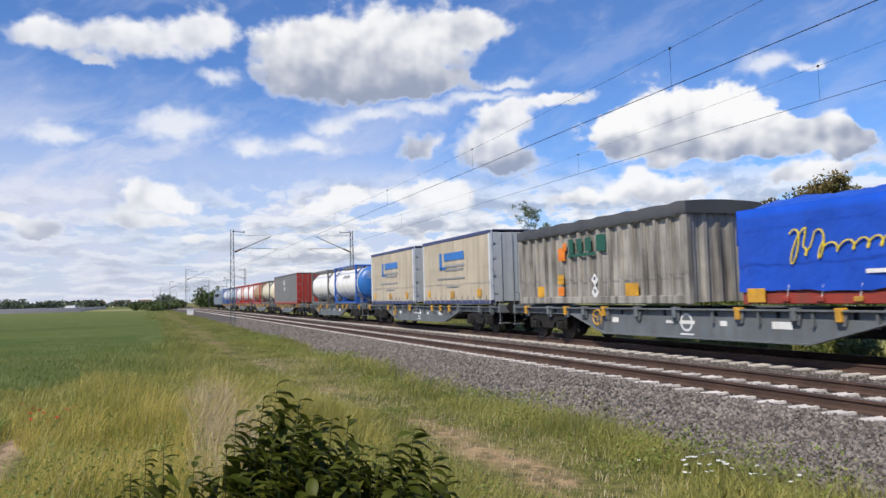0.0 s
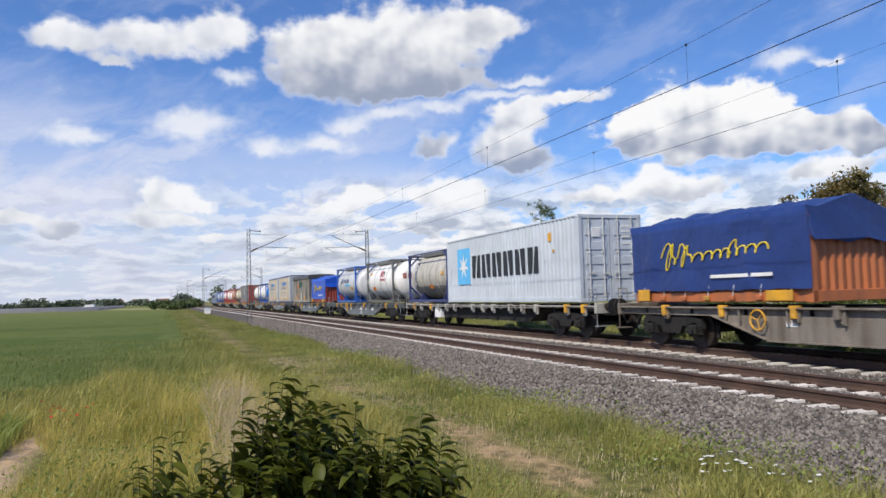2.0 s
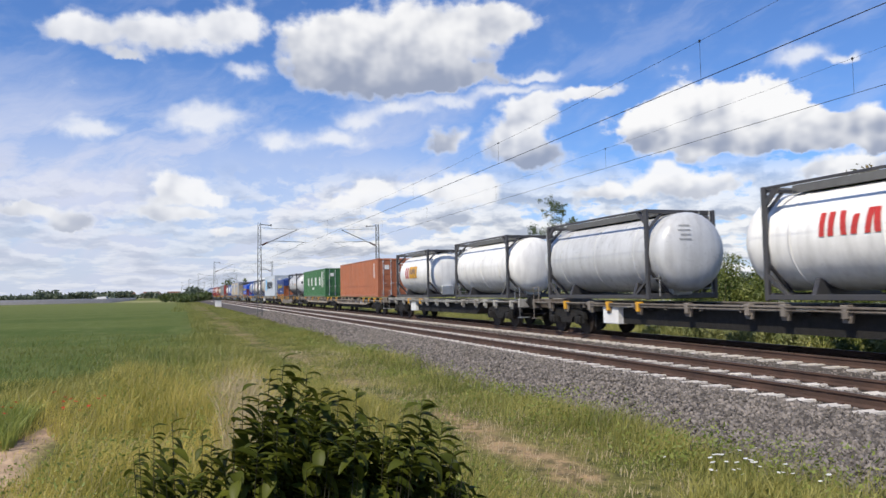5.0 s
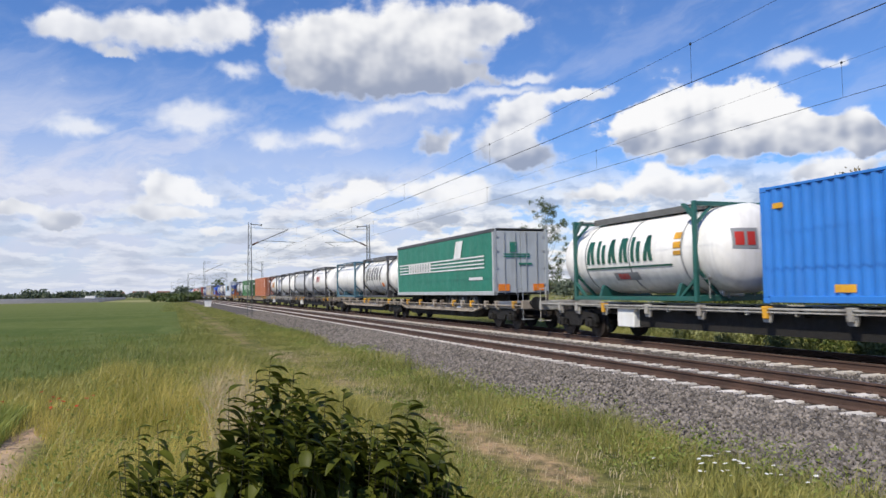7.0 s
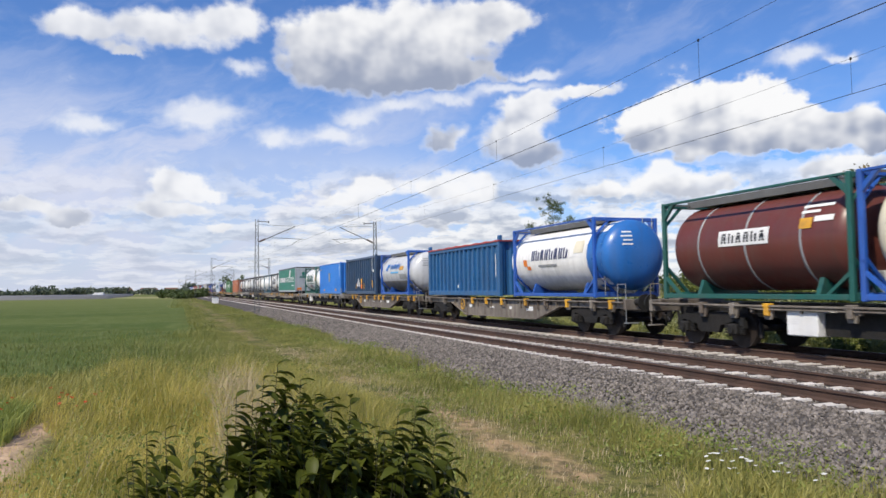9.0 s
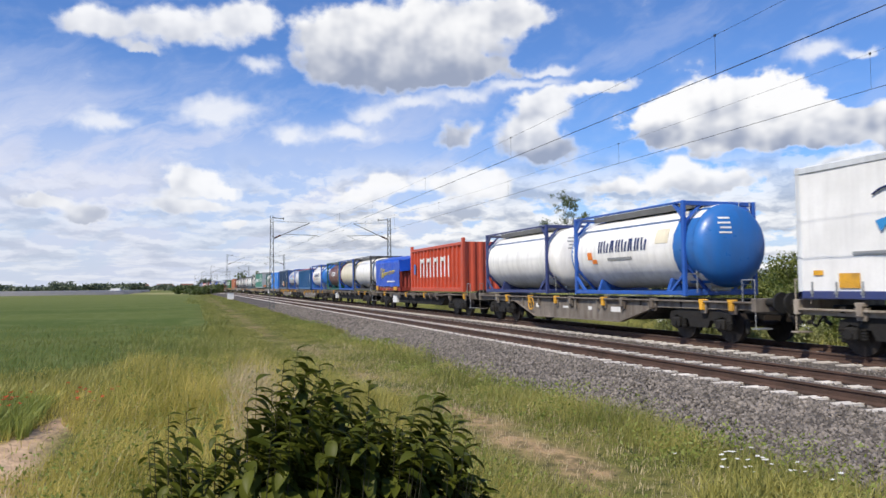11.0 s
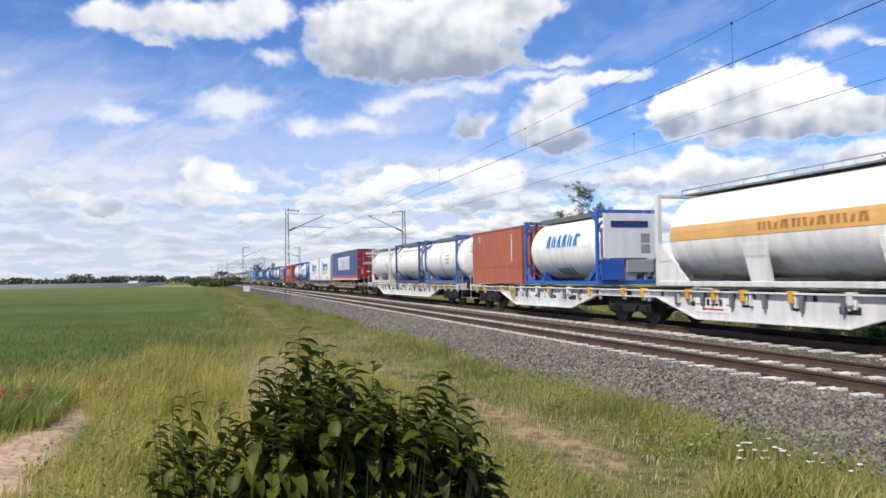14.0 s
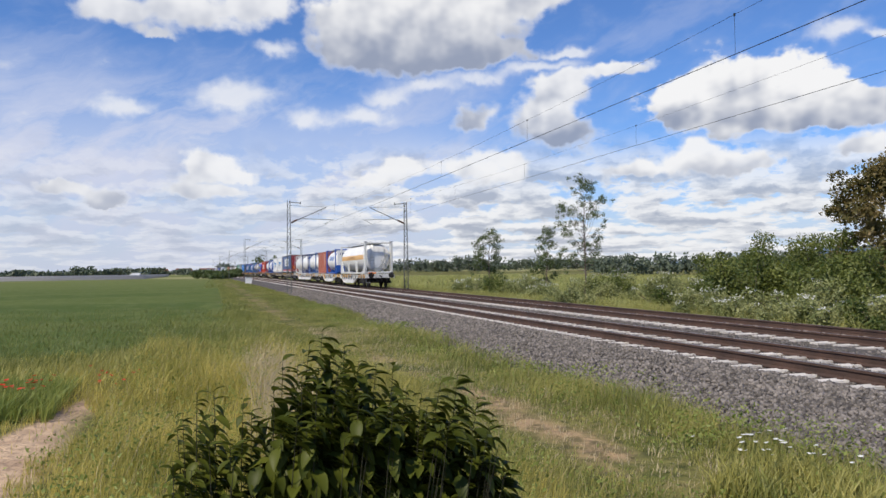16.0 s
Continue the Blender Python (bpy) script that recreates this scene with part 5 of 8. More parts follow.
wagon(-292.4, -327.9, M_POCKET, "pocket", POCKET, bogies=[15.0, 0.0, -15.0], joint=(0.0,))
wagon(-328.4, -353.3, M_WHITESTEEL, label=WHITE_FLAT, ring=False)
wagon(-353.6, -383.5, M_WHITESTEEL, label=WHITE_FLAT, bogies=[12.2, -0.1, -12.3], joint=(-0.1,))

# ---- loads ----
FR_BLUE = paint("blue_frame", (0.02, 0.10, 0.42))
FR_NAVY = paint("navy_frame", (0.035, 0.05, 0.16))
FR_GREY = paint("grey_frame", (0.12, 0.12, 0.12))
FR_DARK = paint("dark_frame", (0.05, 0.05, 0.055))
FR_TEAL = paint("teal_frame", (0.015, 0.10, 0.085))
FR_RED = paint("red_frame", (0.45, 0.04, 0.03))
FR_WHITE = paint("white_frame", (0.62, 0.62, 0.60))
V_WHITE = paint("white_vessel", (0.85, 0.84, 0.81), 0.35, amount=0.22)
V_DIRTY = paint("soiled_white_vessel", (0.50, 0.475, 0.41), 0.45, amount=0.6)
V_STEEL = paint("light_grey_vessel", (0.56, 0.57, 0.58), 0.33, amount=0.25)
V_BLUEGREY = paint("pale_blue_vessel", (0.42, 0.52, 0.66), 0.35, amount=0.2)
V_BLUE = paint("blue_vessel", (0.025, 0.15, 0.46), 0.35, amount=0.2)
V_BROWN = paint("brown_vessel", (0.13, 0.035, 0.028), 0.4, amount=0.3)
V_CREAM = paint("cream_vessel", (0.72, 0.66, 0.50), 0.4)
V_TAN = paint("tan_vessel", (0.42, 0.27, 0.15), 0.45)
# soiled grey for the shade painted low on drums, and for one board
V_SHADE_GREY = paint("soiled_shade_grey", (0.22, 0.215, 0.20), 0.55, amount=0.5)
INK_BLUE = paint("blue_lettering", (0.02, 0.16, 0.50), amount=0.05)
INK_NAVY = paint("navy_lettering", (0.02, 0.035, 0.12), amount=0.05)
INK_GREEN = paint("dark_green_lettering", (0.01, 0.09, 0.06), amount=0.05)
INK_RED = paint("red_marking", (0.50, 0.04, 0.03), amount=0.05)
INK_SKY = paint("light_blue_panel", (0.10, 0.45, 0.80), amount=0.05)
INK_GREY = paint("grey_marking", (0.28, 0.29, 0.30), amount=0.05)


def locomotive(front, L=16.0):
    t = thing("electric_locomotive", "blue-grey electric locomotive with dark cab windows", "locomotive")
    body = paint("locomotive_paint", (0.16, 0.20, 0.27))
    sec = [(-1.45, 1.0), (1.45, 1.0), (1.48, 2.3), (1.30, 3.3), (0.9, 3.65), (-0.9, 3.65), (-1.30, 3.3), (-1.48, 2.3)]
    part("body", Shape().extrude_y(sec, -L / 2 + 1.5, L / 2 - 1.5), body, t)
    for sy in (-1, 1):
        v = [(x, sy * (L / 2 - 1.5), z) for x, z in sec] + [(x * 0.86, sy * (L / 2 - (0.35 if z < 2.4 else 1.15)), min(z, 3.4)) for x, z in sec]
        s = Shape().add(v, [(i, (i + 1) % 8, 8 + (i + 1) % 8, 8 + i) for i in range(8)] + [tuple(range(8, 16))])
        part("cab", s, body, t)
        part("windscreen", Shape().prism([(sy * (L / 2 - 0.52), 2.4), (sy * (L / 2 - 1.05), 3.2), (sy * (L / 2 - 1.1), 3.2), (sy * (L / 2 - 0.6), 2.4)], -1.0, 1.0), M_GLASS, t)
        for sx in (-1, 1):
            part("buffer", Shape().tube((sx * 0.87, sy * (L / 2 - 0.5), 1.05), (sx * 0.87, sy * L / 2, 1.05), 0.11, n=12).disc((sx * 0.87, sy * L / 2, 1.05), 0.24, (0, 1, 0), 0.06, 18), M_BLACK, t)
            part("cab_window", Shape().box(sx * 1.44, sx * 1.475, sy * (L / 2 - 1.7), sy * (L / 2 - 2.4), 2.35, 2.95), M_GLASS, t)
        bogie(t, sy * (L / 2 - 3.4), M_BLACK)
        part("pantograph", Shape().path([(0, sy * 4.6, 3.75), (0, sy * 3.4, 4.15), (0, sy * 4.7, 4.5)] if sy > 0 else [(0, sy * 4.6, 3.75), (0, sy * 3.4, 4.6), (0, sy * 4.7, 5.5)], 0.04, 6).box(-0.8, 0.8, sy * 4.7 - 0.15, sy * 4.7 + 0.15, 4.48 if sy > 0 else 5.48, 4.55 if sy > 0 else 5.55), M_BLACK, t)
    part("underframe", Shape().box(-1.3, 1.3, -L / 2 + 0.5, L / 2 - 0.5, 0.7, 1.05, 0.05), M_BLACK, t)
    part("roof_gear", Shape().box(-0.7, 0.7, -2.5, 2.5, 3.6, 3.85, 0.05), M_GALV, t)
    g = Shape()
    for i in range(4):
        g.box(-1.495, -1.47, -3.6 + 2.0 * i, -2.2 + 2.0 * i, 2.4, 3.0)
    part("vent_grille", g, M_BLACK, t)
    return rides(t, front - L / 2, 0.0)


locomotive(156.2)
tank_container("white tank container with pale blue bands in a blue frame", 138.6, V_WHITE, FR_BLUE, body=6.8, band_mat=V_BLUEGREY)
tank_container("grey-blue tank container in a dark blue frame", 129.6, V_BLUEGREY, FR_NAVY, body=6.8)
tank_container("white tank container in a red frame", 118.4, V_WHITE, FR_RED, body=6.8)
tank_container("white tank container with a red end frame", 110.3, V_WHITE, FR_RED, body=6.8)
tank_container("rust-tinted tan tank container in a grey frame", 99.2, V_TAN, FR_RED, body=7.0)
tank_container("yellowish soiled tank container in a grey frame", 91.4, V_CREAM, FR_GREY, body=7.2)
SHEET_GREY = paint("grey_sheet", (0.17, 0.17, 0.17), 0.5)
RED_END = paint("red_end", (0.38, 0.035, 0.02))
curtain_body("curtain_swap_body", "grey sheeted swap body with a red ribbed end", 81.2, 13.1, DECK, 2.85, SHEET_GREY, RED_END, RED_END, roof=FR_DARK, base=RED_END,
             rows=[("logo_mark", M_WHITE, [(0.6, 2.1, 0.5, 0.5, 0.0), (0.4, 1.5, 0.5, 0.35, 0.1)])])
tank_container("white tank container in a dark frame", 61.8, V_WHITE, FR_GREY, body=7.3)
tank_container("white and blue tank container with a blue end cap", 53.5, V_WHITE, FR_BLUE, body=7.4, head=V_BLUE, decals=[("lettering", INK_GREY, letters(1.0, 1.75, 5, 0.3, 0.22, 0.1))])
CURT_BEIGE = paint("beige_curtain", (0.52, 0.45, 0.34), 0.55, amount=0.3)
POST_WHITE = paint("white_post", (0.62, 0.65, 0.68))
END_GREY = paint("grey_door", (0.43, 0.46, 0.48))


def beige_rows():
    r = [("logo_panel", INK_BLUE, [(1.0, 2.12, 2.3, 0.34, -0.05), (1.6, 1.95, 0.28, 0.75, 0.0), (1.6, 1.62, 0.7, 0.12, 0.0)]),
         ("small_lettering", INK_GREY, [(0.9, 1.70, 2.2, 0.09, 0), (0.9, 1.53, 2.0, 0.09, 0), (1.9, 1.15, 3.2, 0.07, 0), (0.8, 0.78, 1.4, 0.06, 0)]),
         ("marker_plate", M_YELLOW, [(3.2, 0.45, 0.3, 0.3, 0), (0.3, 0.42, 0.4, 0.3, 0), (-2.6, 0.45, 0.4, 0.32, 0)])]
    return r


for f0 in (43.5, 34.25):
    curtain_body("curtain_swap_body", "beige curtain-sided swap body with blue logo panel", f0, 7.75, DECK, 2.98, CURT_BEIGE, POST_WHITE, END_GREY, roof=FR_NAVY, base=FR_NAVY, rows=beige_rows())
GREY_BULK = mat("soiled_grey_steel", (0.36, 0.34, 0.305), 0.6, var=0.25, dirt=(0.045, 0.04, 0.035), amount=0.85, streak=True, bump=0.01)
TARP_DARK = mat("dark_sheet", (0.055, 0.057, 0.06), 0.6, bump=0.02, bscale=6)
ribbed_box("bulk_container", "dirt-streaked grey bulk container under a dark sheet", 24.1, 9.15, 2.66, GREY_BULK, TARP_DARK, 0.24, 0.56, 0.0, extras=[
    ("logo_mark", M_ORANGE, [(1.55, 1.62, 0.42, 0.42), (1.35, 1.85, 0.22, 0.25)]),
    ("logo_letters", INK_GREEN, [(0.95, 1.85, 0.30, 0.45), (0.45, 1.85, 0.30, 0.42), (-0.05, 1.85, 0.34, 0.42), (0.35, 1.55, 1.6, 0.10), (-0.75, 1.85, 0.5, 0.5)]),
    ("hazard_plate", M_YELLOW, [(1.65, 0.80, 0.36, 0.32), (3.0, 0.42, 0.45, 0.36), (-2.2, 0.42, 0.6, 0.36)]),
    ("orange_plate", M_ORANGE, [(1.65, 0.42, 0.36, 0.28)]),
    ("placard", M_WHITE, [(-0.35, 0.75, 0.28, 0.28), (-0.35, 0.36, 0.28, 0.34)])])
TARP_BLUE = mat("bright_blue_sheet", (0.010, 0.075, 0.50), 0.38, var=0.12, bump=0.03, bscale=5)
TARP_NAVY = mat("dark_blue_sheet", (0.016, 0.040, 0.17), 0.45, var=0.15, bump=0.03, bscale=5)
BOX_RED = paint("red_oxide_box", (0.30, 0.045, 0.03), amount=0.4)
BOX_ORANGE = paint("orange_oxide_box", (0.42, 0.13, 0.045), amount=0.4)
tarp_container("red open-top container under a bright blue tied sheet", 13.15, BOX_RED, TARP_BLUE)
tank_container("light grey tank container with blue droplet logo in a blue frame", 2.4, V_STEEL, FR_BLUE, body=7.5, band_mat=INK_GREY, decals=[
    ("logo_drop", INK_NAVY, [(1.45, 1.85, 1.35, 1.5, 0.0), (1.3, 1.9, 1.5, 1.62, -0.25), (1.5, 1.75, 1.62, 1.85, -0.4)]),
    ("lettering", INK_NAVY, letters(1.05, 1.45, 8, 0.17, 0.28, 0.06)), ("strip", INK_SKY, [(-0.95, 0.55, 1.2, 1.36, 0)]),
    ("warning_plate", M_YELLOW, [(-1.9, -1.2, 0.95, 1.12, 0)])])
tank_container("white tank container with red striped logo in a grey frame", -7.05, V_WHITE, FR_GREY, cap_sign=(V_WHITE, paint("dull_red_mark", (0.32, 0.11, 0.09), amount=0.2)), body=7.8, bands=5, band_mat=INK_GREY, under_shade=None, decals=[
    ("red_stripes", INK_RED, [(0.0, 0.1, 1.62, 1.98, 0), (-0.22, -0.1, 1.62, 1.98, 0), (-0.45, -0.30, 1.62, 1.98, 0), (-1.0, -0.5, 1.62, 1.66, 0)]),
    ("logo_dot", M_INK, [(-0.85, -0.6, 1.74, 1.94, 0)]), ("warning_plate", M_ORANGE, [(1.35, 2.0, 0.75, 1.0, 0)]), ("lettering", INK_RED, letters(0.0, 1.36, 7, 0.13, 0.14, 0.04, slot=False)),
    ("yellow_plate", M_YELLOW, [(2.25, 2.6, 1.75, 1.95, 0)])])
tank_container("soiled cream tank container with navy upright band in a navy frame", -16.3, V_DIRTY, FR_NAVY, body=6.0, under_shade=V_SHADE_GREY, bands=2, decals=[
    ("navy_band", INK_NAVY, [(1.85, 2.12, 0.8, 2.1, 0)]), ("band_marks", M_WHITE, [(1.93, 2.04, 0.95 + 0.19 * i, 1.05 + 0.19 * i, 0) for i in range(6)]),
    ("warning_plate", M_ORANGE, [(-0.55, 0.0, 0.70, 0.9, 0)]), ("yellow_sign", M_YELLOW, [(-2.3, -2.0, 1.35, 1.55, 0)])])
BOX_GREY = paint("light_grey_container", (0.50, 0.55, 0.61), amount=0.12)
c = iso_container("shipping_container", "light grey forty-foot container with star logo and black lettering", -22.45, 12.19, 2.9, BOX_GREY)
part("logo_panel", bars(Shape(), -1.214, 4.75, 1.62, [1.5], 1.62), INK_SKY, c, "light blue square panel")
s = Shape()
for k in range(7):
    a = math.pi / 2 + 2 * math.pi * k / 7
    tip, l, r = (4.0 + 0.62 * math.cos(a), 1.62 + 0.62 * math.sin(a)), (4.0 + 0.2 * math.cos(a + 0.45), 1.62 + 0.2 * math.sin(a + 0.45)), (4.0 + 0.2 * math.cos(a - 0.45), 1.62 + 0.2 * math.sin(a - 0.45))
    s.add([(-1.219, *p) for p in (tip, l, (4.0, 1.62), r)], [(0, 1, 2, 3)])
part("logo_star", s, M_WHITE, c, "white seven-pointed star")
letter_blocks(c, M_INK, -1.214, 3.0, 1.55, 0.98, (3, 2, 2, 2, 2, 2), 0.98, 0.10)
part("marking", bars(bars(Shape(), -1.214, -4.0, 2.3, [0.25], 0.3), -1.214, -4.3, 1.8, [0.12], 0.1), M_YELLOW, c)
tarp_container("orange open-top container under a dark blue tied sheet", -37.7, BOX_ORANGE, TARP_NAVY, slack=1.7)
tank_container("light grey tank container with black logo blocks in a dark frame", -48.0, V_STEEL, FR_DARK, cap_sign=(M_WHITE, M_INK), board=V_SHADE_GREY, body=8.1, under_shade=V_SHADE_GREY, bands=3, band_mat=INK_GREY, decals=[
    ("logo_panel", M_WHITE, [(-0.1, 1.15, 1.2, 1.85, 0)]), ("logo_letters", M_INK, [(0.66, 1.0, 1.3, 1.75, -0.1), (0.05, 0.42, 1.3, 1.75, -0.1)]),
    ("yellow_plate", M_YELLOW, [(-2.0, -1.3, 1.28, 1.48, 0)])])
BOX_GREEN = paint("green_container", (0.045, 0.155, 0.055), amount=0.25)
c = iso_container("shipping_container", "green forty-foot container with four white letter blocks", -59.4, 12.19, 2.6, BOX_GREEN)
for y, k in ((3.3, 1), (1.45, 2), (-0.75, 3), (-3.0, 2)):
    letter_blocks(c, M_WHITE, -1.214, y, 1.45, 0.78, (k,), 0.84, 0)
part("panel", bars(Shape(), -1.214, -4.3, 1.62, [0.42], 1.45), M_WHITE, c, "white upright panel")
part("marking", bars(bars(Shape(), -1.214, 0.7, 0.78, [0.14, 0.14, 0.2, 0.14, 0.14], 0.22, 0.05), -1.214, -5.35, 1.7, [0.1], 1.5), M_WHITE, c)
BOX_BRICK = paint("orange_brown_container", (0.40, 0.135, 0.062), amount=0.25)
c = iso_container("shipping_container", "plain orange-brown forty-foot container", -78.4, 12.19, 2.62, BOX_BRICK)
part("marking", bars(Shape(), -1.214, -5.0, 1.8, [0.09, 0.06], 1.0, 0.12), M_WHITE, c)
part("sign", bars(Shape(), -1.214, 5.75, 0.5, [0.12], 0.2), M_YELLOW, c)
tank_container("white tank container with yellow sign in a dark frame", -95.2, V_WHITE, FR_DARK, body=5.9, bands=0, under_shade=None, decals=[
    ("red_mark", INK_RED, [(1.12, 1.32, 1.1, 1.72, 0), (0.75, 0.95, 1.1, 1.72, 0)]), ("sign_panel", M_YELLOW, [(-0.85, 0.6, 1.1, 1.76, 0)]),
    ("sign_letters", INK_NAVY, letters(0.45, 1.34, 5, 0.17, 0.3, 0.06))])
tank_container("soiled white tank container in a dark frame", -105.5, V_WHITE, FR_DARK, body=7.0)
tank_container("plain light grey tank container in a dark frame", -115.1, V_STEEL, FR_DARK, body=7.6)
tank_container("white tank container with red marks in a dark frame", -125.6, V_WHITE, FR_DARK, body=8.0, decals=[("lettering", INK_RED, letters(1.5, 1.35, 3, 0.4, 0.5, 0.15))])
tank_container("soiled white tank container in a blue-grey frame", -136.2, V_WHITE, paint("steel_blue_frame", (0.06, 0.14, 0.19)), body=7.4)
tank_container("white tank container with tall black letter blocks", -144.8, V_WHITE, FR_DARK, body=7.8, bands=4, band_mat=INK_GREY, decals=[("lettering", M_INK, letters(2.4, 1.15, 6, 0.36, 0.85, 0.28)), ("rust_plate", M_ORANGE, [(-1.6, -1.2, 0.7, 0.95, 0)])])
CURT_GREEN = paint("green_curtain", (0.018, 0.185, 0.125), 0.5, amount=0.15)
stripes = [(6.3, 1.18 + 0.16 * k, 12.2, 0.06, 0.0) for k in range(4)]
curtain_body("semi_trailer", "green curtain-sided semi-trailer with white stripes", -153.2, 13.65, DECK + 0.17, 2.78, CURT_GREEN, END_GREY, END_GREY, roof=FR_DARK, base=END_GREY, trailer=True, straps=False, rows=[
    ("stripe", M_WHITE, stripes), ("logo_block", M_WHITE, [(4.6 - 0.42 * i, 1.42, 0.30, 0.46, 0.0) for i in range(9)]),
    ("logo_flag", M_WHITE, [(-2.3, 2.05, 0.85, 0.85, 0.35)]), ("small_lettering", M_WHITE, [(-4.2, 0.72, 1.5, 0.12, 0)])],
    end_rows=[("marker_plate", M_ORANGE, [(-0.8, 0.32, 0.5, 0.28), (0.8, 0.32, 0.5, 0.28)]), ("door_logo", CURT_GREEN, [(-0.35, 2.0, 0.3, 0.42), (-0.2, 1.7, 1.2, 0.05), (-0.2, 1.6, 1.2, 0.05), (0.2, 1.3, 0.6, 0.08)])])
tank_container("white tank container with large green letter blocks in a teal frame", -173.2, V_WHITE, FR_TEAL, cap_sign=(INK_GREY, INK_RED), rails=False, body=8.2, bands=3, band_mat=INK_GREY, decals=[
    ("lettering", INK_GREEN, letters(2.3, 1.15, 6, 0.48, 0.72, 0.12, -0.1)), ("underline", INK_GREEN, [(-1.95, 2.4, 0.98, 1.03, 0)]),
    ("yellow_signs", M_YELLOW, [(-2.35, -2.05, 1.68, 1.85, 0), (-2.35, -2.05, 1.43, 1.6, 0), (-2.35, -2.05, 1.25, 1.36, 0)]),
    ("dark_panel", INK_GREY, [(-0.3, 0.95, 0.62, 0.85, 0)]), ("warning_plate", INK_RED, [(0.2, 0.75, 0.66, 0.82, 0)])])
BOX_BLUE = paint("bright_blue_container", (0.030, 0.19, 0.60), amount=0.08)
c = iso_container("shipping_container", "bright blue thirty-foot container with yellow marks", -181.5, 9.125, 2.6, BOX_BLUE, closed_end=True)
part("logo_mark", strokes(Shape(), -1.214, 0.35, 1.42, 0.75, (1,), 0.55, 0), paint("ochre_mark", (0.45, 0.36, 0.12)), c)
part("yellow_sign", bars(bars(bars(Shape(), -1.214, 2.65, 0.32, [0.5], 0.16), -1.214, -2.3, 0.35, [0.62], 0.18), -1.214, 4.2, 2.15, [0.3], 0.12), M_YELLOW, c)
part("marking", bars(Shape(), -1.214, -4.05, 2.0, [0.09], 1.1), M_WHITE, c)
BULK_NAVY = paint("slate_blue_bulk", (0.034, 0.076, 0.150), amount=0.3)
ribbed_box("bulk_container", "slate blue ribbed bulk container with hazard placards", -192.8, 9.1, 2.64, BULK_NAVY, None, 0, 0.62, 0.06, extras=[
    ("placard", M_WHITE, [(0.38, 0.98, 0.3, 0.3), (0.63, 0.70, 0.3, 0.3), (0.13, 0.70, 0.3, 0.3)]), ("hazard_plate", M_YELLOW, [(-0.55, 0.95, 0.42, 0.36), (1.1, 0.6, 0.08, 0.45), (-1.3, 0.6, 0.12, 0.45), (-3.7, 0.72, 0.16, 0.5)]),
    ("orange_plate", M_ORANGE, [(-0.55, 0.57, 0.42, 0.3)]), ("marking", M_WHITE, [(-3.65, 2.1, 0.08, 1.0), (-3.95, 1.62, 0.25, 0.18)])])
tank_container("grey tank container with blue droplet logo in a bright blue frame", -203.3, V_STEEL, FR_BLUE, rails=False, body=8.0, bands=0, under_shade=V_SHADE_GREY, decals=[
    ("logo_drop", INK_BLUE, [(1.5, 2.0, 1.5, 1.7, 0.0), (1.35, 1.9, 1.7, 1.9, -0.4)]), ("lettering", INK_BLUE, letters(1.0, 1.58, 8, 0.19, 0.3, 0.07)), ("strip", INK_SKY, [(-0.8, 0.9, 1.32, 1.42, 0)]),
    ("yellow_plate", M_YELLOW, [(-1.8, -1.0, 1.5, 1.72, 0)]), ("dark_panel", INK_GREY, [(-2.4, -1.0, 0.95, 1.25, 0)])])
BULK_BLUE = paint("mid_blue_bulk", (0.022, 0.115, 0.28), amount=0.25)
TARP_RED = mat("red_roof_sheet", (0.30, 0.05, 0.042), 0.6, bump=0.02, bscale=6)
ribbed_box("bulk_container", "blue ribbed bulk container with a red roof sheet", -213.1, 9.15, 2.36, BULK_BLUE, TARP_RED, 0.07, 0.56, 0.25, hem=0.01, extras=[
    ("red_sign", INK_RED, [(3.7, 0.14, 1.0, 0.12)]), ("marking", M_WHITE, [(0.2, 0.45, 0.12, 0.14), (-4.2, 1.3, 0.06, 1.0)])])


def fruit_tank(front):
    return tank_container("white and blue tank container with swirl logo in a blue frame", front, V_WHITE, FR_BLUE, body=7.6, bands=0, head=V_BLUE, end_ink=M_WHITE, decals=[
        ("swirl_mark", M_ORANGE, [(1.9, 2.2, 1.15, 1.4, 0.2), (1.65, 1.95, 1.02, 1.15, 0)]), ("lettering", INK_NAVY, letters(1.55, 1.35, 8, 0.26, 0.38, 0.09)),
        ("pale_ball", V_CREAM, [(-2.2, -1.6, 1.5, 1.9, 0)]), ("blue_shell", V_BLUE, [(-3.3, -2.45, 0.35, 2.4, 0)]), ("small_lettering", INK_GREY, [(-0.4, 1.0, 1.1, 1.18, 0)])])


fruit_tank(-223.6)
tank_container("brown tank container with white sign panel in a green frame", -233.2, V_BROWN, FR_TEAL, body=6.0, r=1.12, bands=3, band_mat=INK_GREY, decals=[
    ("sign_panel", M_WHITE, [(-0.75, 0.9, 1.3, 1.68, 0)]), ("sign_letters", M_INK, letters(0.8, 1.37, 6, 0.2, 0.24, 0.05, -0.1)), ("yellow_plate", M_YELLOW, [(-1.95, -1.62, 1.55, 1.78, 0)]),
    ("marking", M_WHITE, [(-2.4, -1.6, 2.0, 2.06, 0), (-2.1, -1.6, 1.88, 1.94, 0), (-2.5, -2.0, 1.68, 1.8, 0)])])
tank_container("cream tank container in a blue frame", -239.4, V_CREAM, FR_BLUE, body=6.0, bands=0)
tank_container("plain white tank container in a dark frame", -245.8, V_WHITE, FR_DARK, body=6.2, bands=0)
tarp_container("open-top container under a blue tied sheet with yellow script", -253.9, BOX_RED, TARP_BLUE)
BULK_RED = paint("red_bulk", (0.50, 0.075, 0.035), amount=0.15)
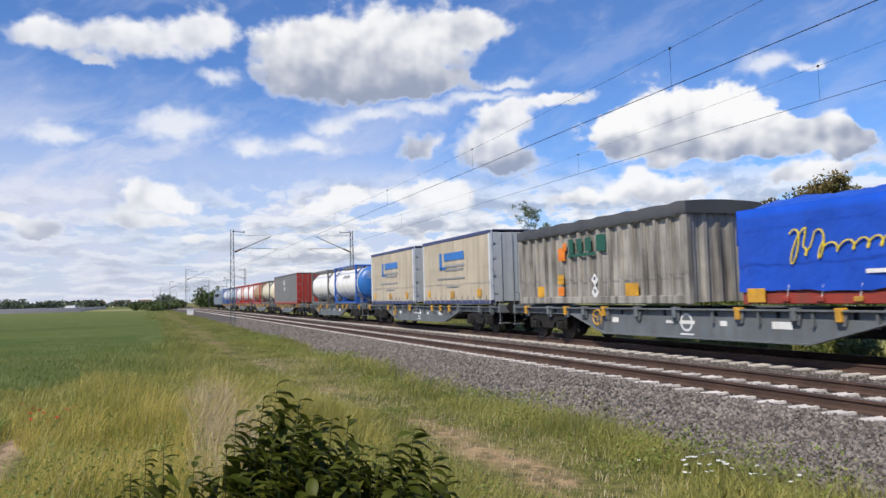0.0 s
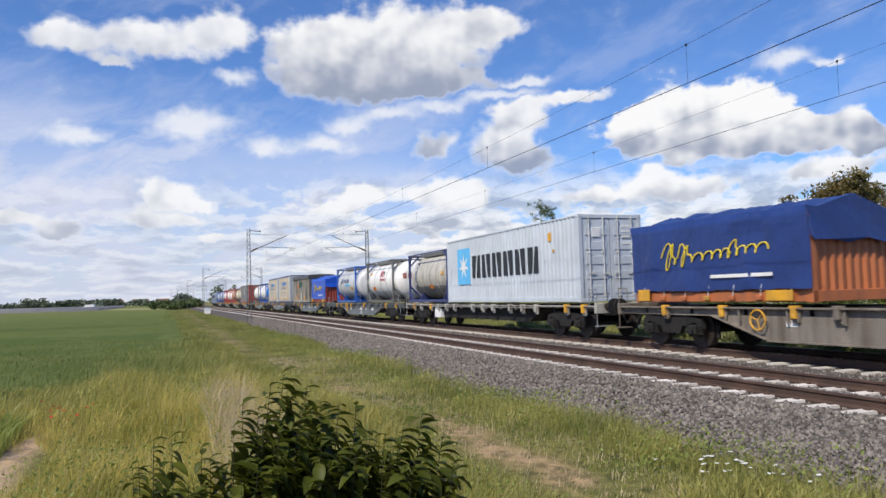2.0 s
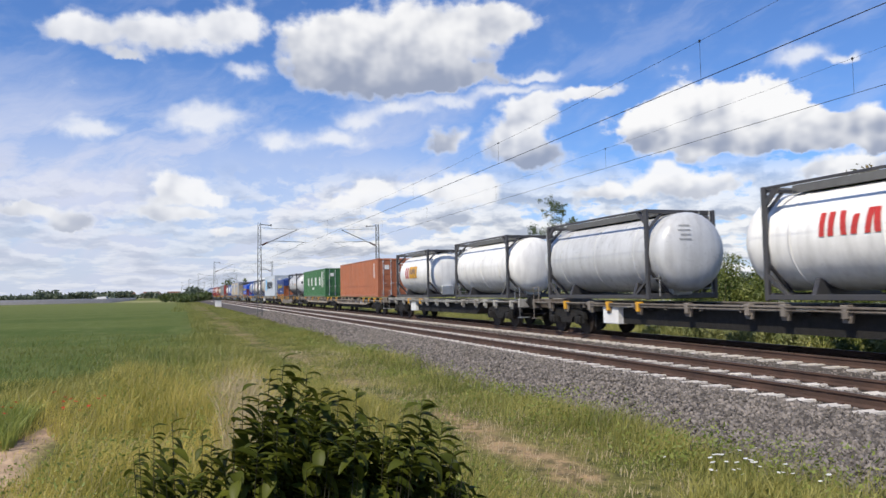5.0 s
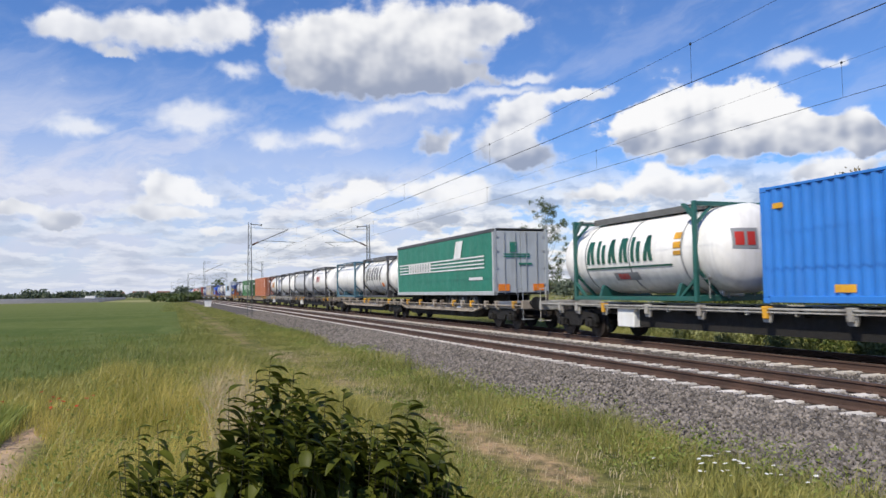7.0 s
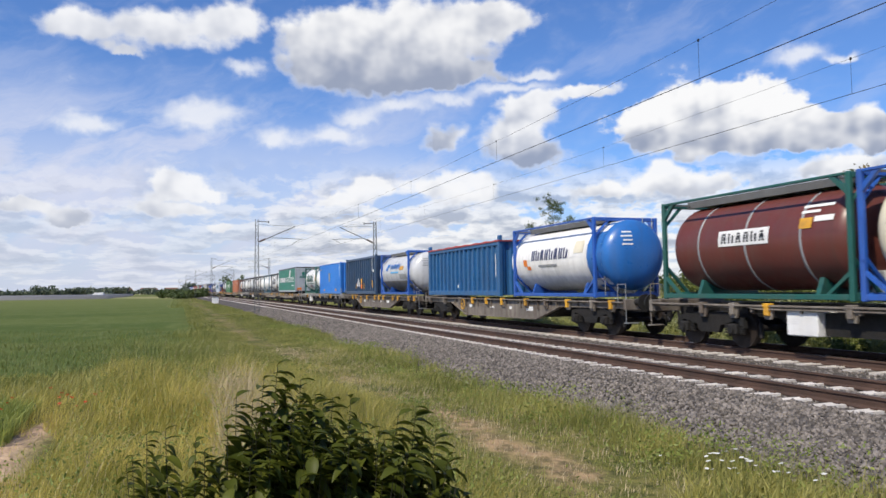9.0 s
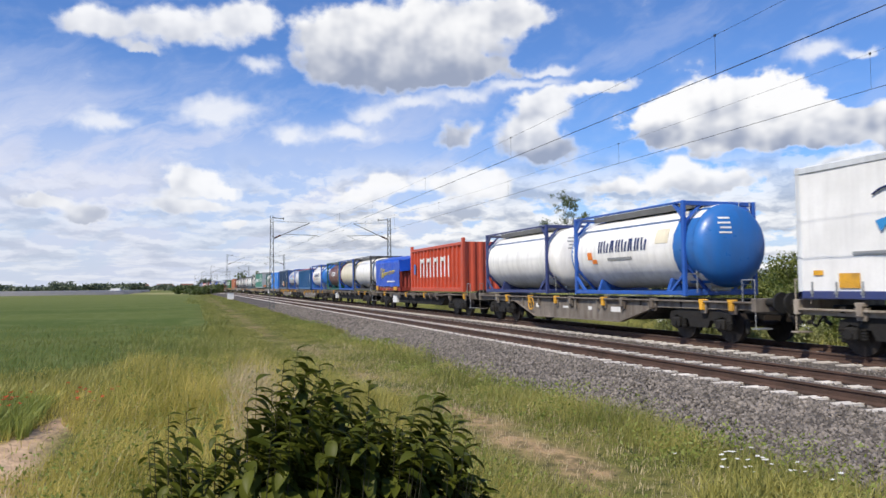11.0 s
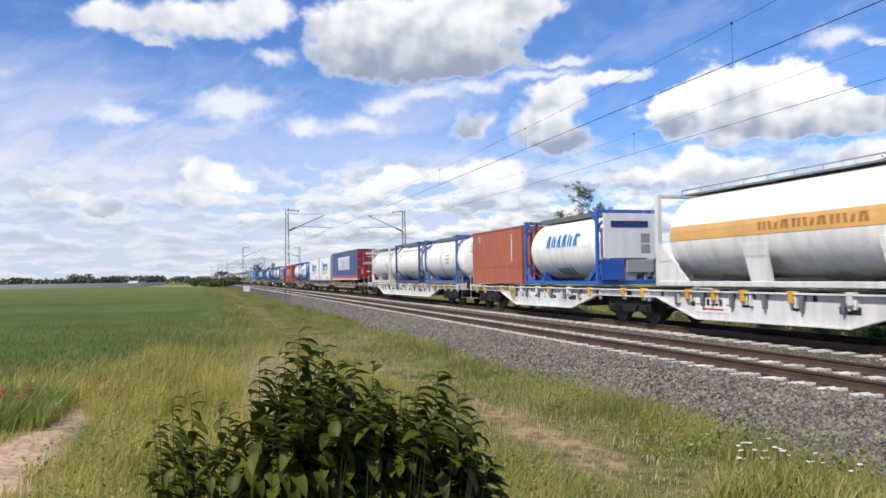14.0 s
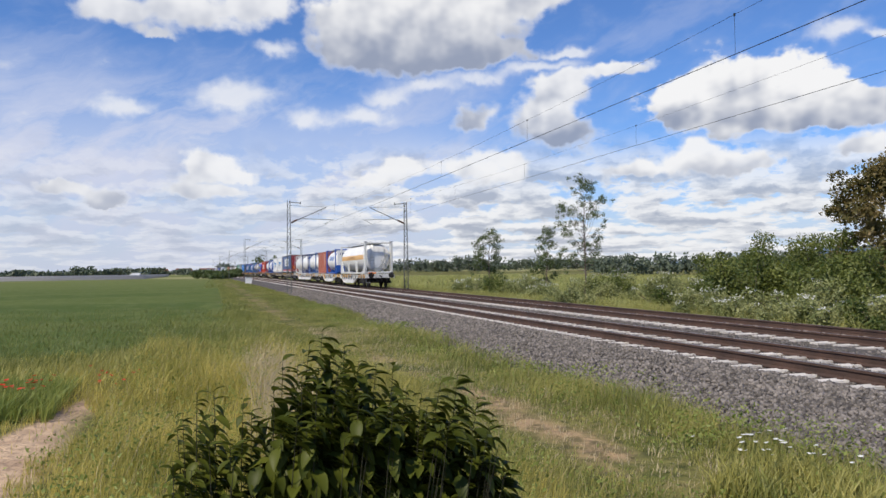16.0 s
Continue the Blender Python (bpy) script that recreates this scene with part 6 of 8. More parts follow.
ribbed_box("bulk_container", "red ribbed bulk container with tall white letter blocks", -262.6, 9.15, 2.5, BULK_RED, None, 0, 0.62, 0.2, extras=[
    ("lettering", M_WHITE, [(2.5 - 0.62 * i, 1.35, 0.17, 1.1) for i in range(9)] + [(2.3 - 1.24 * i, 1.75, 0.5, 0.2) for i in range(4)]), ("blue_mark", INK_BLUE, [(3.7, 1.3, 0.3, 0.6)])])
tank_container("plain white tank container in a navy frame", -274.8, V_WHITE, FR_NAVY, body=7.4, bands=0)
fruit_tank(-283.0)
LOGO_BLUE = paint("mid_blue_print", (0.03, 0.24, 0.55), amount=0.05)
CURT_WHITE = paint("white_curtain", (0.80, 0.80, 0.79), 0.5, amount=0.12)


def text_part(body, size, y, z, x, m, parent):
    cu = bpy.data.curves.new("text", "FONT")
    cu.body, cu.size, cu.extrude = body, size, 0.003
    tmp = bpy.data.objects.new("text", cu)
    scene.collection.objects.link(tmp)
    me = bpy.data.meshes.new_from_object(tmp.evaluated_get(bpy.context.evaluated_depsgraph_get()))
    bpy.data.objects.remove(tmp)
    me.transform(Matrix(((0, 0, -1, x), (-1, 0, 0, y), (0, 1, 0, z), (0, 0, 0, 1))))
    me.materials.clear()
    me.materials.append(m)
    ob = new("lettering", me)
    ob.parent = parent
    return ob


for f0 in (-293.05, -301.75):
    t = curtain_body("curtain_swap_body", "white curtain-sided swap body with blue three-armed logo", f0, 7.7, DECK, 2.84, CURT_WHITE, POST_WHITE, paint("pale_door", (0.5, 0.53, 0.56)), roof=POST_WHITE, base=FR_NAVY, rows=[
        ("logo_block", LOGO_BLUE, [(0.75 - 0.36 * i - 0.15 * j, 1.78, 0.12, 0.42, -0.10) for i in range(8) for j in range(2)]),
        ("small_lettering", INK_GREY, [(2.4, 0.92, 2.4, 0.07, 0), (-0.4, 0.92, 1.3, 0.07, 0), (0.6, 0.68, 1.6, 0.05, 0)]),
        ("marker_plate", M_YELLOW, [(2.75, 0.38, 0.5, 0.3, 0), (-1.5, 0.38, 0.7, 0.32, 0), (3.4, 0.55, 0.25, 0.1, 0)])])
    text_part("Transport & Logistics", 0.34, 0.75, 1.26, -1.293, INK_NAVY, t)
    s = Shape()
    for k in range(3):
        a = math.pi / 2 + k * 2 * math.pi / 3
        p = [(1.45 + r * math.cos(a + o), 1.62 + r * math.sin(a + o)) for r, o in ((0.0, 0), (0.42, -0.3), (0.42, 0.3))]
        s.add([(-1.295, *q) for q in p], [(0, 1, 2)])
    part("logo_arms", s, LOGO_BLUE, t)
    s = Shape()
    for k in range(14):
        a0, a1 = math.radians(50 + 14 * k), math.radians(50 + 14 * (k + 1))
        s.tube((-1.295, 1.5 + 0.62 * math.cos(a0), 1.62 + 0.55 * math.sin(a0)), (-1.295, 1.5 + 0.62 * math.cos(a1), 1.62 + 0.55 * math.sin(a1)), 0.022, n=5)
    s.box(-1.30, -1.285, -2.0, 1.5, 1.045, 1.085)
    part("logo_arc", s, INK_NAVY, t)
CURT_BLUE = paint("blue_curtain", (0.022, 0.075, 0.225), 0.45, amount=0.1)
CURT_RED = paint("red_band", (0.50, 0.05, 0.03), 0.45, amount=0.1)
DOOR_RED = paint("dark_red_door", (0.27, 0.022, 0.030), 0.4, amount=0.1)
t = curtain_body("semi_trailer", "blue curtain-sided semi-trailer with red doors and white letter blocks", -311.1, 13.65, DECK + 0.17, 2.76, CURT_BLUE, DOOR_RED, DOOR_RED, roof=FR_DARK, base=POST_WHITE, trailer=True, straps=True, band=CURT_RED,
                 end_rows=[("door_lettering", M_WHITE, [(-0.42 + 0.25 * i, 2.35, 0.19, 0.2) for i in range(6)] + [(-0.2, 2.05, 0.5, 0.05), (0.5, 2.05, 0.5, 0.05), (-0.3, 1.55, 0.8, 0.06), (-0.3, 1.42, 0.8, 0.06), (0.55, 1.45, 0.5, 0.2), (-0.3, 0.75, 0.3, 0.12)]),
                           ("marker_plate", M_ORANGE, [(-0.85, 0.75, 0.16, 0.5)])])
s = strokes(Shape(), -1.29, 3.1, 1.52, 1.1, (3, 2, 1, 2, 2, 3), 0.94, 0.10, -0.12)
bars(s, -1.29, 3.1, 2.14, [6.3], 0.16)
part("lettering", s, M_WHITE, t, "large joined white letter blocks")
tank_container("light grey tank container with small yellow marks in a white frame", -330.5, paint("pale_grey_vessel", (0.72, 0.73, 0.73), 0.33, amount=0.2), FR_WHITE, body=7.4, bands=0, decals=[("yellow_marks", M_YELLOW, [(2.0, 2.3, 1.45, 1.8, 0.1), (-2.0, -1.7, 1.0, 1.35, 0.1)]), ("valve_panel", M_BARS, [(-0.7, 0.6, 0.42, 0.74, 0)])])
tank_container("white tank container with pale blue mark in a navy frame", -338.4, V_WHITE, FR_NAVY, body=6.2, bands=0, decals=[("pale_mark", INK_SKY, [(1.95, 2.35, 1.75, 1.9, 0)])])
tank_container("plain white tank container in a blue frame", -345.8, V_WHITE, paint("dusty_blue_frame", (0.06, 0.13, 0.33)), rails=False, body=7.4, bands=1, band_mat=INK_GREY, decals=[("marking", INK_GREY, [(-1.6, -1.0, 1.5, 1.56, 0), (-1.6, -0.9, 1.3, 1.36, 0), (-1.5, -1.0, 1.1, 1.16, 0)])])
c = iso_container("shipping_container", "red-brown corrugated steel twenty-foot container", -354.5, 6.058, 2.5, paint("red_brown_container", (0.36, 0.105, 0.06), amount=0.2), closed_end=True)
part("logo_mark", bars(Shape(), -1.214, 2.2, 2.12, [0.32], 0.32), INK_GREY, c)
part("marking", bars(Shape(), -1.214, -1.9, 1.6, [0.07], 1.2), M_WHITE, c)
c = tank_container("white tank container with blue letter blocks in a bright blue frame", -360.85, V_WHITE, FR_BLUE, rails=False, body=5.9, bands=0, decals=[("lettering", INK_BLUE, letters(1.05, 1.42, 6, 0.34, 0.46, 0.1, -0.1)), ("blue_wave", INK_BLUE, [(-1.6, -1.2, 1.75, 1.85, -0.1)]), ("placard", INK_GREY, [(0.3, 0.55, 0.38, 0.62, 0), (0.0, 0.2, 0.36, 0.64, 0), (-0.32, -0.1, 0.36, 0.64, 0), (-0.66, -0.44, 0.36, 0.64, 0)])])
part("end_board", Shape().box(-0.98, 1.1, -3.10, -3.04, 0.92, 2.46, 0.01), M_WHITE, c, "white board with unreadable marks")
part("end_board_lettering", Shape().box(-0.7, 0.75, -3.112, -3.10, 1.98, 2.2), INK_NAVY, c, "dark letter bar")
for bz in (1.62, 1.25):
    part("hazard_diamond", Shape().box(0.46, 0.80, -3.112, -3.10, bz - 0.15, bz + 0.15), INK_GREY, c)
part("end_plate", Shape().box(-1.1, -0.2, -3.09, -3.05, 0.18, 0.88, 0.01), FR_BLUE, c, "blue end plate")
part("valve_cabinet", Shape().box(-0.1, 0.95, -3.11, -3.03, 0.42, 0.86, 0.02), INK_GREY, c, "grey valve cabinet")


def silo_container(front, L=12.2, H=2.72):
    t = thing("silo_container", "white bulk silo container with an orange stripe and hopper cones", "silo container", "train loads")
    m = FR_WHITE
    for sx in (-1, 1):
        for sy in (-1, 1):
            part("corner_post", Shape().box(sx * 1.22, sx * 1.06, sy * L / 2, sy * (L / 2 - 0.16), 0, H, 0.02), m, t)
        part("bottom_rail", Shape().box(sx * 1.22, sx * 1.08, -L / 2, L / 2, 0.02, 0.16, 0.015), m, t)
        for sy in (-1, 1):
            part("end_gusset", Shape().prism([(sy * (L / 2 - 0.1), 0.15), (sy * (L / 2 - 1.5), 0.15), (sy * (L / 2 - 0.1), 1.3)], sx * 1.10, sx * 1.16), m, t)
    for sy in (-1, 1):
        part("end_header", Shape().box(-1.1, 1.1, sy * L / 2, sy * (L / 2 - 0.14), H - 0.12, H, 0.02), m, t)
        part("end_sill", Shape().box(-1.1, 1.1, sy * L / 2, sy * (L / 2 - 0.14), 0.02, 0.2, 0.02), m, t)
    r, cz = 1.2, 1.42
    hl = L / 2 - 0.45
    part("vessel", Shape().lathe([(-hl + 0.3, r), (hl - 0.3, r)], 0, cz, 44), V_WHITE, t)
    for sy in (-1, 1):
        part("end_cap", Shape().lathe([(sy * (hl - 0.3 + 0.3 * math.sin(a)), r * math.cos(a) ** 0.6 if a < 1.55 else 0.0) for a in [i * math.pi / 16 for i in range(9)]], 0, cz, 44), V_WHITE, t)
    for y in (-3.9, 0.0, 3.9):
        s = Shape()
        v = []
        for z, rr in ((1.0, 1.12), (0.5, 0.75), (0.12, 0.22)):
            v += [(rr * math.cos(2 * math.pi * i / 28), y + 1.5 * rr * math.sin(2 * math.pi * i / 28), z) for i in range(28)]
        s.add(v, [(k * 28 + i, k * 28 + (i + 1) % 28, (k + 1) * 28 + (i + 1) % 28, (k + 1) * 28 + i) for k in range(2) for i in range(28)] + [tuple(range(56, 84))], 0, True)
        part("hopper_cone", s, V_STEEL, t)
    for y in (-1.95, 1.95):
        part("saddle_plate", Shape().prism([(y - 0.55, 0.12), (y + 0.15, 0.12), (y + 0.45, 1.05), (y - 0.35, 1.05)], -1.19, -1.12), m, t)
        part("saddle_plate", Shape().prism([(y - 0.55, 0.12), (y + 0.15, 0.12), (y + 0.45, 1.05), (y - 0.35, 1.05)], 1.12, 1.19), m, t)
    s = Shape().decal(-hl + 0.3, hl - 0.3, 1.28, 1.68, r + 0.008, cz, 0, 5)
    part("stripe", s, paint("orange_stripe", (0.70, 0.40, 0.13), amount=0.1), t, "orange lengthwise stripe")
    s = Shape()
    for y0, y1, z0, z1, ln in letters(1.8, 1.38, 9, 0.28, 0.2, 0.08):
        s.decal(y0, y1, z0, z1, r + 0.014, cz, 0, 4, ln)
    part("lettering", s, paint("brown_lettering", (0.40, 0.17, 0.04)), t)
    s = Shape().box(-0.5, 0.5, -hl, hl, H - 0.09, H - 0.05)
    for sx in (-0.55, 0.55):
        s.tube((sx, -hl, H + 0.06), (sx, hl, H + 0.06), 0.018, n=5)
    for i in range(14):
        y = -hl + 2 * hl * i / 13
        s.tube((-0.55, y, H - 0.08), (-0.55, y, H + 0.06), 0.014, n=5)
    part("catwalk", s, M_GALV, t, "galvanised catwalk with a low rail")
    s = Shape()
    for k in range(8):
        s.tube((-0.75, -L / 2 + 0.1, 0.35 + 0.27 * k), (-0.4, -L / 2 + 0.1, 0.35 + 0.27 * k), 0.014, n=5)
    for x in (-0.75, -0.4):
        s.tube((x, -L / 2 + 0.1, 0.2), (x, -L / 2 + 0.1, H), 0.018, n=5)
    part("ladder", s, M_GALV, t)
    s = Shape()
    s.path([(0.5, -L / 2 + 0.12, 2.1), (0.55, -L / 2 + 0.1, 1.4), (0.35, -L / 2 + 0.1, 0.9), (0.0, -L / 2 + 0.2, 0.5)], 0.045, 8)
    s.path([(0.75, -L / 2 + 0.12, 1.7), (0.7, -L / 2 + 0.1, 1.0), (0.3, -L / 2 + 0.12, 0.4), (-0.2, -L / 2 + 0.15, 0.35)], 0.032, 8)
    s.path([(0.2, -L / 2 + 0.12, 1.2), (0.6, -L / 2 + 0.1, 0.8), (0.8, -L / 2 + 0.1, 0.3)], 0.03, 8)
    s.path([(0.9, -L / 2 + 0.12, 1.9), (0.62, -L / 2 + 0.1, 1.5), (0.65, -L / 2 + 0.1, 0.5), (0.4, -L / 2 + 0.1, 0.25)], 0.028, 8)
    s.box(-0.3, 0.3, -L / 2 + 0.05, -L / 2 + 0.25, 0.25, 0.55, 0.03)
    part("outlet_pipework", s, M_GALV, t, "tangle of discharge pipes and valves")
    for sx in (-1, 1):
        part("end_plate", Shape().prism([(-L / 2 + 0.01, 0.0), (-L / 2 + 0.42, 0.0), (-L / 2 + 0.30, H * 0.5), (-L / 2 + 0.42, H), (-L / 2 + 0.01, H)], sx * 1.17, sx * 1.225), m, t)
        part("post_cap", Shape().box(sx * 1.0, sx * 1.24, -L / 2 - 0.02, -L / 2 + 0.3, H, H + 0.08, 0.02), M_GALV, t)
    part("tail_plate", Shape().box(-0.95, -0.25, -L / 2 - 0.02, -L / 2 + 0.0, 0.02, 0.14), M_ORANGE, t)
    part("side_shell", Shape().box(1.10, 1.15, -L / 2 + 0.1, -L / 2 + 0.7, 0.2, H - 0.1), m, t)
    return rides(t, front - L / 2, DECK)


silo_container(-370.35)

# ---- grass, herbs and trees ----
G_TALL = leaf_mat("tall_grass", (0.215, 0.225, 0.026), (0.74, 0.60, 0.18), 0.5)
G_LINE = leaf_mat("trackside_grass", (0.125, 0.155, 0.026), (0.36, 0.35, 0.10), 0.45)
G_GREEN = leaf_mat("green_grass", (0.12, 0.155, 0.024), (0.50, 0.45, 0.14), 0.45)
G_MEADOW = leaf_mat("meadow_blades", (0.21, 0.25, 0.05), (0.56, 0.53, 0.20), 0.45)
G_STRAW = leaf_mat("dry_straw", (0.42, 0.33, 0.18), (0.60, 0.50, 0.33), 0.3)
G_CROP = leaf_mat("young_crop", (0.125, 0.155, 0.032), (0.215, 0.232, 0.062), 0.45)
L_TREE = leaf_mat("tree_leaves", (0.045, 0.078, 0.020), (0.125, 0.155, 0.045), 0.3)
L_HEDGE = leaf_mat("hedge_leaves", (0.040, 0.075, 0.014), (0.235, 0.255, 0.055), 0.35)
L_BRAMBLE = leaf_mat("bramble_leaves", (0.12, 0.155, 0.042), (0.42, 0.42, 0.18), 0.35)
L_COPPER = leaf_mat("brownish_leaves", (0.070, 0.085, 0.022), (0.215, 0.150, 0.050), 0.3)
# distance haze is mixed into this leaf colour, paler and bluer than near leaves
L_FAR = leaf_mat("hazy_far_leaves", (0.075, 0.105, 0.075), (0.135, 0.160, 0.10), 0.2)
M_PETAL = leaf_mat("white_petals", (0.70, 0.70, 0.66), (0.82, 0.82, 0.78), 0.3)
L_BUSH = leaf_mat("glossy_bush_leaves", (0.020, 0.035, 0.005), (0.140, 0.155, 0.020), 0.36, 0.5)
L_BUSH.node_tree.nodes["Principled BSDF"].inputs["Specular IOR Level"].default_value = 0.22


def blades(n, xr, yr, height, width, seed, power=1.0, keep=None, wind=0.2):
    """n grass blades of three triangles; height is a function of x and y."""
    rng = np.random.default_rng(seed)
    x = rng.uniform(*xr, n)
    y = yr[0] + (yr[1] - yr[0]) * rng.uniform(0, 1, n) ** power
    # gather into tufts
    tx, ty = rng.uniform(-0.5, 0.5, (2, 997))
    cell = ((np.floor(x / 0.22) * 131 + np.floor(y / 0.22) * 733) % 997).astype(int)
    x, y = x + 0.16 * tx[cell], y + 0.16 * ty[cell]
    if keep is not None:
        k = keep(x, y, rng)
        x, y = x[k], y[k]
        cell = cell[k]
    n = len(x)
    h = height(x, y) * rng.uniform(0.45, 1.15, n) * (0.75 + 0.5 * (tx[cell] + 0.5))
    a = rng.uniform(0, 2 * np.pi, n)
    w = width * rng.uniform(0.6, 1.3, n)
    lean = rng.normal(0, 0.33, (n, 2)) + np.array([wind, 0.05])
    z = ground_height(x, y) - 0.02
    b = np.stack([x, y, z], -1)
    side = np.stack([np.cos(a), np.sin(a), np.zeros(n)], -1) * (w / 2)[:, None]
    mid = b + np.stack([lean[:, 0] * h * 0.28, lean[:, 1] * h * 0.28, h * 0.55], -1)
    tip = b + np.stack([lean[:, 0] * h, lean[:, 1] * h, h * 0.96], -1)
    v = np.stack([b - side, b + side, mid - side * 0.7, mid + side * 0.7, tip], 1)
    f = np.array([(0, 1, 3), (0, 3, 2), (2, 3, 4)])[None] + (np.arange(n) * 5)[:, None, None]
    return v.reshape(-1, 3), f.reshape(-1, 3)


def grass(name, label, m, *a, **k):
    v, f = blades(*a, **k)
    return tagged(new(name, np_mesh(name, v, f, m)), label, "grass", kind="stuff")


def strip_x(y):
    """The worn strip's line through the verge."""
    return np.maximum(4.55 - 0.048 * y, 2.85)


def verge_height(x, y):
    x = x + CURVE * np.clip(y - 15, 0, None) ** 2 / 2
    x = x + (4.0 - strip_x(y)) * np.clip((6.0 - x) / 2.0, 0, 1)
    h = np.interp(x, [-4, -1.8, -1.2, 1.6, 2.6, 3.3, 4.0, 4.7, 5.4, 6.1, 6.8], [0.22, 0.25, 0.56, 0.60, 0.40, 0.17, 0.09, 0.16, 0.32, 0.36, 0.20])
    h = h * np.interp(y, [17, 27], [1.0, 0.6])
    return h * (0.8 + 0.35 * np.sin(x * 1.7 + y * 0.8) * np.sin(y * 0.37 - x))


def off_sand(x, y, rng):
    sand = (x < -1.75 + 0.25 * np.sin(y * 1.3)) & (y < 13.5 + 4 * np.minimum(x + 2.0, 0) + 0.4 * np.sin(x * 3))
    crop = (x < 0.5 + 0.3 * np.sin(y) + 0.8 * rng.normal(size=len(x))) & (y > 23.2 + 0.9 * x + 1.2 * rng.normal(size=len(x)))
    bare = (np.abs(x - strip_x(y) + 0.2 * np.sin(y * 0.9)) < 0.42) & (np.sin(y * 0.8 + 1.0) + 0.4 * np.sin(y * 2.3) > np.where(y < 12, -0.3, 0.15))
    toe = x + CURVE * np.clip(y - 15, 0, None) ** 2 / 2 > 6.1 + 0.5 * rng.uniform(0, 1, len(x)) ** 2
    return ~(sand & (rng.uniform(size=len(x)) < 0.985)) & ~(crop & (rng.uniform(size=len(x)) < 0.9)) & ~(bare & (rng.uniform(size=len(x)) < 0.90)) & ~toe


grass("verge_grass", "tall uneven yellow-green verge grass in the wind", G_TALL, 42000, (-5, 3.0), (3.0, 13), verge_height, 0.0075, 11, 1.1, off_sand)
grass("verge_grass", "short green and dry verge grass", G_GREEN, 46000, (1.6, 6.8), (3.0, 13), verge_height, 0.007, 12, 1.1, off_sand)
grass("verge_grass", "tall uneven yellow-green verge grass in the wind", G_TALL, 30000, (-6, 4.0), (12, 21), verge_height, 0.011, 13, 1.0, off_sand)
grass("verge_grass", "shorter olive-green verge grass beside the crop", G_LINE, 36000, (-3, 4.5), (18, 36), verge_height, 0.013, 28, 1.0, off_sand)
grass("verge_grass", "green verge grass beside the ballast", G_GREEN, 42000, (1.5, 7.0), (12, 40), verge_height, 0.012, 14, 1.2, off_sand)
grass("verge_grass", "rough grass along the line", G_LINE, 40000, (0.5, 7.0), (32, 100), verge_height, 0.026, 15, 1.2, off_sand)
grass("verge_grass", "rough grass along the line", G_LINE, 14000, (-1.5, 6.8), (95, 220), verge_height, 0.06, 16, 1.2, off_sand)
grass("straw_tuft", "pale dry straw among the verge grass", G_STRAW, 2400, (0.45, 1.25), (8.0, 15), lambda x, y: 0.74 + 0 * x, 0.008, 17, 1.0)
grass("dry_grass", "dry stalks along the worn strip", G_STRAW, 7000, (3.0, 5.2), (3.5, 26), lambda x, y: 0.13 + 0 * x, 0.007, 18, 1.2)
grass("dry_grass", "dry seed heads over the tall grass", G_STRAW, 4200, (-3, 6.2), (4, 30), lambda x, y: verge_height(x, y) * 1.25, 0.005, 19, 1.2, off_sand)
grass("crop_rows", "dense young green cereal crop", G_CROP, 70000, (-26, 1.2), (18.5, 62), lambda x, y: 0.17 + 0 * x, 0.018, 20, 1.5, lambda x, y, r: (x < 0.6 + 0.9 * r.normal(size=len(x))) & (y > 22.9 + 0.9 * x + 0.8 * r.normal(size=len(x))) & (r.uniform(size=len(x)) < np.interp(y, [20, 30, 48], [1, 0.7, 0.0])))
grass("herb_strip", "green herbs along the field edge", G_GREEN, 9000, (-6, 0.6), (15.0, 21), lambda x, y: 0.34 + 0 * x, 0.02, 24, 1.0, lambda x, y, r: np.abs(y - 20.4 - 0.9 * x) < 2.2)
meadow_h = lambda x, y: 0.42 + 0.18 * np.sin(x * 0.9 + y * 0.3)
grass("meadow_grass", "rough meadow grass beyond the tracks", G_MEADOW, 60000, (16.3, 40), (8, 75), meadow_h, 0.022, 21, 1.2)
grass("meadow_grass", "green grass at the far ballast edge", G_GREEN, 30000, (16.2, 19.5), (5, 80), lambda x, y: 0.40 + 0 * x, 0.016, 22, 1.2)
grass("meadow_grass", "rough meadow grass beyond the tracks", G_MEADOW, 30000, (12, 80), (70, 190), meadow_h, 0.09, 23, 1.2, lambda x, y, r: x > 16.5 - CURVE * np.clip(y - 15, 0, None) ** 2 / 2)


def cards(centres, size, seed, flat=0.0):
    """Small folded leaves, two triangles each, at the given places."""
    rng = np.random.default_rng(seed)
    n = len(centres)
    a = rng.normal(size=(n, 3))
    a /= np.linalg.norm(a, axis=1)[:, None]
    b = np.cross(a, rng.normal(size=(n, 3)))
    b /= np.linalg.norm(b, axis=1)[:, None]
    s = size * rng.uniform(0.6, 1.4, n)[:, None]
    v = np.stack([centres - a * s, centres + b * s * 0.45, centres + a * s, centres - b * s * 0.45 + np.cross(a, b) * s * 0.25], 1)
    f = np.array([(0, 1, 2), (0, 2, 3)])[None] + (np.arange(n) * 4)[:, None, None]
    return v.reshape(-1, 3), f.reshape(-1, 3)


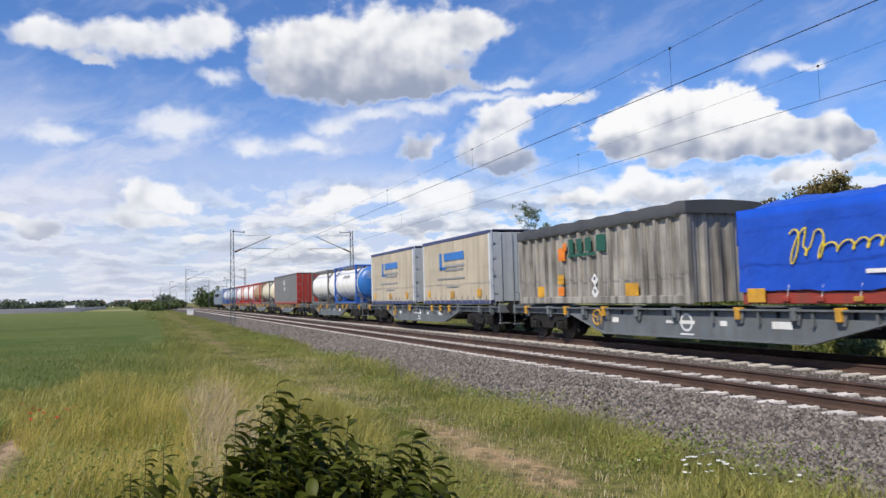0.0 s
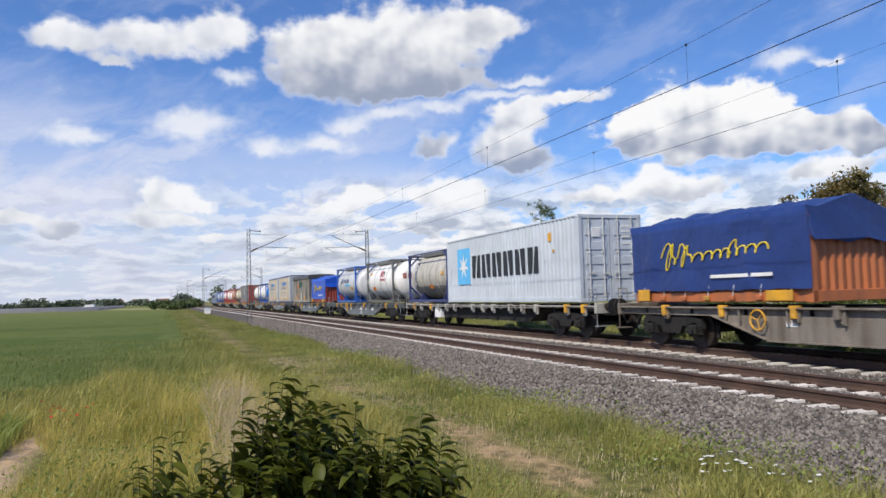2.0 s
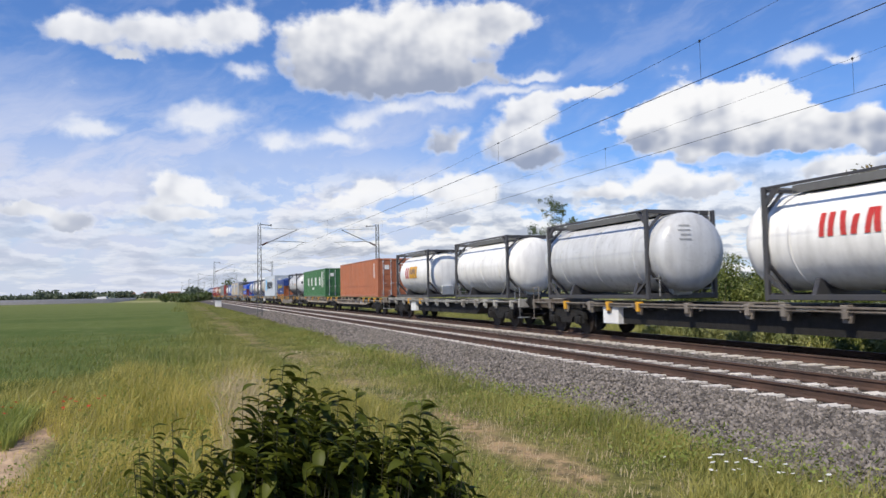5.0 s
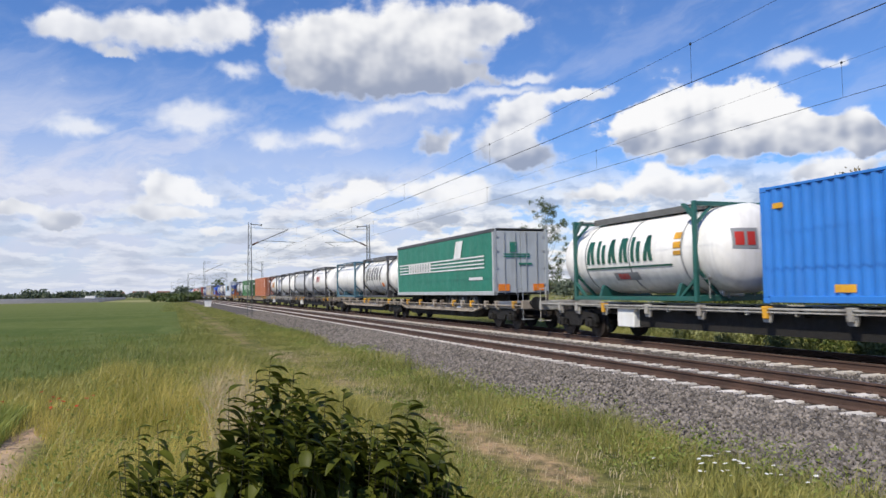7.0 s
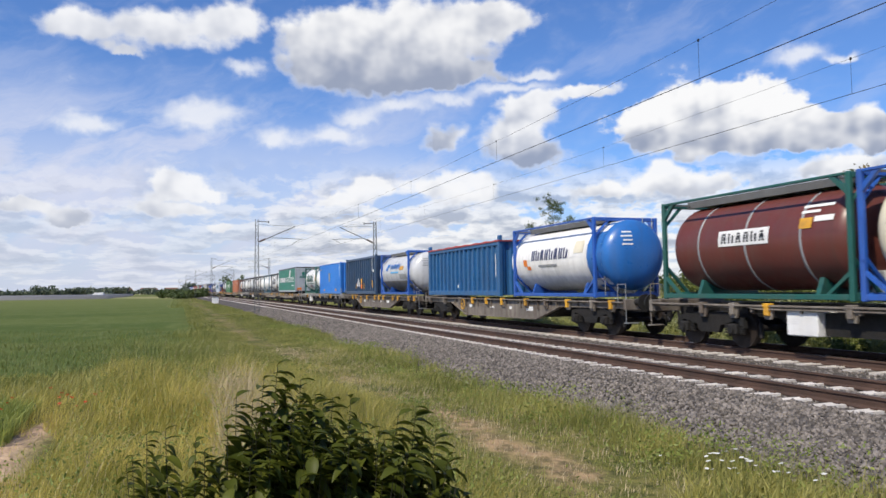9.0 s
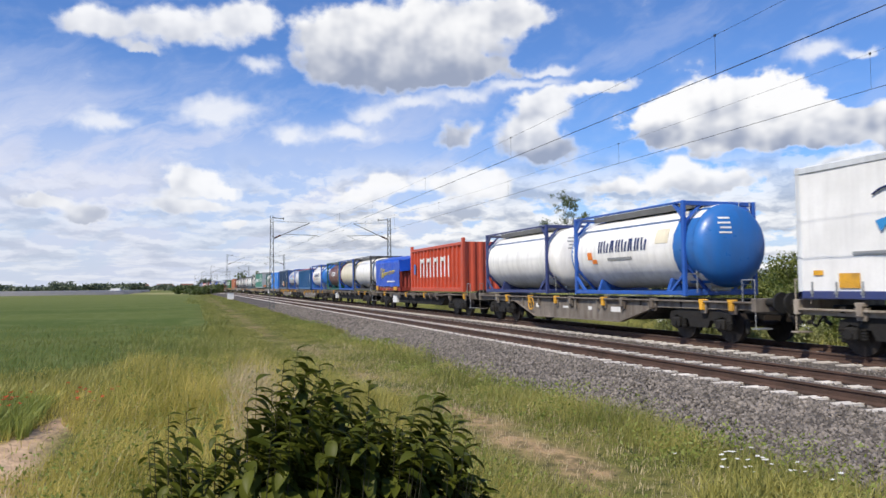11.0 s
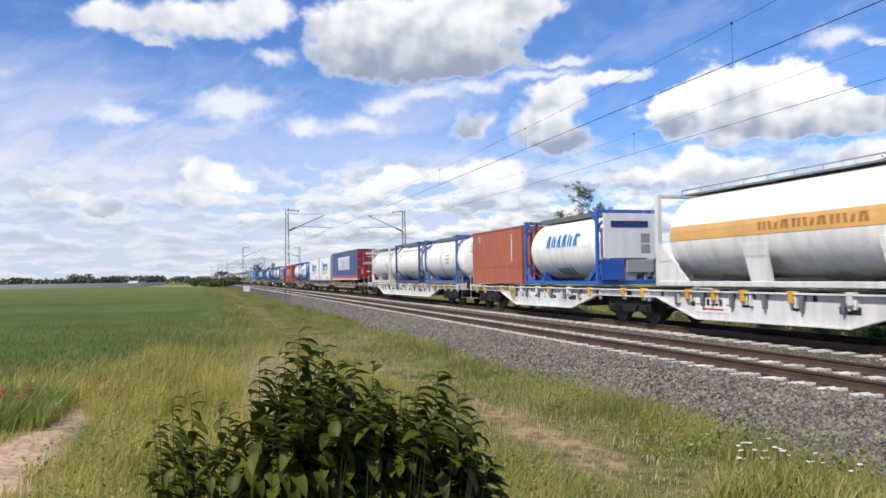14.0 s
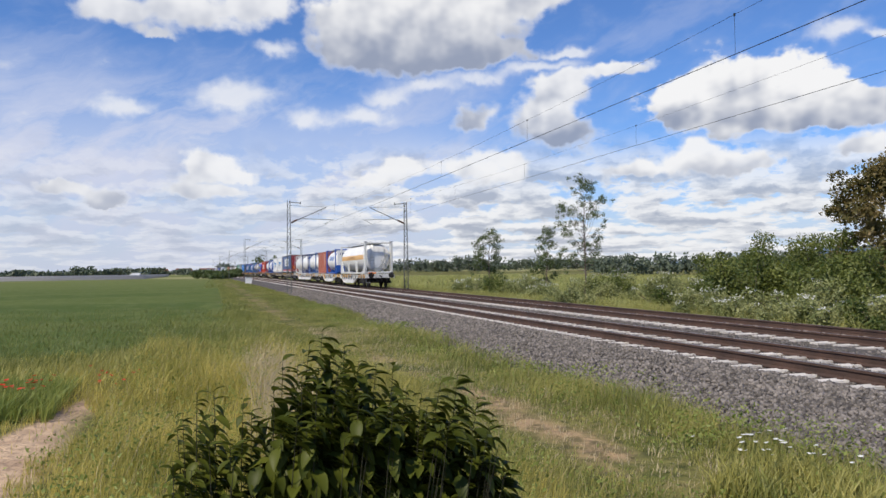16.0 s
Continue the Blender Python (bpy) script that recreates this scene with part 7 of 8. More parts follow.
def clump_points(blobs, n, seed, shell=0.5):
    """Points in many soft lumps: blobs are rows x, y, z, rx, ry, rz."""
    rng = np.random.default_rng(seed)
    blobs = np.asarray(blobs, float)
    vol = (blobs[:, 3] * blobs[:, 4] * blobs[:, 5]) ** 0.67
    k = rng.choice(len(blobs), n, p=vol / vol.sum())
    d = rng.normal(size=(n, 3))
    d /= np.linalg.norm(d, axis=1)[:, None]
    r = rng.uniform(0, 1, n) ** shell
    return blobs[k, :3] + d * r[:, None] * blobs[k, 3:] * rng.uniform(0.75, 1.1, (n, 1))


def tree(label, x, y, height, spread, leaf, n, size, seed, trunk=0.16, bare=0.3, lump=0.55, lean=0.0, lumps=22):
    """Trunk, limbs that reach the clumps of the crown, and the clumps' leaves."""
    rng = random.Random(seed)
    z = float(ground_height(np.array([x]), np.array([y]))[0]) - 0.1
    t = thing("tree", label, "tree", "", pose(x, y, z))
    s = Shape()
    spine = [Vector((0, 0, 0))]
    for i in range(8):
        spine.append(spine[-1] + Vector((lean * height / 8 + rng.uniform(-0.06, 0.06), rng.uniform(-0.06, 0.06), height * 0.93 / 8)))
    for i in range(8):
        s.tube(spine[i], spine[i + 1], trunk * (1 - i / 8.6), trunk * (1 - (i + 1) / 8.6), 8, cap=False)
    blobs = []
    for k in range(lumps):
        u = (k + rng.uniform(0, 1)) / lumps
        zc = height * (bare + (0.97 - bare) * u)
        reach = spread * math.sin(math.pi * (0.14 + 0.80 * u)) ** 0.7 * rng.uniform(0.25, 1.0)
        a = rng.uniform(0, 2 * math.pi)
        f = min(7.9, max(0, zc / (height * 0.93) * 8 * rng.uniform(0.62, 0.9)))
        root = spine[int(f)].lerp(spine[int(f) + 1], f - int(f))
        tip = Vector((root.x + reach * math.cos(a), root.y + reach * math.sin(a), zc))
        mid = root.lerp(tip, 0.55) + Vector((0, 0, -0.06 * height * rng.uniform(0, 1)))
        r = trunk * 0.30 * (1 - 0.6 * u)
        s.tube(root, mid, r, r * 0.7, 5, cap=False)
        s.tube(mid, tip, r * 0.7, r * 0.25, 5, cap=False)
        w = lump * rng.uniform(0.55, 1.2)
        blobs.append((*tip, w, w, w * 0.8))
        for _ in range(2):
            q = tip + Vector((rng.uniform(-1, 1), rng.uniform(-1, 1), rng.uniform(-0.7, 0.7))) * w * 1.3
            s.tube(tip, q, r * 0.25, r * 0.1, 4, cap=False)
            blobs.append((*q, w * 0.5, w * 0.5, w * 0.4))
    part("trunk", s, M_BARK, t)
    v, f = cards(clump_points(blobs, n, seed, 0.6), size, seed + 1)
    cr = new("crown", np_mesh("crown", v, f, leaf))
    cr.parent = t
    return t


def shrub(label, x, y, w, d, h, leaf, n, size, seed, name="shrub", blossom=0):
    rng = random.Random(seed)
    z = float(ground_height(np.array([x]), np.array([y]))[0])
    t = thing(name, label, "shrub", "trackside shrubs", pose(x, y, z))
    s = Shape()
    blobs = []
    for k in range(max(7, int(w * d * 1.6))):
        px, py = rng.uniform(-w, w), rng.uniform(-d, d)
        hh = h * rng.uniform(0.45, 1.0) * (1 - 0.35 * (px / w) ** 2)
        q = rng.uniform(0.3, 0.6) * min(1.0, h / 2.2) + 0.12
        blobs.append((px, py, max(hh - q * 0.6, 0.2), q * 1.3, q * 1.3, q))
        blobs.append((px * 0.9, py * 0.9, hh * 0.45, q * 1.5, q * 1.5, hh * 0.42))
        s.tube((px * 0.4, py * 0.4, -0.1), (px, py, hh * 0.9), 0.035, 0.012, 5, cap=False)
    part("stems", s, M_BARK, t)
    # loose shoots above the outline
    v, f = cards(clump_points(blobs, n, seed, 0.4), size, seed + 3)
    cr = new("crown", np_mesh("crown", v, f, leaf))
    cr.parent = t
    if blossom:
        top = [(bx, by, bz + bc * 0.75, ba * 0.8, bb * 0.8, bc * 0.4) for bx, by, bz, ba, bb, bc in blobs[::2]]
        v, f = cards(clump_points(top, blossom, seed + 7, 0.6), 0.04, seed + 8)
        bl = new("blossom", np_mesh("blossom", v, f, M_PETAL))
        bl.parent = t
        tagged(bl, "small white blossoms", kind="stuff")
    return t


def polar(azimuth, dist):
    return dist * math.sin(radians(azimuth)), dist * math.cos(radians(azimuth))


tree("slender young tree with sparse feathery leaves", *polar(28.2, 60), 9.4, 2.3, L_TREE, 8500, 0.058, 31, 0.09, 0.26, 0.52, 0.012, 44)
tree("small bushy tree beside the meadow", *polar(20.9, 66), 5.4, 1.9, L_TREE, 6000, 0.065, 32, 0.07, 0.12, 0.55, 0.0, 34)
tree("small bushy tree beside the meadow", *polar(25.2, 62), 5.4, 1.5, L_TREE, 5200, 0.065, 33, 0.07, 0.12, 0.52, 0.0, 30)
tree("broad tree with brownish copper leaves", *polar(49.8, 36), 6.5, 3.3, L_COPPER, 22000, 0.095, 34, 0.22, 0.16, 0.85, -0.02, 46)
tree("broad tree with brownish copper leaves", *polar(55.5, 38), 6.2, 3.0, L_COPPER, 9000, 0.11, 35, 0.22, 0.16, 0.9, 0.0, 36)
SHRUBS = [(38.6, 37, 1.7, 2.3), (39.5, 34, 2.0, 2.6), (41.5, 37, 2.2, 2.9), (43.5, 33, 2.0, 2.6), (45.5, 34, 2.2, 3.0), (47.5, 31, 2.2, 2.7), (49.5, 31, 2.2, 2.9), (52.0, 30, 2.4, 2.8), (55.5, 30, 2.4, 2.8), (39.0, 44, 2.4, 3.0), (40.5, 44, 2.4, 3.4), (44.5, 42, 2.4, 3.4)]
for k, (a, d, w, h) in enumerate(SHRUBS):
    shrub("dense green hawthorn-like shrub on the embankment", *polar(a, d), w, 1.6, h * (1.14 if a > 40 else 1.0), L_HEDGE, 8000, 0.070, 50 + k)
LOW = [(19.4, 60, 1.6, 1.3), (21.8, 56, 1.8, 1.6), (23.6, 55, 1.7, 1.7), (26.2, 50, 1.8, 1.6), (28.2, 46, 2.0, 1.7), (30.0, 48, 1.8, 1.9), (32.0, 50, 1.8, 1.6), (27.0, 39, 1.3, 1.0), (34.0, 42, 1.6, 1.7), (35.5, 36, 1.5, 1.4), (41.0, 27.5, 1.3, 1.0), (45.0, 25.5, 1.4, 1.1), (38.5, 29, 1.1, 0.9), (49.0, 24, 1.5, 1.2), (53.0, 23, 1.6, 1.2), (43.0, 29.5, 1.6, 1.5), (47.0, 28, 1.6, 1.6), (51.0, 26.5, 1.6, 1.5), (36.5, 32, 1.3, 1.2)]
for k, (a, d, w, h) in enumerate(LOW):
    shrub("low pale bramble thicket in the meadow", *polar(a, d), w, 1.3, h, L_BRAMBLE if k % 4 != 1 else L_HEDGE, 4600, 0.060, 80 + k, "bramble", 170 if k % 3 != 1 else 0)


def far_wood(name, label, rows, leaf, n, size, seed):
    """A run of distant trees: rows are azimuth, distance, height, half width."""
    rng = random.Random(seed)
    blobs = []
    for a, d, h, w in rows:
        x, y = polar(a, d)
        for _ in range(5):
            q = w * rng.uniform(0.35, 0.6)
            zc = h * rng.uniform(0.3, 0.82)
            blobs.append((x + rng.uniform(-w, w) * 0.7, y + rng.uniform(-w, w), zc - 0.6, q * 1.2, q * 1.2, min(q, h - zc) + 0.3))
        blobs.append((x, y, h * 0.25, w, w, h * 0.28))
    v, f = cards(clump_points(blobs, n, seed, 0.45), size, seed)
    return tagged(new(name, np_mesh(name, v, f, leaf)), label, "far trees", kind="stuff")


rg = random.Random(9)
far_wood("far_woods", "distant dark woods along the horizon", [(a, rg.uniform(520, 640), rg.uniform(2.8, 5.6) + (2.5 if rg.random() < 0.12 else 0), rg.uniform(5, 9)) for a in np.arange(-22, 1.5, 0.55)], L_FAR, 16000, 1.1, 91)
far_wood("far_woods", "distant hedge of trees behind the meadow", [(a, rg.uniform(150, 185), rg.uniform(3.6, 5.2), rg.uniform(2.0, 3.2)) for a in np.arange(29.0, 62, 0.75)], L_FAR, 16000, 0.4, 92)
far_wood("far_woods", "distant trees beside the line", [(a, rg.uniform(235, 300), rg.uniform(5.0, 7.6), rg.uniform(2.5, 4.0)) for a in np.arange(3.4, 6.4, 0.35)], L_TREE, 5200, 0.5, 93)
far_wood("far_woods", "distant bushes at the field end", [(a, rg.uniform(215, 270), rg.uniform(1.6, 3.2), rg.uniform(1.8, 3.0)) for a in np.arange(-1.2, 1.7, 0.32)], L_TREE, 4200, 0.4, 94)
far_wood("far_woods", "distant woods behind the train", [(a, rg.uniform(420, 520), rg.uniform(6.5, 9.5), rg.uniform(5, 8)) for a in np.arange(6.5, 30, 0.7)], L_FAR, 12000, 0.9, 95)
hv, hf = [], []
for i in range(60):
    a = 34 + i * 0.75
    h = 8 + 78 * math.exp(-((a - 52) / 9.5) ** 2) + 6 * math.sin(a * 1.3)
    for dd, zz in ((2600, -2), (2900, h * 0.75), (3100, h), (3400, -2)):
        hv.append((*polar(a, dd), zz))
for i in range(59):
    for j in range(3):
        hf.append((i * 4 + j, i * 4 + j + 1, i * 4 + j + 5, i * 4 + j + 4))
tagged(new("far_hill", np_mesh("far_hill", hv, hf, mat("hazy_wooded_hill", (0.10, 0.15, 0.20), 0.95, var=0.25, scale=0.01, bump=0), True)), "hazy blue wooded hill on the horizon", "hill", kind="structure")


def herb_patch(name, label, n, xr, yr, leaf, size, seed, top):
    """Low broad leaves in patches among the grass."""
    rng = np.random.default_rng(seed)
    cx, cy = rng.uniform(*xr, 90), yr[0] + (yr[1] - yr[0]) * rng.uniform(0, 1, 90) ** 1.3
    k = rng.integers(0, 90, n)
    x, y = cx[k] + rng.normal(0, 0.22, n), cy[k] + rng.normal(0, 0.3, n)
    ok = off_sand(x, y, rng)
    x, y = x[ok], y[ok]
    z = ground_height(x, y) + top * rng.uniform(0.1, 1.0, len(x)) * np.clip(verge_height(x, y) * 1.6, 0.15, 0.8)
    v, f = cards(np.stack([x, y, z], -1), size, seed)
    return tagged(new(name, np_mesh(name, v, f, leaf)), label, "herbs", kind="stuff")


G_HERB = leaf_mat("fresh_herb_leaves", (0.13, 0.19, 0.03), (0.33, 0.36, 0.085), 0.4)
herb_patch("verge_herbs", "leafy yellow-green weeds among the grass", 9000, (-1.5, 6.3), (4, 16), G_HERB, 0.020, 61, 1.0)
herb_patch("verge_herbs", "leafy green weeds along the ballast edge", 7000, (4.6, 6.1), (4, 45), G_HERB, 0.026, 62, 1.0)
herb_patch("verge_herbs", "dark low weeds in the tall grass", 7000, (-2, 3), (5, 24), G_HERB, 0.022, 63, 0.8)

# ---- the leafy sapling before the camera ----
BUSH_BASE = Vector((0.50, 2.45, -0.52))
MAIN_TIPS = [(0.29, 2.53, 1.39), (0.24, 2.48, 1.35), (0.37, 2.56, 1.33), (0.15, 2.44, 1.3), (0.12, 2.39, 1.24), (0.42, 2.55, 1.28), (0.55, 2.58, 1.26), (0.46, 2.45, 1.28), (0.56, 2.42, 1.19), (0.31, 2.32, 1.28), (0.24, 2.28, 1.23), (0.37, 2.26, 1.21), (0.47, 2.24, 1.17), (0.18, 2.24, 1.16)]
WEST_TIPS = [(0.03, 2.45, 1.17), (-0.06, 2.5, 1.20), (-0.11, 2.4, 1.21), (-0.15, 2.4, 1.15), (-0.01, 2.35, 1.07), (-0.17, 2.3, 1.03), (-0.07, 2.25, 1.08), (0.0, 2.25, 1.02)]
EAST_TIPS = [(0.67, 2.39, 1.22), (0.74, 2.42, 1.24), (0.79, 2.35, 1.17), (0.79, 2.24, 1.11), (0.8, 2.19, 1.04), (0.6, 2.31, 1.16), (0.64, 2.19, 1.14), (0.69, 2.12, 1.04), (0.84, 2.36, 1.02), (0.87, 2.30, 0.94), (0.84, 2.22, 0.95)]


def leaf_outline(L=0.10, W=0.052):
    s = Shape()
    v, n = [], 6
    for i in range(n + 1):
        f = i / n
        w = W / 2 * math.sin(math.pi * min(1, f * 0.96 + 0.02)) ** 0.8 * (1.15 - 0.35 * f)
        z = -0.42 * L * f * f
        y = L * f
        v += [(-w, y, z + w * 0.45), (0, y, z), (w, y, z + w * 0.45)]
    f = []
    for i in range(n):
        a = i * 3
        f += [(a, a + 1, a + 4, a + 3), (a + 1, a + 2, a + 5, a + 4)]
    s.add(v, f, 0, True)
    s.tube((0, -0.018, 0.002), (0, 0.01, 0), 0.0016, n=4)
    return s


M_SHOOT = mat("green_brown_shoot", (0.028, 0.026, 0.012), 0.7, bump=0)


def sapling():
    rng = random.Random(77)
    t = thing("leafy_sapling", "dark green glossy-leaved sapling with many upright shoots", "bush", "", Matrix.Translation(BUSH_BASE))
    shapes = [leaf_outline(0.080 * k, 0.043 * k * w).mesh("leaf", [L_BUSH]) for k, w in ((1.0, 1.0), (0.85, 1.1), (1.1, 0.9), (0.7, 1.0))]
    places = []
    tips = []
    for group, extra in ((MAIN_TIPS, 64), (WEST_TIPS, 12), (EAST_TIPS, 30), (MAIN_TIPS[5:] + EAST_TIPS[:1] + EAST_TIPS[5:], 22)):
        own = [Vector(p) for p in group]
        tips += own if extra != 22 else []
        for _ in range(extra):
            a, b = rng.sample(own, 2)
            tips.append(a.lerp(b, rng.random()) + Vector((rng.uniform(-0.03, 0.03), rng.uniform(-0.05, 0.12), rng.uniform(-0.24, -0.02))))
    for tip in tips:
        small = 0.72 if tip.x < 0.06 else 1.0
        p1 = tip - BUSH_BASE
        p0 = Vector((p1.x * 0.72 + rng.uniform(-0.06, 0.06), p1.y * 0.35 + rng.uniform(-0.06, 0.06), 0.0))
        bow = Vector((-0.045 + rng.uniform(-0.03, 0.03), rng.uniform(-0.05, 0.05), 0))
        pts = [p0.lerp(p1, f) + bow * math.sin(math.pi * f) for f in [i / 14 for i in range(15)]]
        s = Shape()
        n = 6
        for i, p in enumerate(pts):
            r = 0.0065 * (1 - i / 16)
            s.v += [(p.x + r * math.cos(2 * math.pi * q / n), p.y + r * math.sin(2 * math.pi * q / n), p.z) for q in range(n)]
        s.f = [(i * n + q, i * n + (q + 1) % n, (i + 1) * n + (q + 1) % n, (i + 1) * n + q) for i in range(14) for q in range(n)]
        s.m, s.s = [0] * len(s.f), [True] * len(s.f)
        part("shoot", s, M_SHOOT, t)
        length = (p1 - p0).length
        k = int(length * 0.92 / 0.016)
        for j in range(k):
            f = max(0.05, 1 - 0.92 * (j + rng.uniform(-0.4, 0.4)) / k) if j > 1 else 1 - 0.015 * j
            f = min(f, 0.999)
            i = min(13, int(f * 14))
            p = pts[i].lerp(pts[i + 1], f * 14 - i)
            a = rng.gauss(0.1, 0.6) if rng.random() < 0.84 else rng.uniform(0, 6.28)
            d = Vector((math.cos(a), math.sin(a) * 0.9, rng.uniform(-0.75, 0.25) + (0.6 if j < 3 else 0)))
            places.append((p, d.normalized(), (0.55 + 0.45 * min(1, (j + 1) / 6)) * rng.uniform(0.8, 1.15) * small))
            for _ in range(3 if f < 0.80 else (1 if f < 0.9 else 0)):
                a = rng.uniform(0, 6.28)
                q = p + Vector((math.cos(a), math.sin(a), rng.uniform(-0.2, 0.6))) * rng.uniform(0.02, 0.11) * small
                places.append((q, Vector((math.cos(a) + 0.5, math.sin(a), rng.uniform(-0.9, 0.2))).normalized(), rng.uniform(0.8, 1.15) * small))
    for _ in range(4200):
        tip = rng.choice([q for q in tips if q.x > 0.06]) - BUSH_BASE
        f = rng.uniform(0.35, 0.90)
        p = Vector((tip.x * (0.72 + 0.28 * f), tip.y * (0.5 + 0.5 * f), tip.z * f)) + Vector((rng.gauss(0, 0.045), abs(rng.gauss(0, 0.08)), rng.gauss(0, 0.04)))
        a = rng.gauss(0, 0.9)
        places.append((p, Vector((math.cos(a), math.sin(a), rng.uniform(-0.9, 0.2))).normalized(), rng.uniform(0.75, 1.1)))
    mats = []
    places = [q for q in places if q[0].y > -0.17 or q[0].z > 1.58]
    for p, d, k in places:
        up = Vector((rng.uniform(-0.3, 0.3), rng.uniform(-0.3, 0.3), 1))
        xa = d.cross(up).normalized()
        za = xa.cross(d).normalized()
        mats.append(Matrix.Translation(p) @ Matrix((xa, d, za)).transposed().to_4x4() @ Matrix.Scale(k, 4))
    order = sorted(range(len(mats)), key=lambda i: -places[i][0].z + places[i][0].y * 0.4)
    for i in order[:300]:
        ob = new("leaf", rng.choice(shapes))
        ob.parent = t
        ob.matrix_basis = mats[i]
    vs, fs, o = [], [], 0
    src = shapes[0]
    base = np.array([v.co for v in src.vertices])
    quads = [tuple(p.vertices) for p in src.polygons if len(p.vertices) == 4]
    for i in order[300:]:
        m = np.array(mats[i])
        vs.append(base @ m[:3, :3].T + m[:3, 3])
        fs += [tuple(o + q for q in f) for f in quads]
        o += len(base)
    rest = new("leaves", np_mesh("leaves", np.concatenate(vs), fs, L_BUSH, True))
    rest.parent = t
    tagged(rest, kind="stuff")
    return t


SAPLING = sapling()

# ---- flowers ----
M_POPPY = leaf_mat("poppy_petals", (0.55, 0.035, 0.012), (0.70, 0.07, 0.02), 0.35)


def flower_mesh(name, petals, r, m, h):
    s = Shape().tube((0, 0, 0), (0.01, 0, h), 0.003, n=4, m=1)
    for k in range(petals):
        a = 2 * math.pi * k / petals
        c, d = Vector((math.cos(a), math.sin(a), 0)), Vector((-math.sin(a), math.cos(a), 0))
        o = Vector((0.01, 0, h))
        s.add([o, o + c * r * 0.6 + d * r * 0.4 + Vector((0, 0, r * 0.2)), o + c * r + Vector((0, 0, r * 0.35)), o + c * r * 0.6 - d * r * 0.4 + Vector((0, 0, r * 0.2))], [(0, 1, 2, 3)])
    return s.mesh(name, [m, G_GREEN])


WHITE_FLOWER, POPPY = flower_mesh("white_flower", 8, 0.020, M_PETAL, 0.42), flower_mesh("poppy", 5, 0.040, M_POPPY, 0.46)
rg = random.Random(4)
for k in range(30):
    c = rg.choice(((4.55, 5.55), (4.8, 5.45), (5.05, 5.5), (5.05, 5.1), (4.7, 5.3), (4.95, 4.85)))
    x, y = c[0] + rg.gauss(0, 0.16), c[1] + rg.gauss(0, 0.22)
    ob = tagged(new("white_flower", WHITE_FLOWER), "small white umbel flower in the verge grass", "flower", "white flowers")
    ob.matrix_world = pose(x, y, -0.54, rg.uniform(-12, 12), rg.uniform(-5, 20), rg.uniform(0, 360)) @ Matrix.Scale(rg.uniform(0.95, 1.4), 4)
for k in range(60):
    x, y = rg.uniform(-4.4, -2.45), rg.uniform(11.7, 13.6)
    if rg.random() < 0.2:
        x, y = rg.uniform(-2.0, -1.3), rg.uniform(12.5, 14)
    ob = tagged(new("poppy", POPPY), "red poppy at the field edge", "flower", "poppies")
    ob.matrix_world = pose(x, y, -0.54, rg.uniform(-14, 14), rg.uniform(-5, 22), rg.uniform(0, 360)) @ Matrix.Scale(rg.uniform(0.8, 1.2), 4)
grass("herb_clump", "broad-leaved green herbs among the flowers", G_GREEN, 1500, (4.3, 5.4), (4.6, 5.9), lambda x, y: 0.34 + 0 * x, 0.022, 25, 1.0)
grass("poppy_leaves", "green herbs under the poppies", G_HERB, 7000, (-5.0, -2.3), (11.6, 14.4), lambda x, y: 0.40 + 0 * x, 0.016, 26, 1.0)
grass("sand_seedlings", "sparse small weeds on the bare sandy soil", G_GREEN, 420, (-4.6, -1.8), (4.5, 12.5), lambda x, y: 0.09 + 0 * x, 0.016, 29, 1.0)
grass("weeds_in_ballast", "sparse weeds on the ballast slope", G_GREEN, 350, (6.3, 7.3), (4, 60), lambda x, y: 0.26 + 0 * x, 0.010, 27, 1.2)

# ---- small things by the line and far off ----
c = thing("relay_cabinet", "small white trackside cabinet on a concrete plinth", "cabinet", "", pose(6.1 - bend(126), 126, -0.5))
part("body", Shape().box(-0.5, 0.5, -0.35, 0.35, 0.12, 1.05, 0.03), M_WHITE, c)
part("lid", Shape().box(-0.56, 0.56, -0.41, 0.41, 1.05, 1.12, 0.02), M_GALV, c)
part("plinth", Shape().box(-0.55, 0.55, -0.4, 0.4, -0.2, 0.12, 0.02), M_SLEEPER, c)


def van(x, y, yaw):
    t = thing("delivery_van", "small white delivery van on a far field road", "van", "", pose(x, y, -0.5, 0, 0, yaw))
    side = [(-2.4, 0.35), (2.2, 0.35), (2.4, 0.8), (2.3, 1.15), (1.5, 1.3), (0.9, 2.0), (-2.3, 2.05), (-2.4, 1.8)]
    part("body", Shape().prism(side, -0.9, 0.9), M_WHITE, t)
    part("windscreen", Shape().prism([(1.52, 1.32), (0.98, 1.92), (0.9, 1.92), (1.4, 1.32)], -0.8, 0.8), M_GLASS, t)
    for sy in (-1.5, 1.5):
        for sx in (-0.82, 0.82):
            part("wheel", Shape().disc((sx, sy, 0.33), 0.33, (1, 0, 0), 0.22, 20), M_RUBBER, t)
    return t


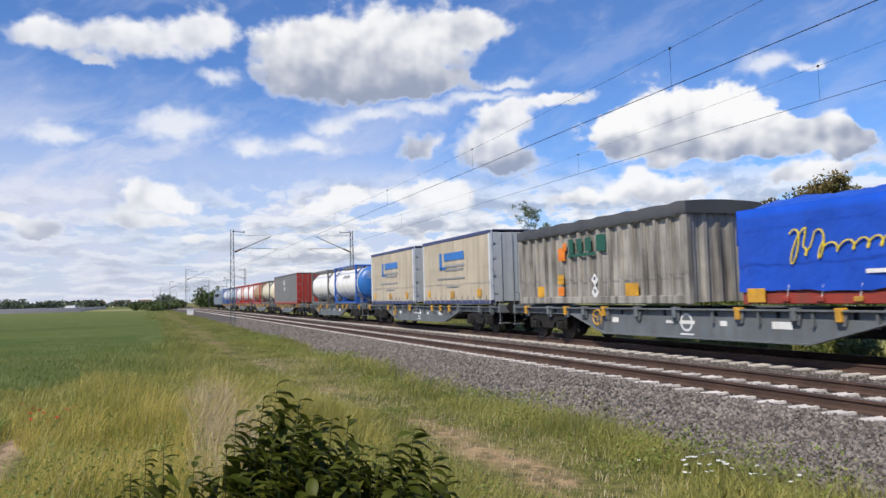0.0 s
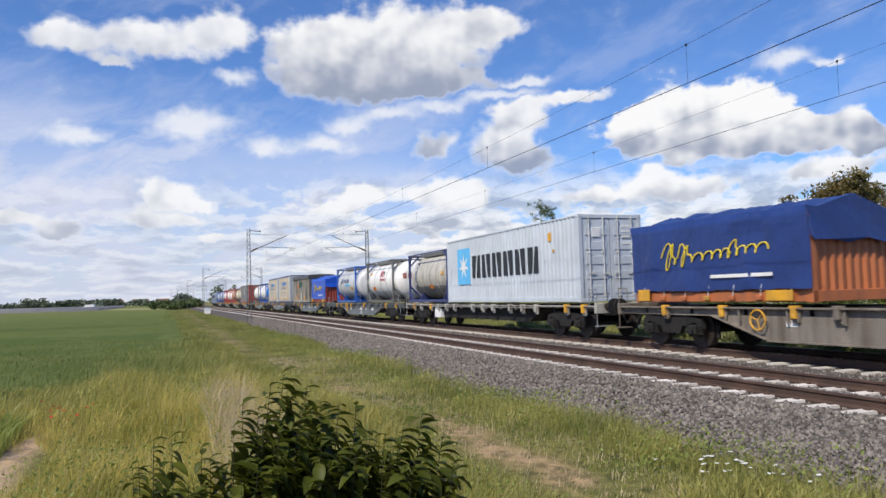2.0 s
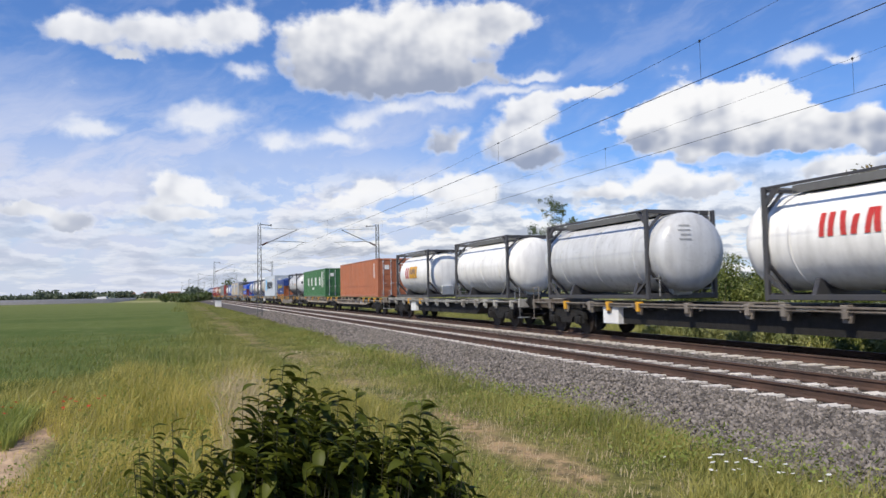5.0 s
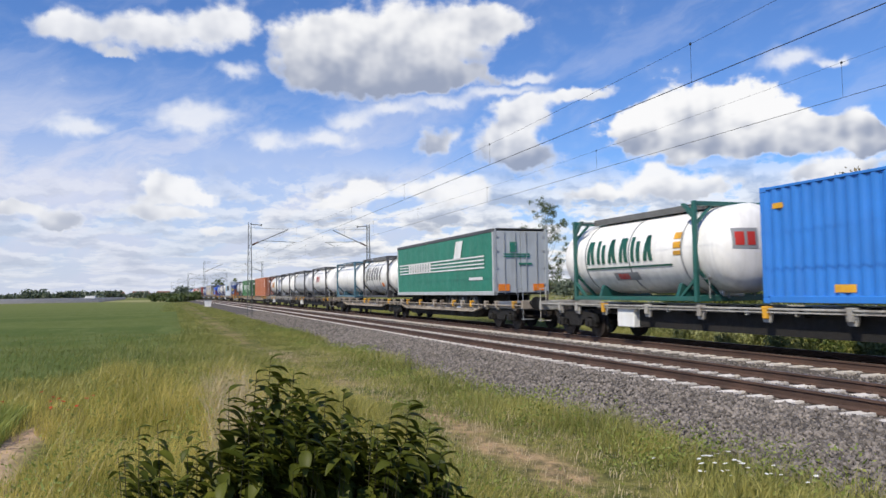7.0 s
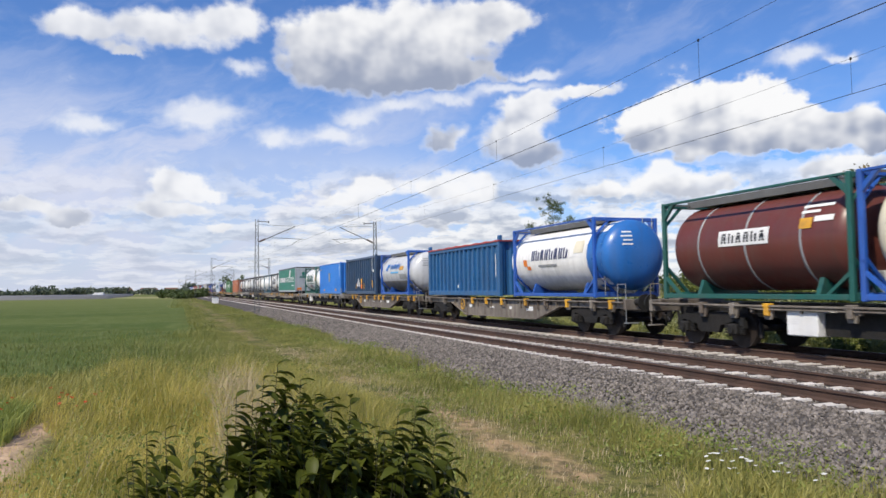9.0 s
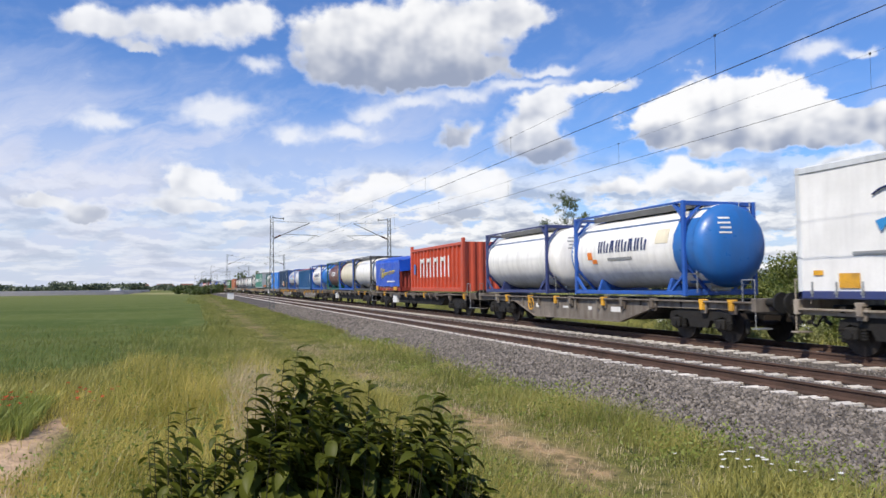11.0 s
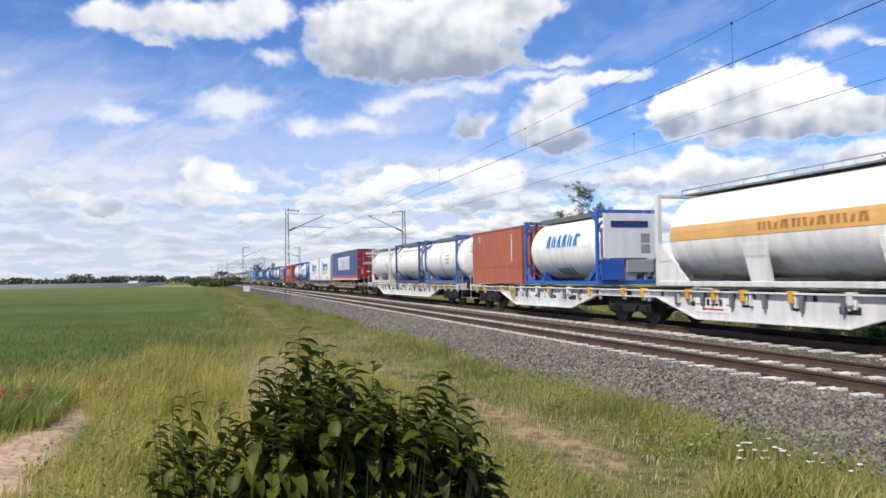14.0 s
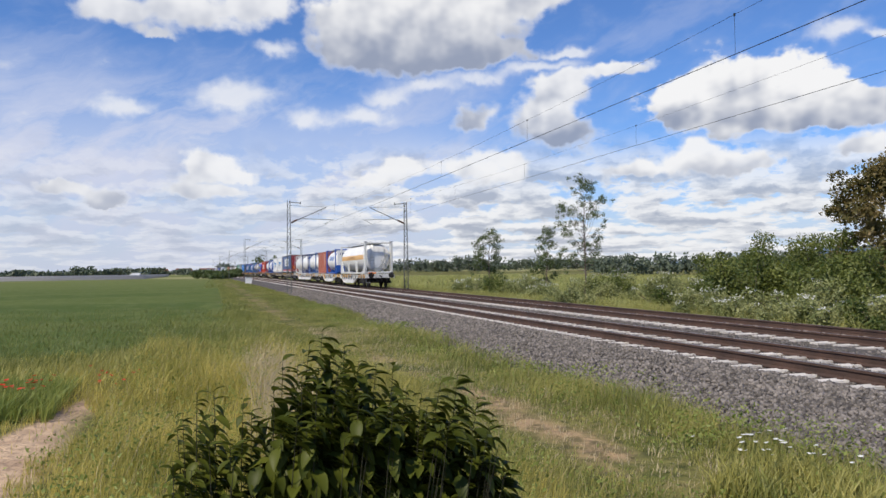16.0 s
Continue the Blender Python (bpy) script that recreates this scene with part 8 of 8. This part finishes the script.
van(*polar(-5.45, 330), 80)
M_FOIL = mat("crop_foil", (0.34, 0.32, 0.29), 0.85, var=0.1, dirt=(0.25, 0.23, 0.2), amount=0.3)
s = Shape()
for k in range(26):
    y = 262 + 6.5 * k
    pr = [(math.cos(math.pi * i / 6), math.sin(math.pi * i / 6)) for i in range(7)]
    x0, x1 = -230, -22 - 0.05 * k
    v = [(x, y + 2.4 * a, -0.5 + 1.1 * b) for x in (x0, x1) for a, b in pr]
    s.add(v, [(i, i + 1, i + 8, i + 7) for i in range(6)] + [tuple(range(7)), tuple(range(7, 14))], 0, True)
solid("foil_tunnels", s, M_FOIL, "long rows of pale plastic crop tunnels", "polytunnel", kind="stuff")


def far_house(x, y, w, h, wall, roof, yaw):
    t = thing("farmhouse", "small distant farmhouse with a pitched roof", "house", "far houses", pose(x, y, -0.5, 0, 0, yaw))
    part("wall", Shape().box(-w, w, -3.5, 3.5, 0, h), wall, t)
    part("roof", Shape().prism([(-4, h), (4, h), (0, h + 2.6)], -w - 0.3, w + 0.3), roof, t)
    return t


M_PLASTER = mat("pale_plaster", (0.62, 0.60, 0.55), 0.8)
M_TILE = mat("brown_roof_tiles", (0.20, 0.10, 0.07), 0.8)
for a, d, w in ((-2.1, 640, 6), (-0.6, 660, 5), (-3.9, 660, 8), (20.0, 640, 4)):
    far_house(*polar(a, d), w, 2.6, M_PLASTER, M_TILE, a * -1 + 20)


# ---- movement ----
def train_pose(centre, z, t):
    y = centre + SPEED * t
    yaw = math.degrees(CURVE * max(0.0, y - 15.0))
    return pose(FAR_X - bend(y), y, z, 0, 0, yaw)


def motions():
    for ob, centre, z in MOVING:
        walk(ob, [(t, train_pose(centre, z, t)) for t in range(0, 17)])
    # the sapling bends in the wind: seconds, sideways and sinking of its top in metres
    sway = [(0, 0.09, 0.12), (0.5, 0.10, 0.11), (1.5, 0.09, 0.09), (2.5, 0.03, 0.06), (3.5, 0.02, 0.03), (5, 0.03, 0.05), (7, 0.02, 0.05), (8, 0.04, 0.07), (9, 0.02, 0.08), (10.5, 0.04, 0.05),
            (12.5, 0.0, 0.04), (13.5, -0.01, 0.0), (14.5, 0.0, 0.02), (15.2, 0.01, 0.03), (16, 0.06, 0.04)]
    walk(SAPLING, [(t, pose(BUSH_BASE.x, BUSH_BASE.y, BUSH_BASE.z - dz, 0, math.degrees(dx / 1.8), 0)) for t, dx, dz in sway])


motions()
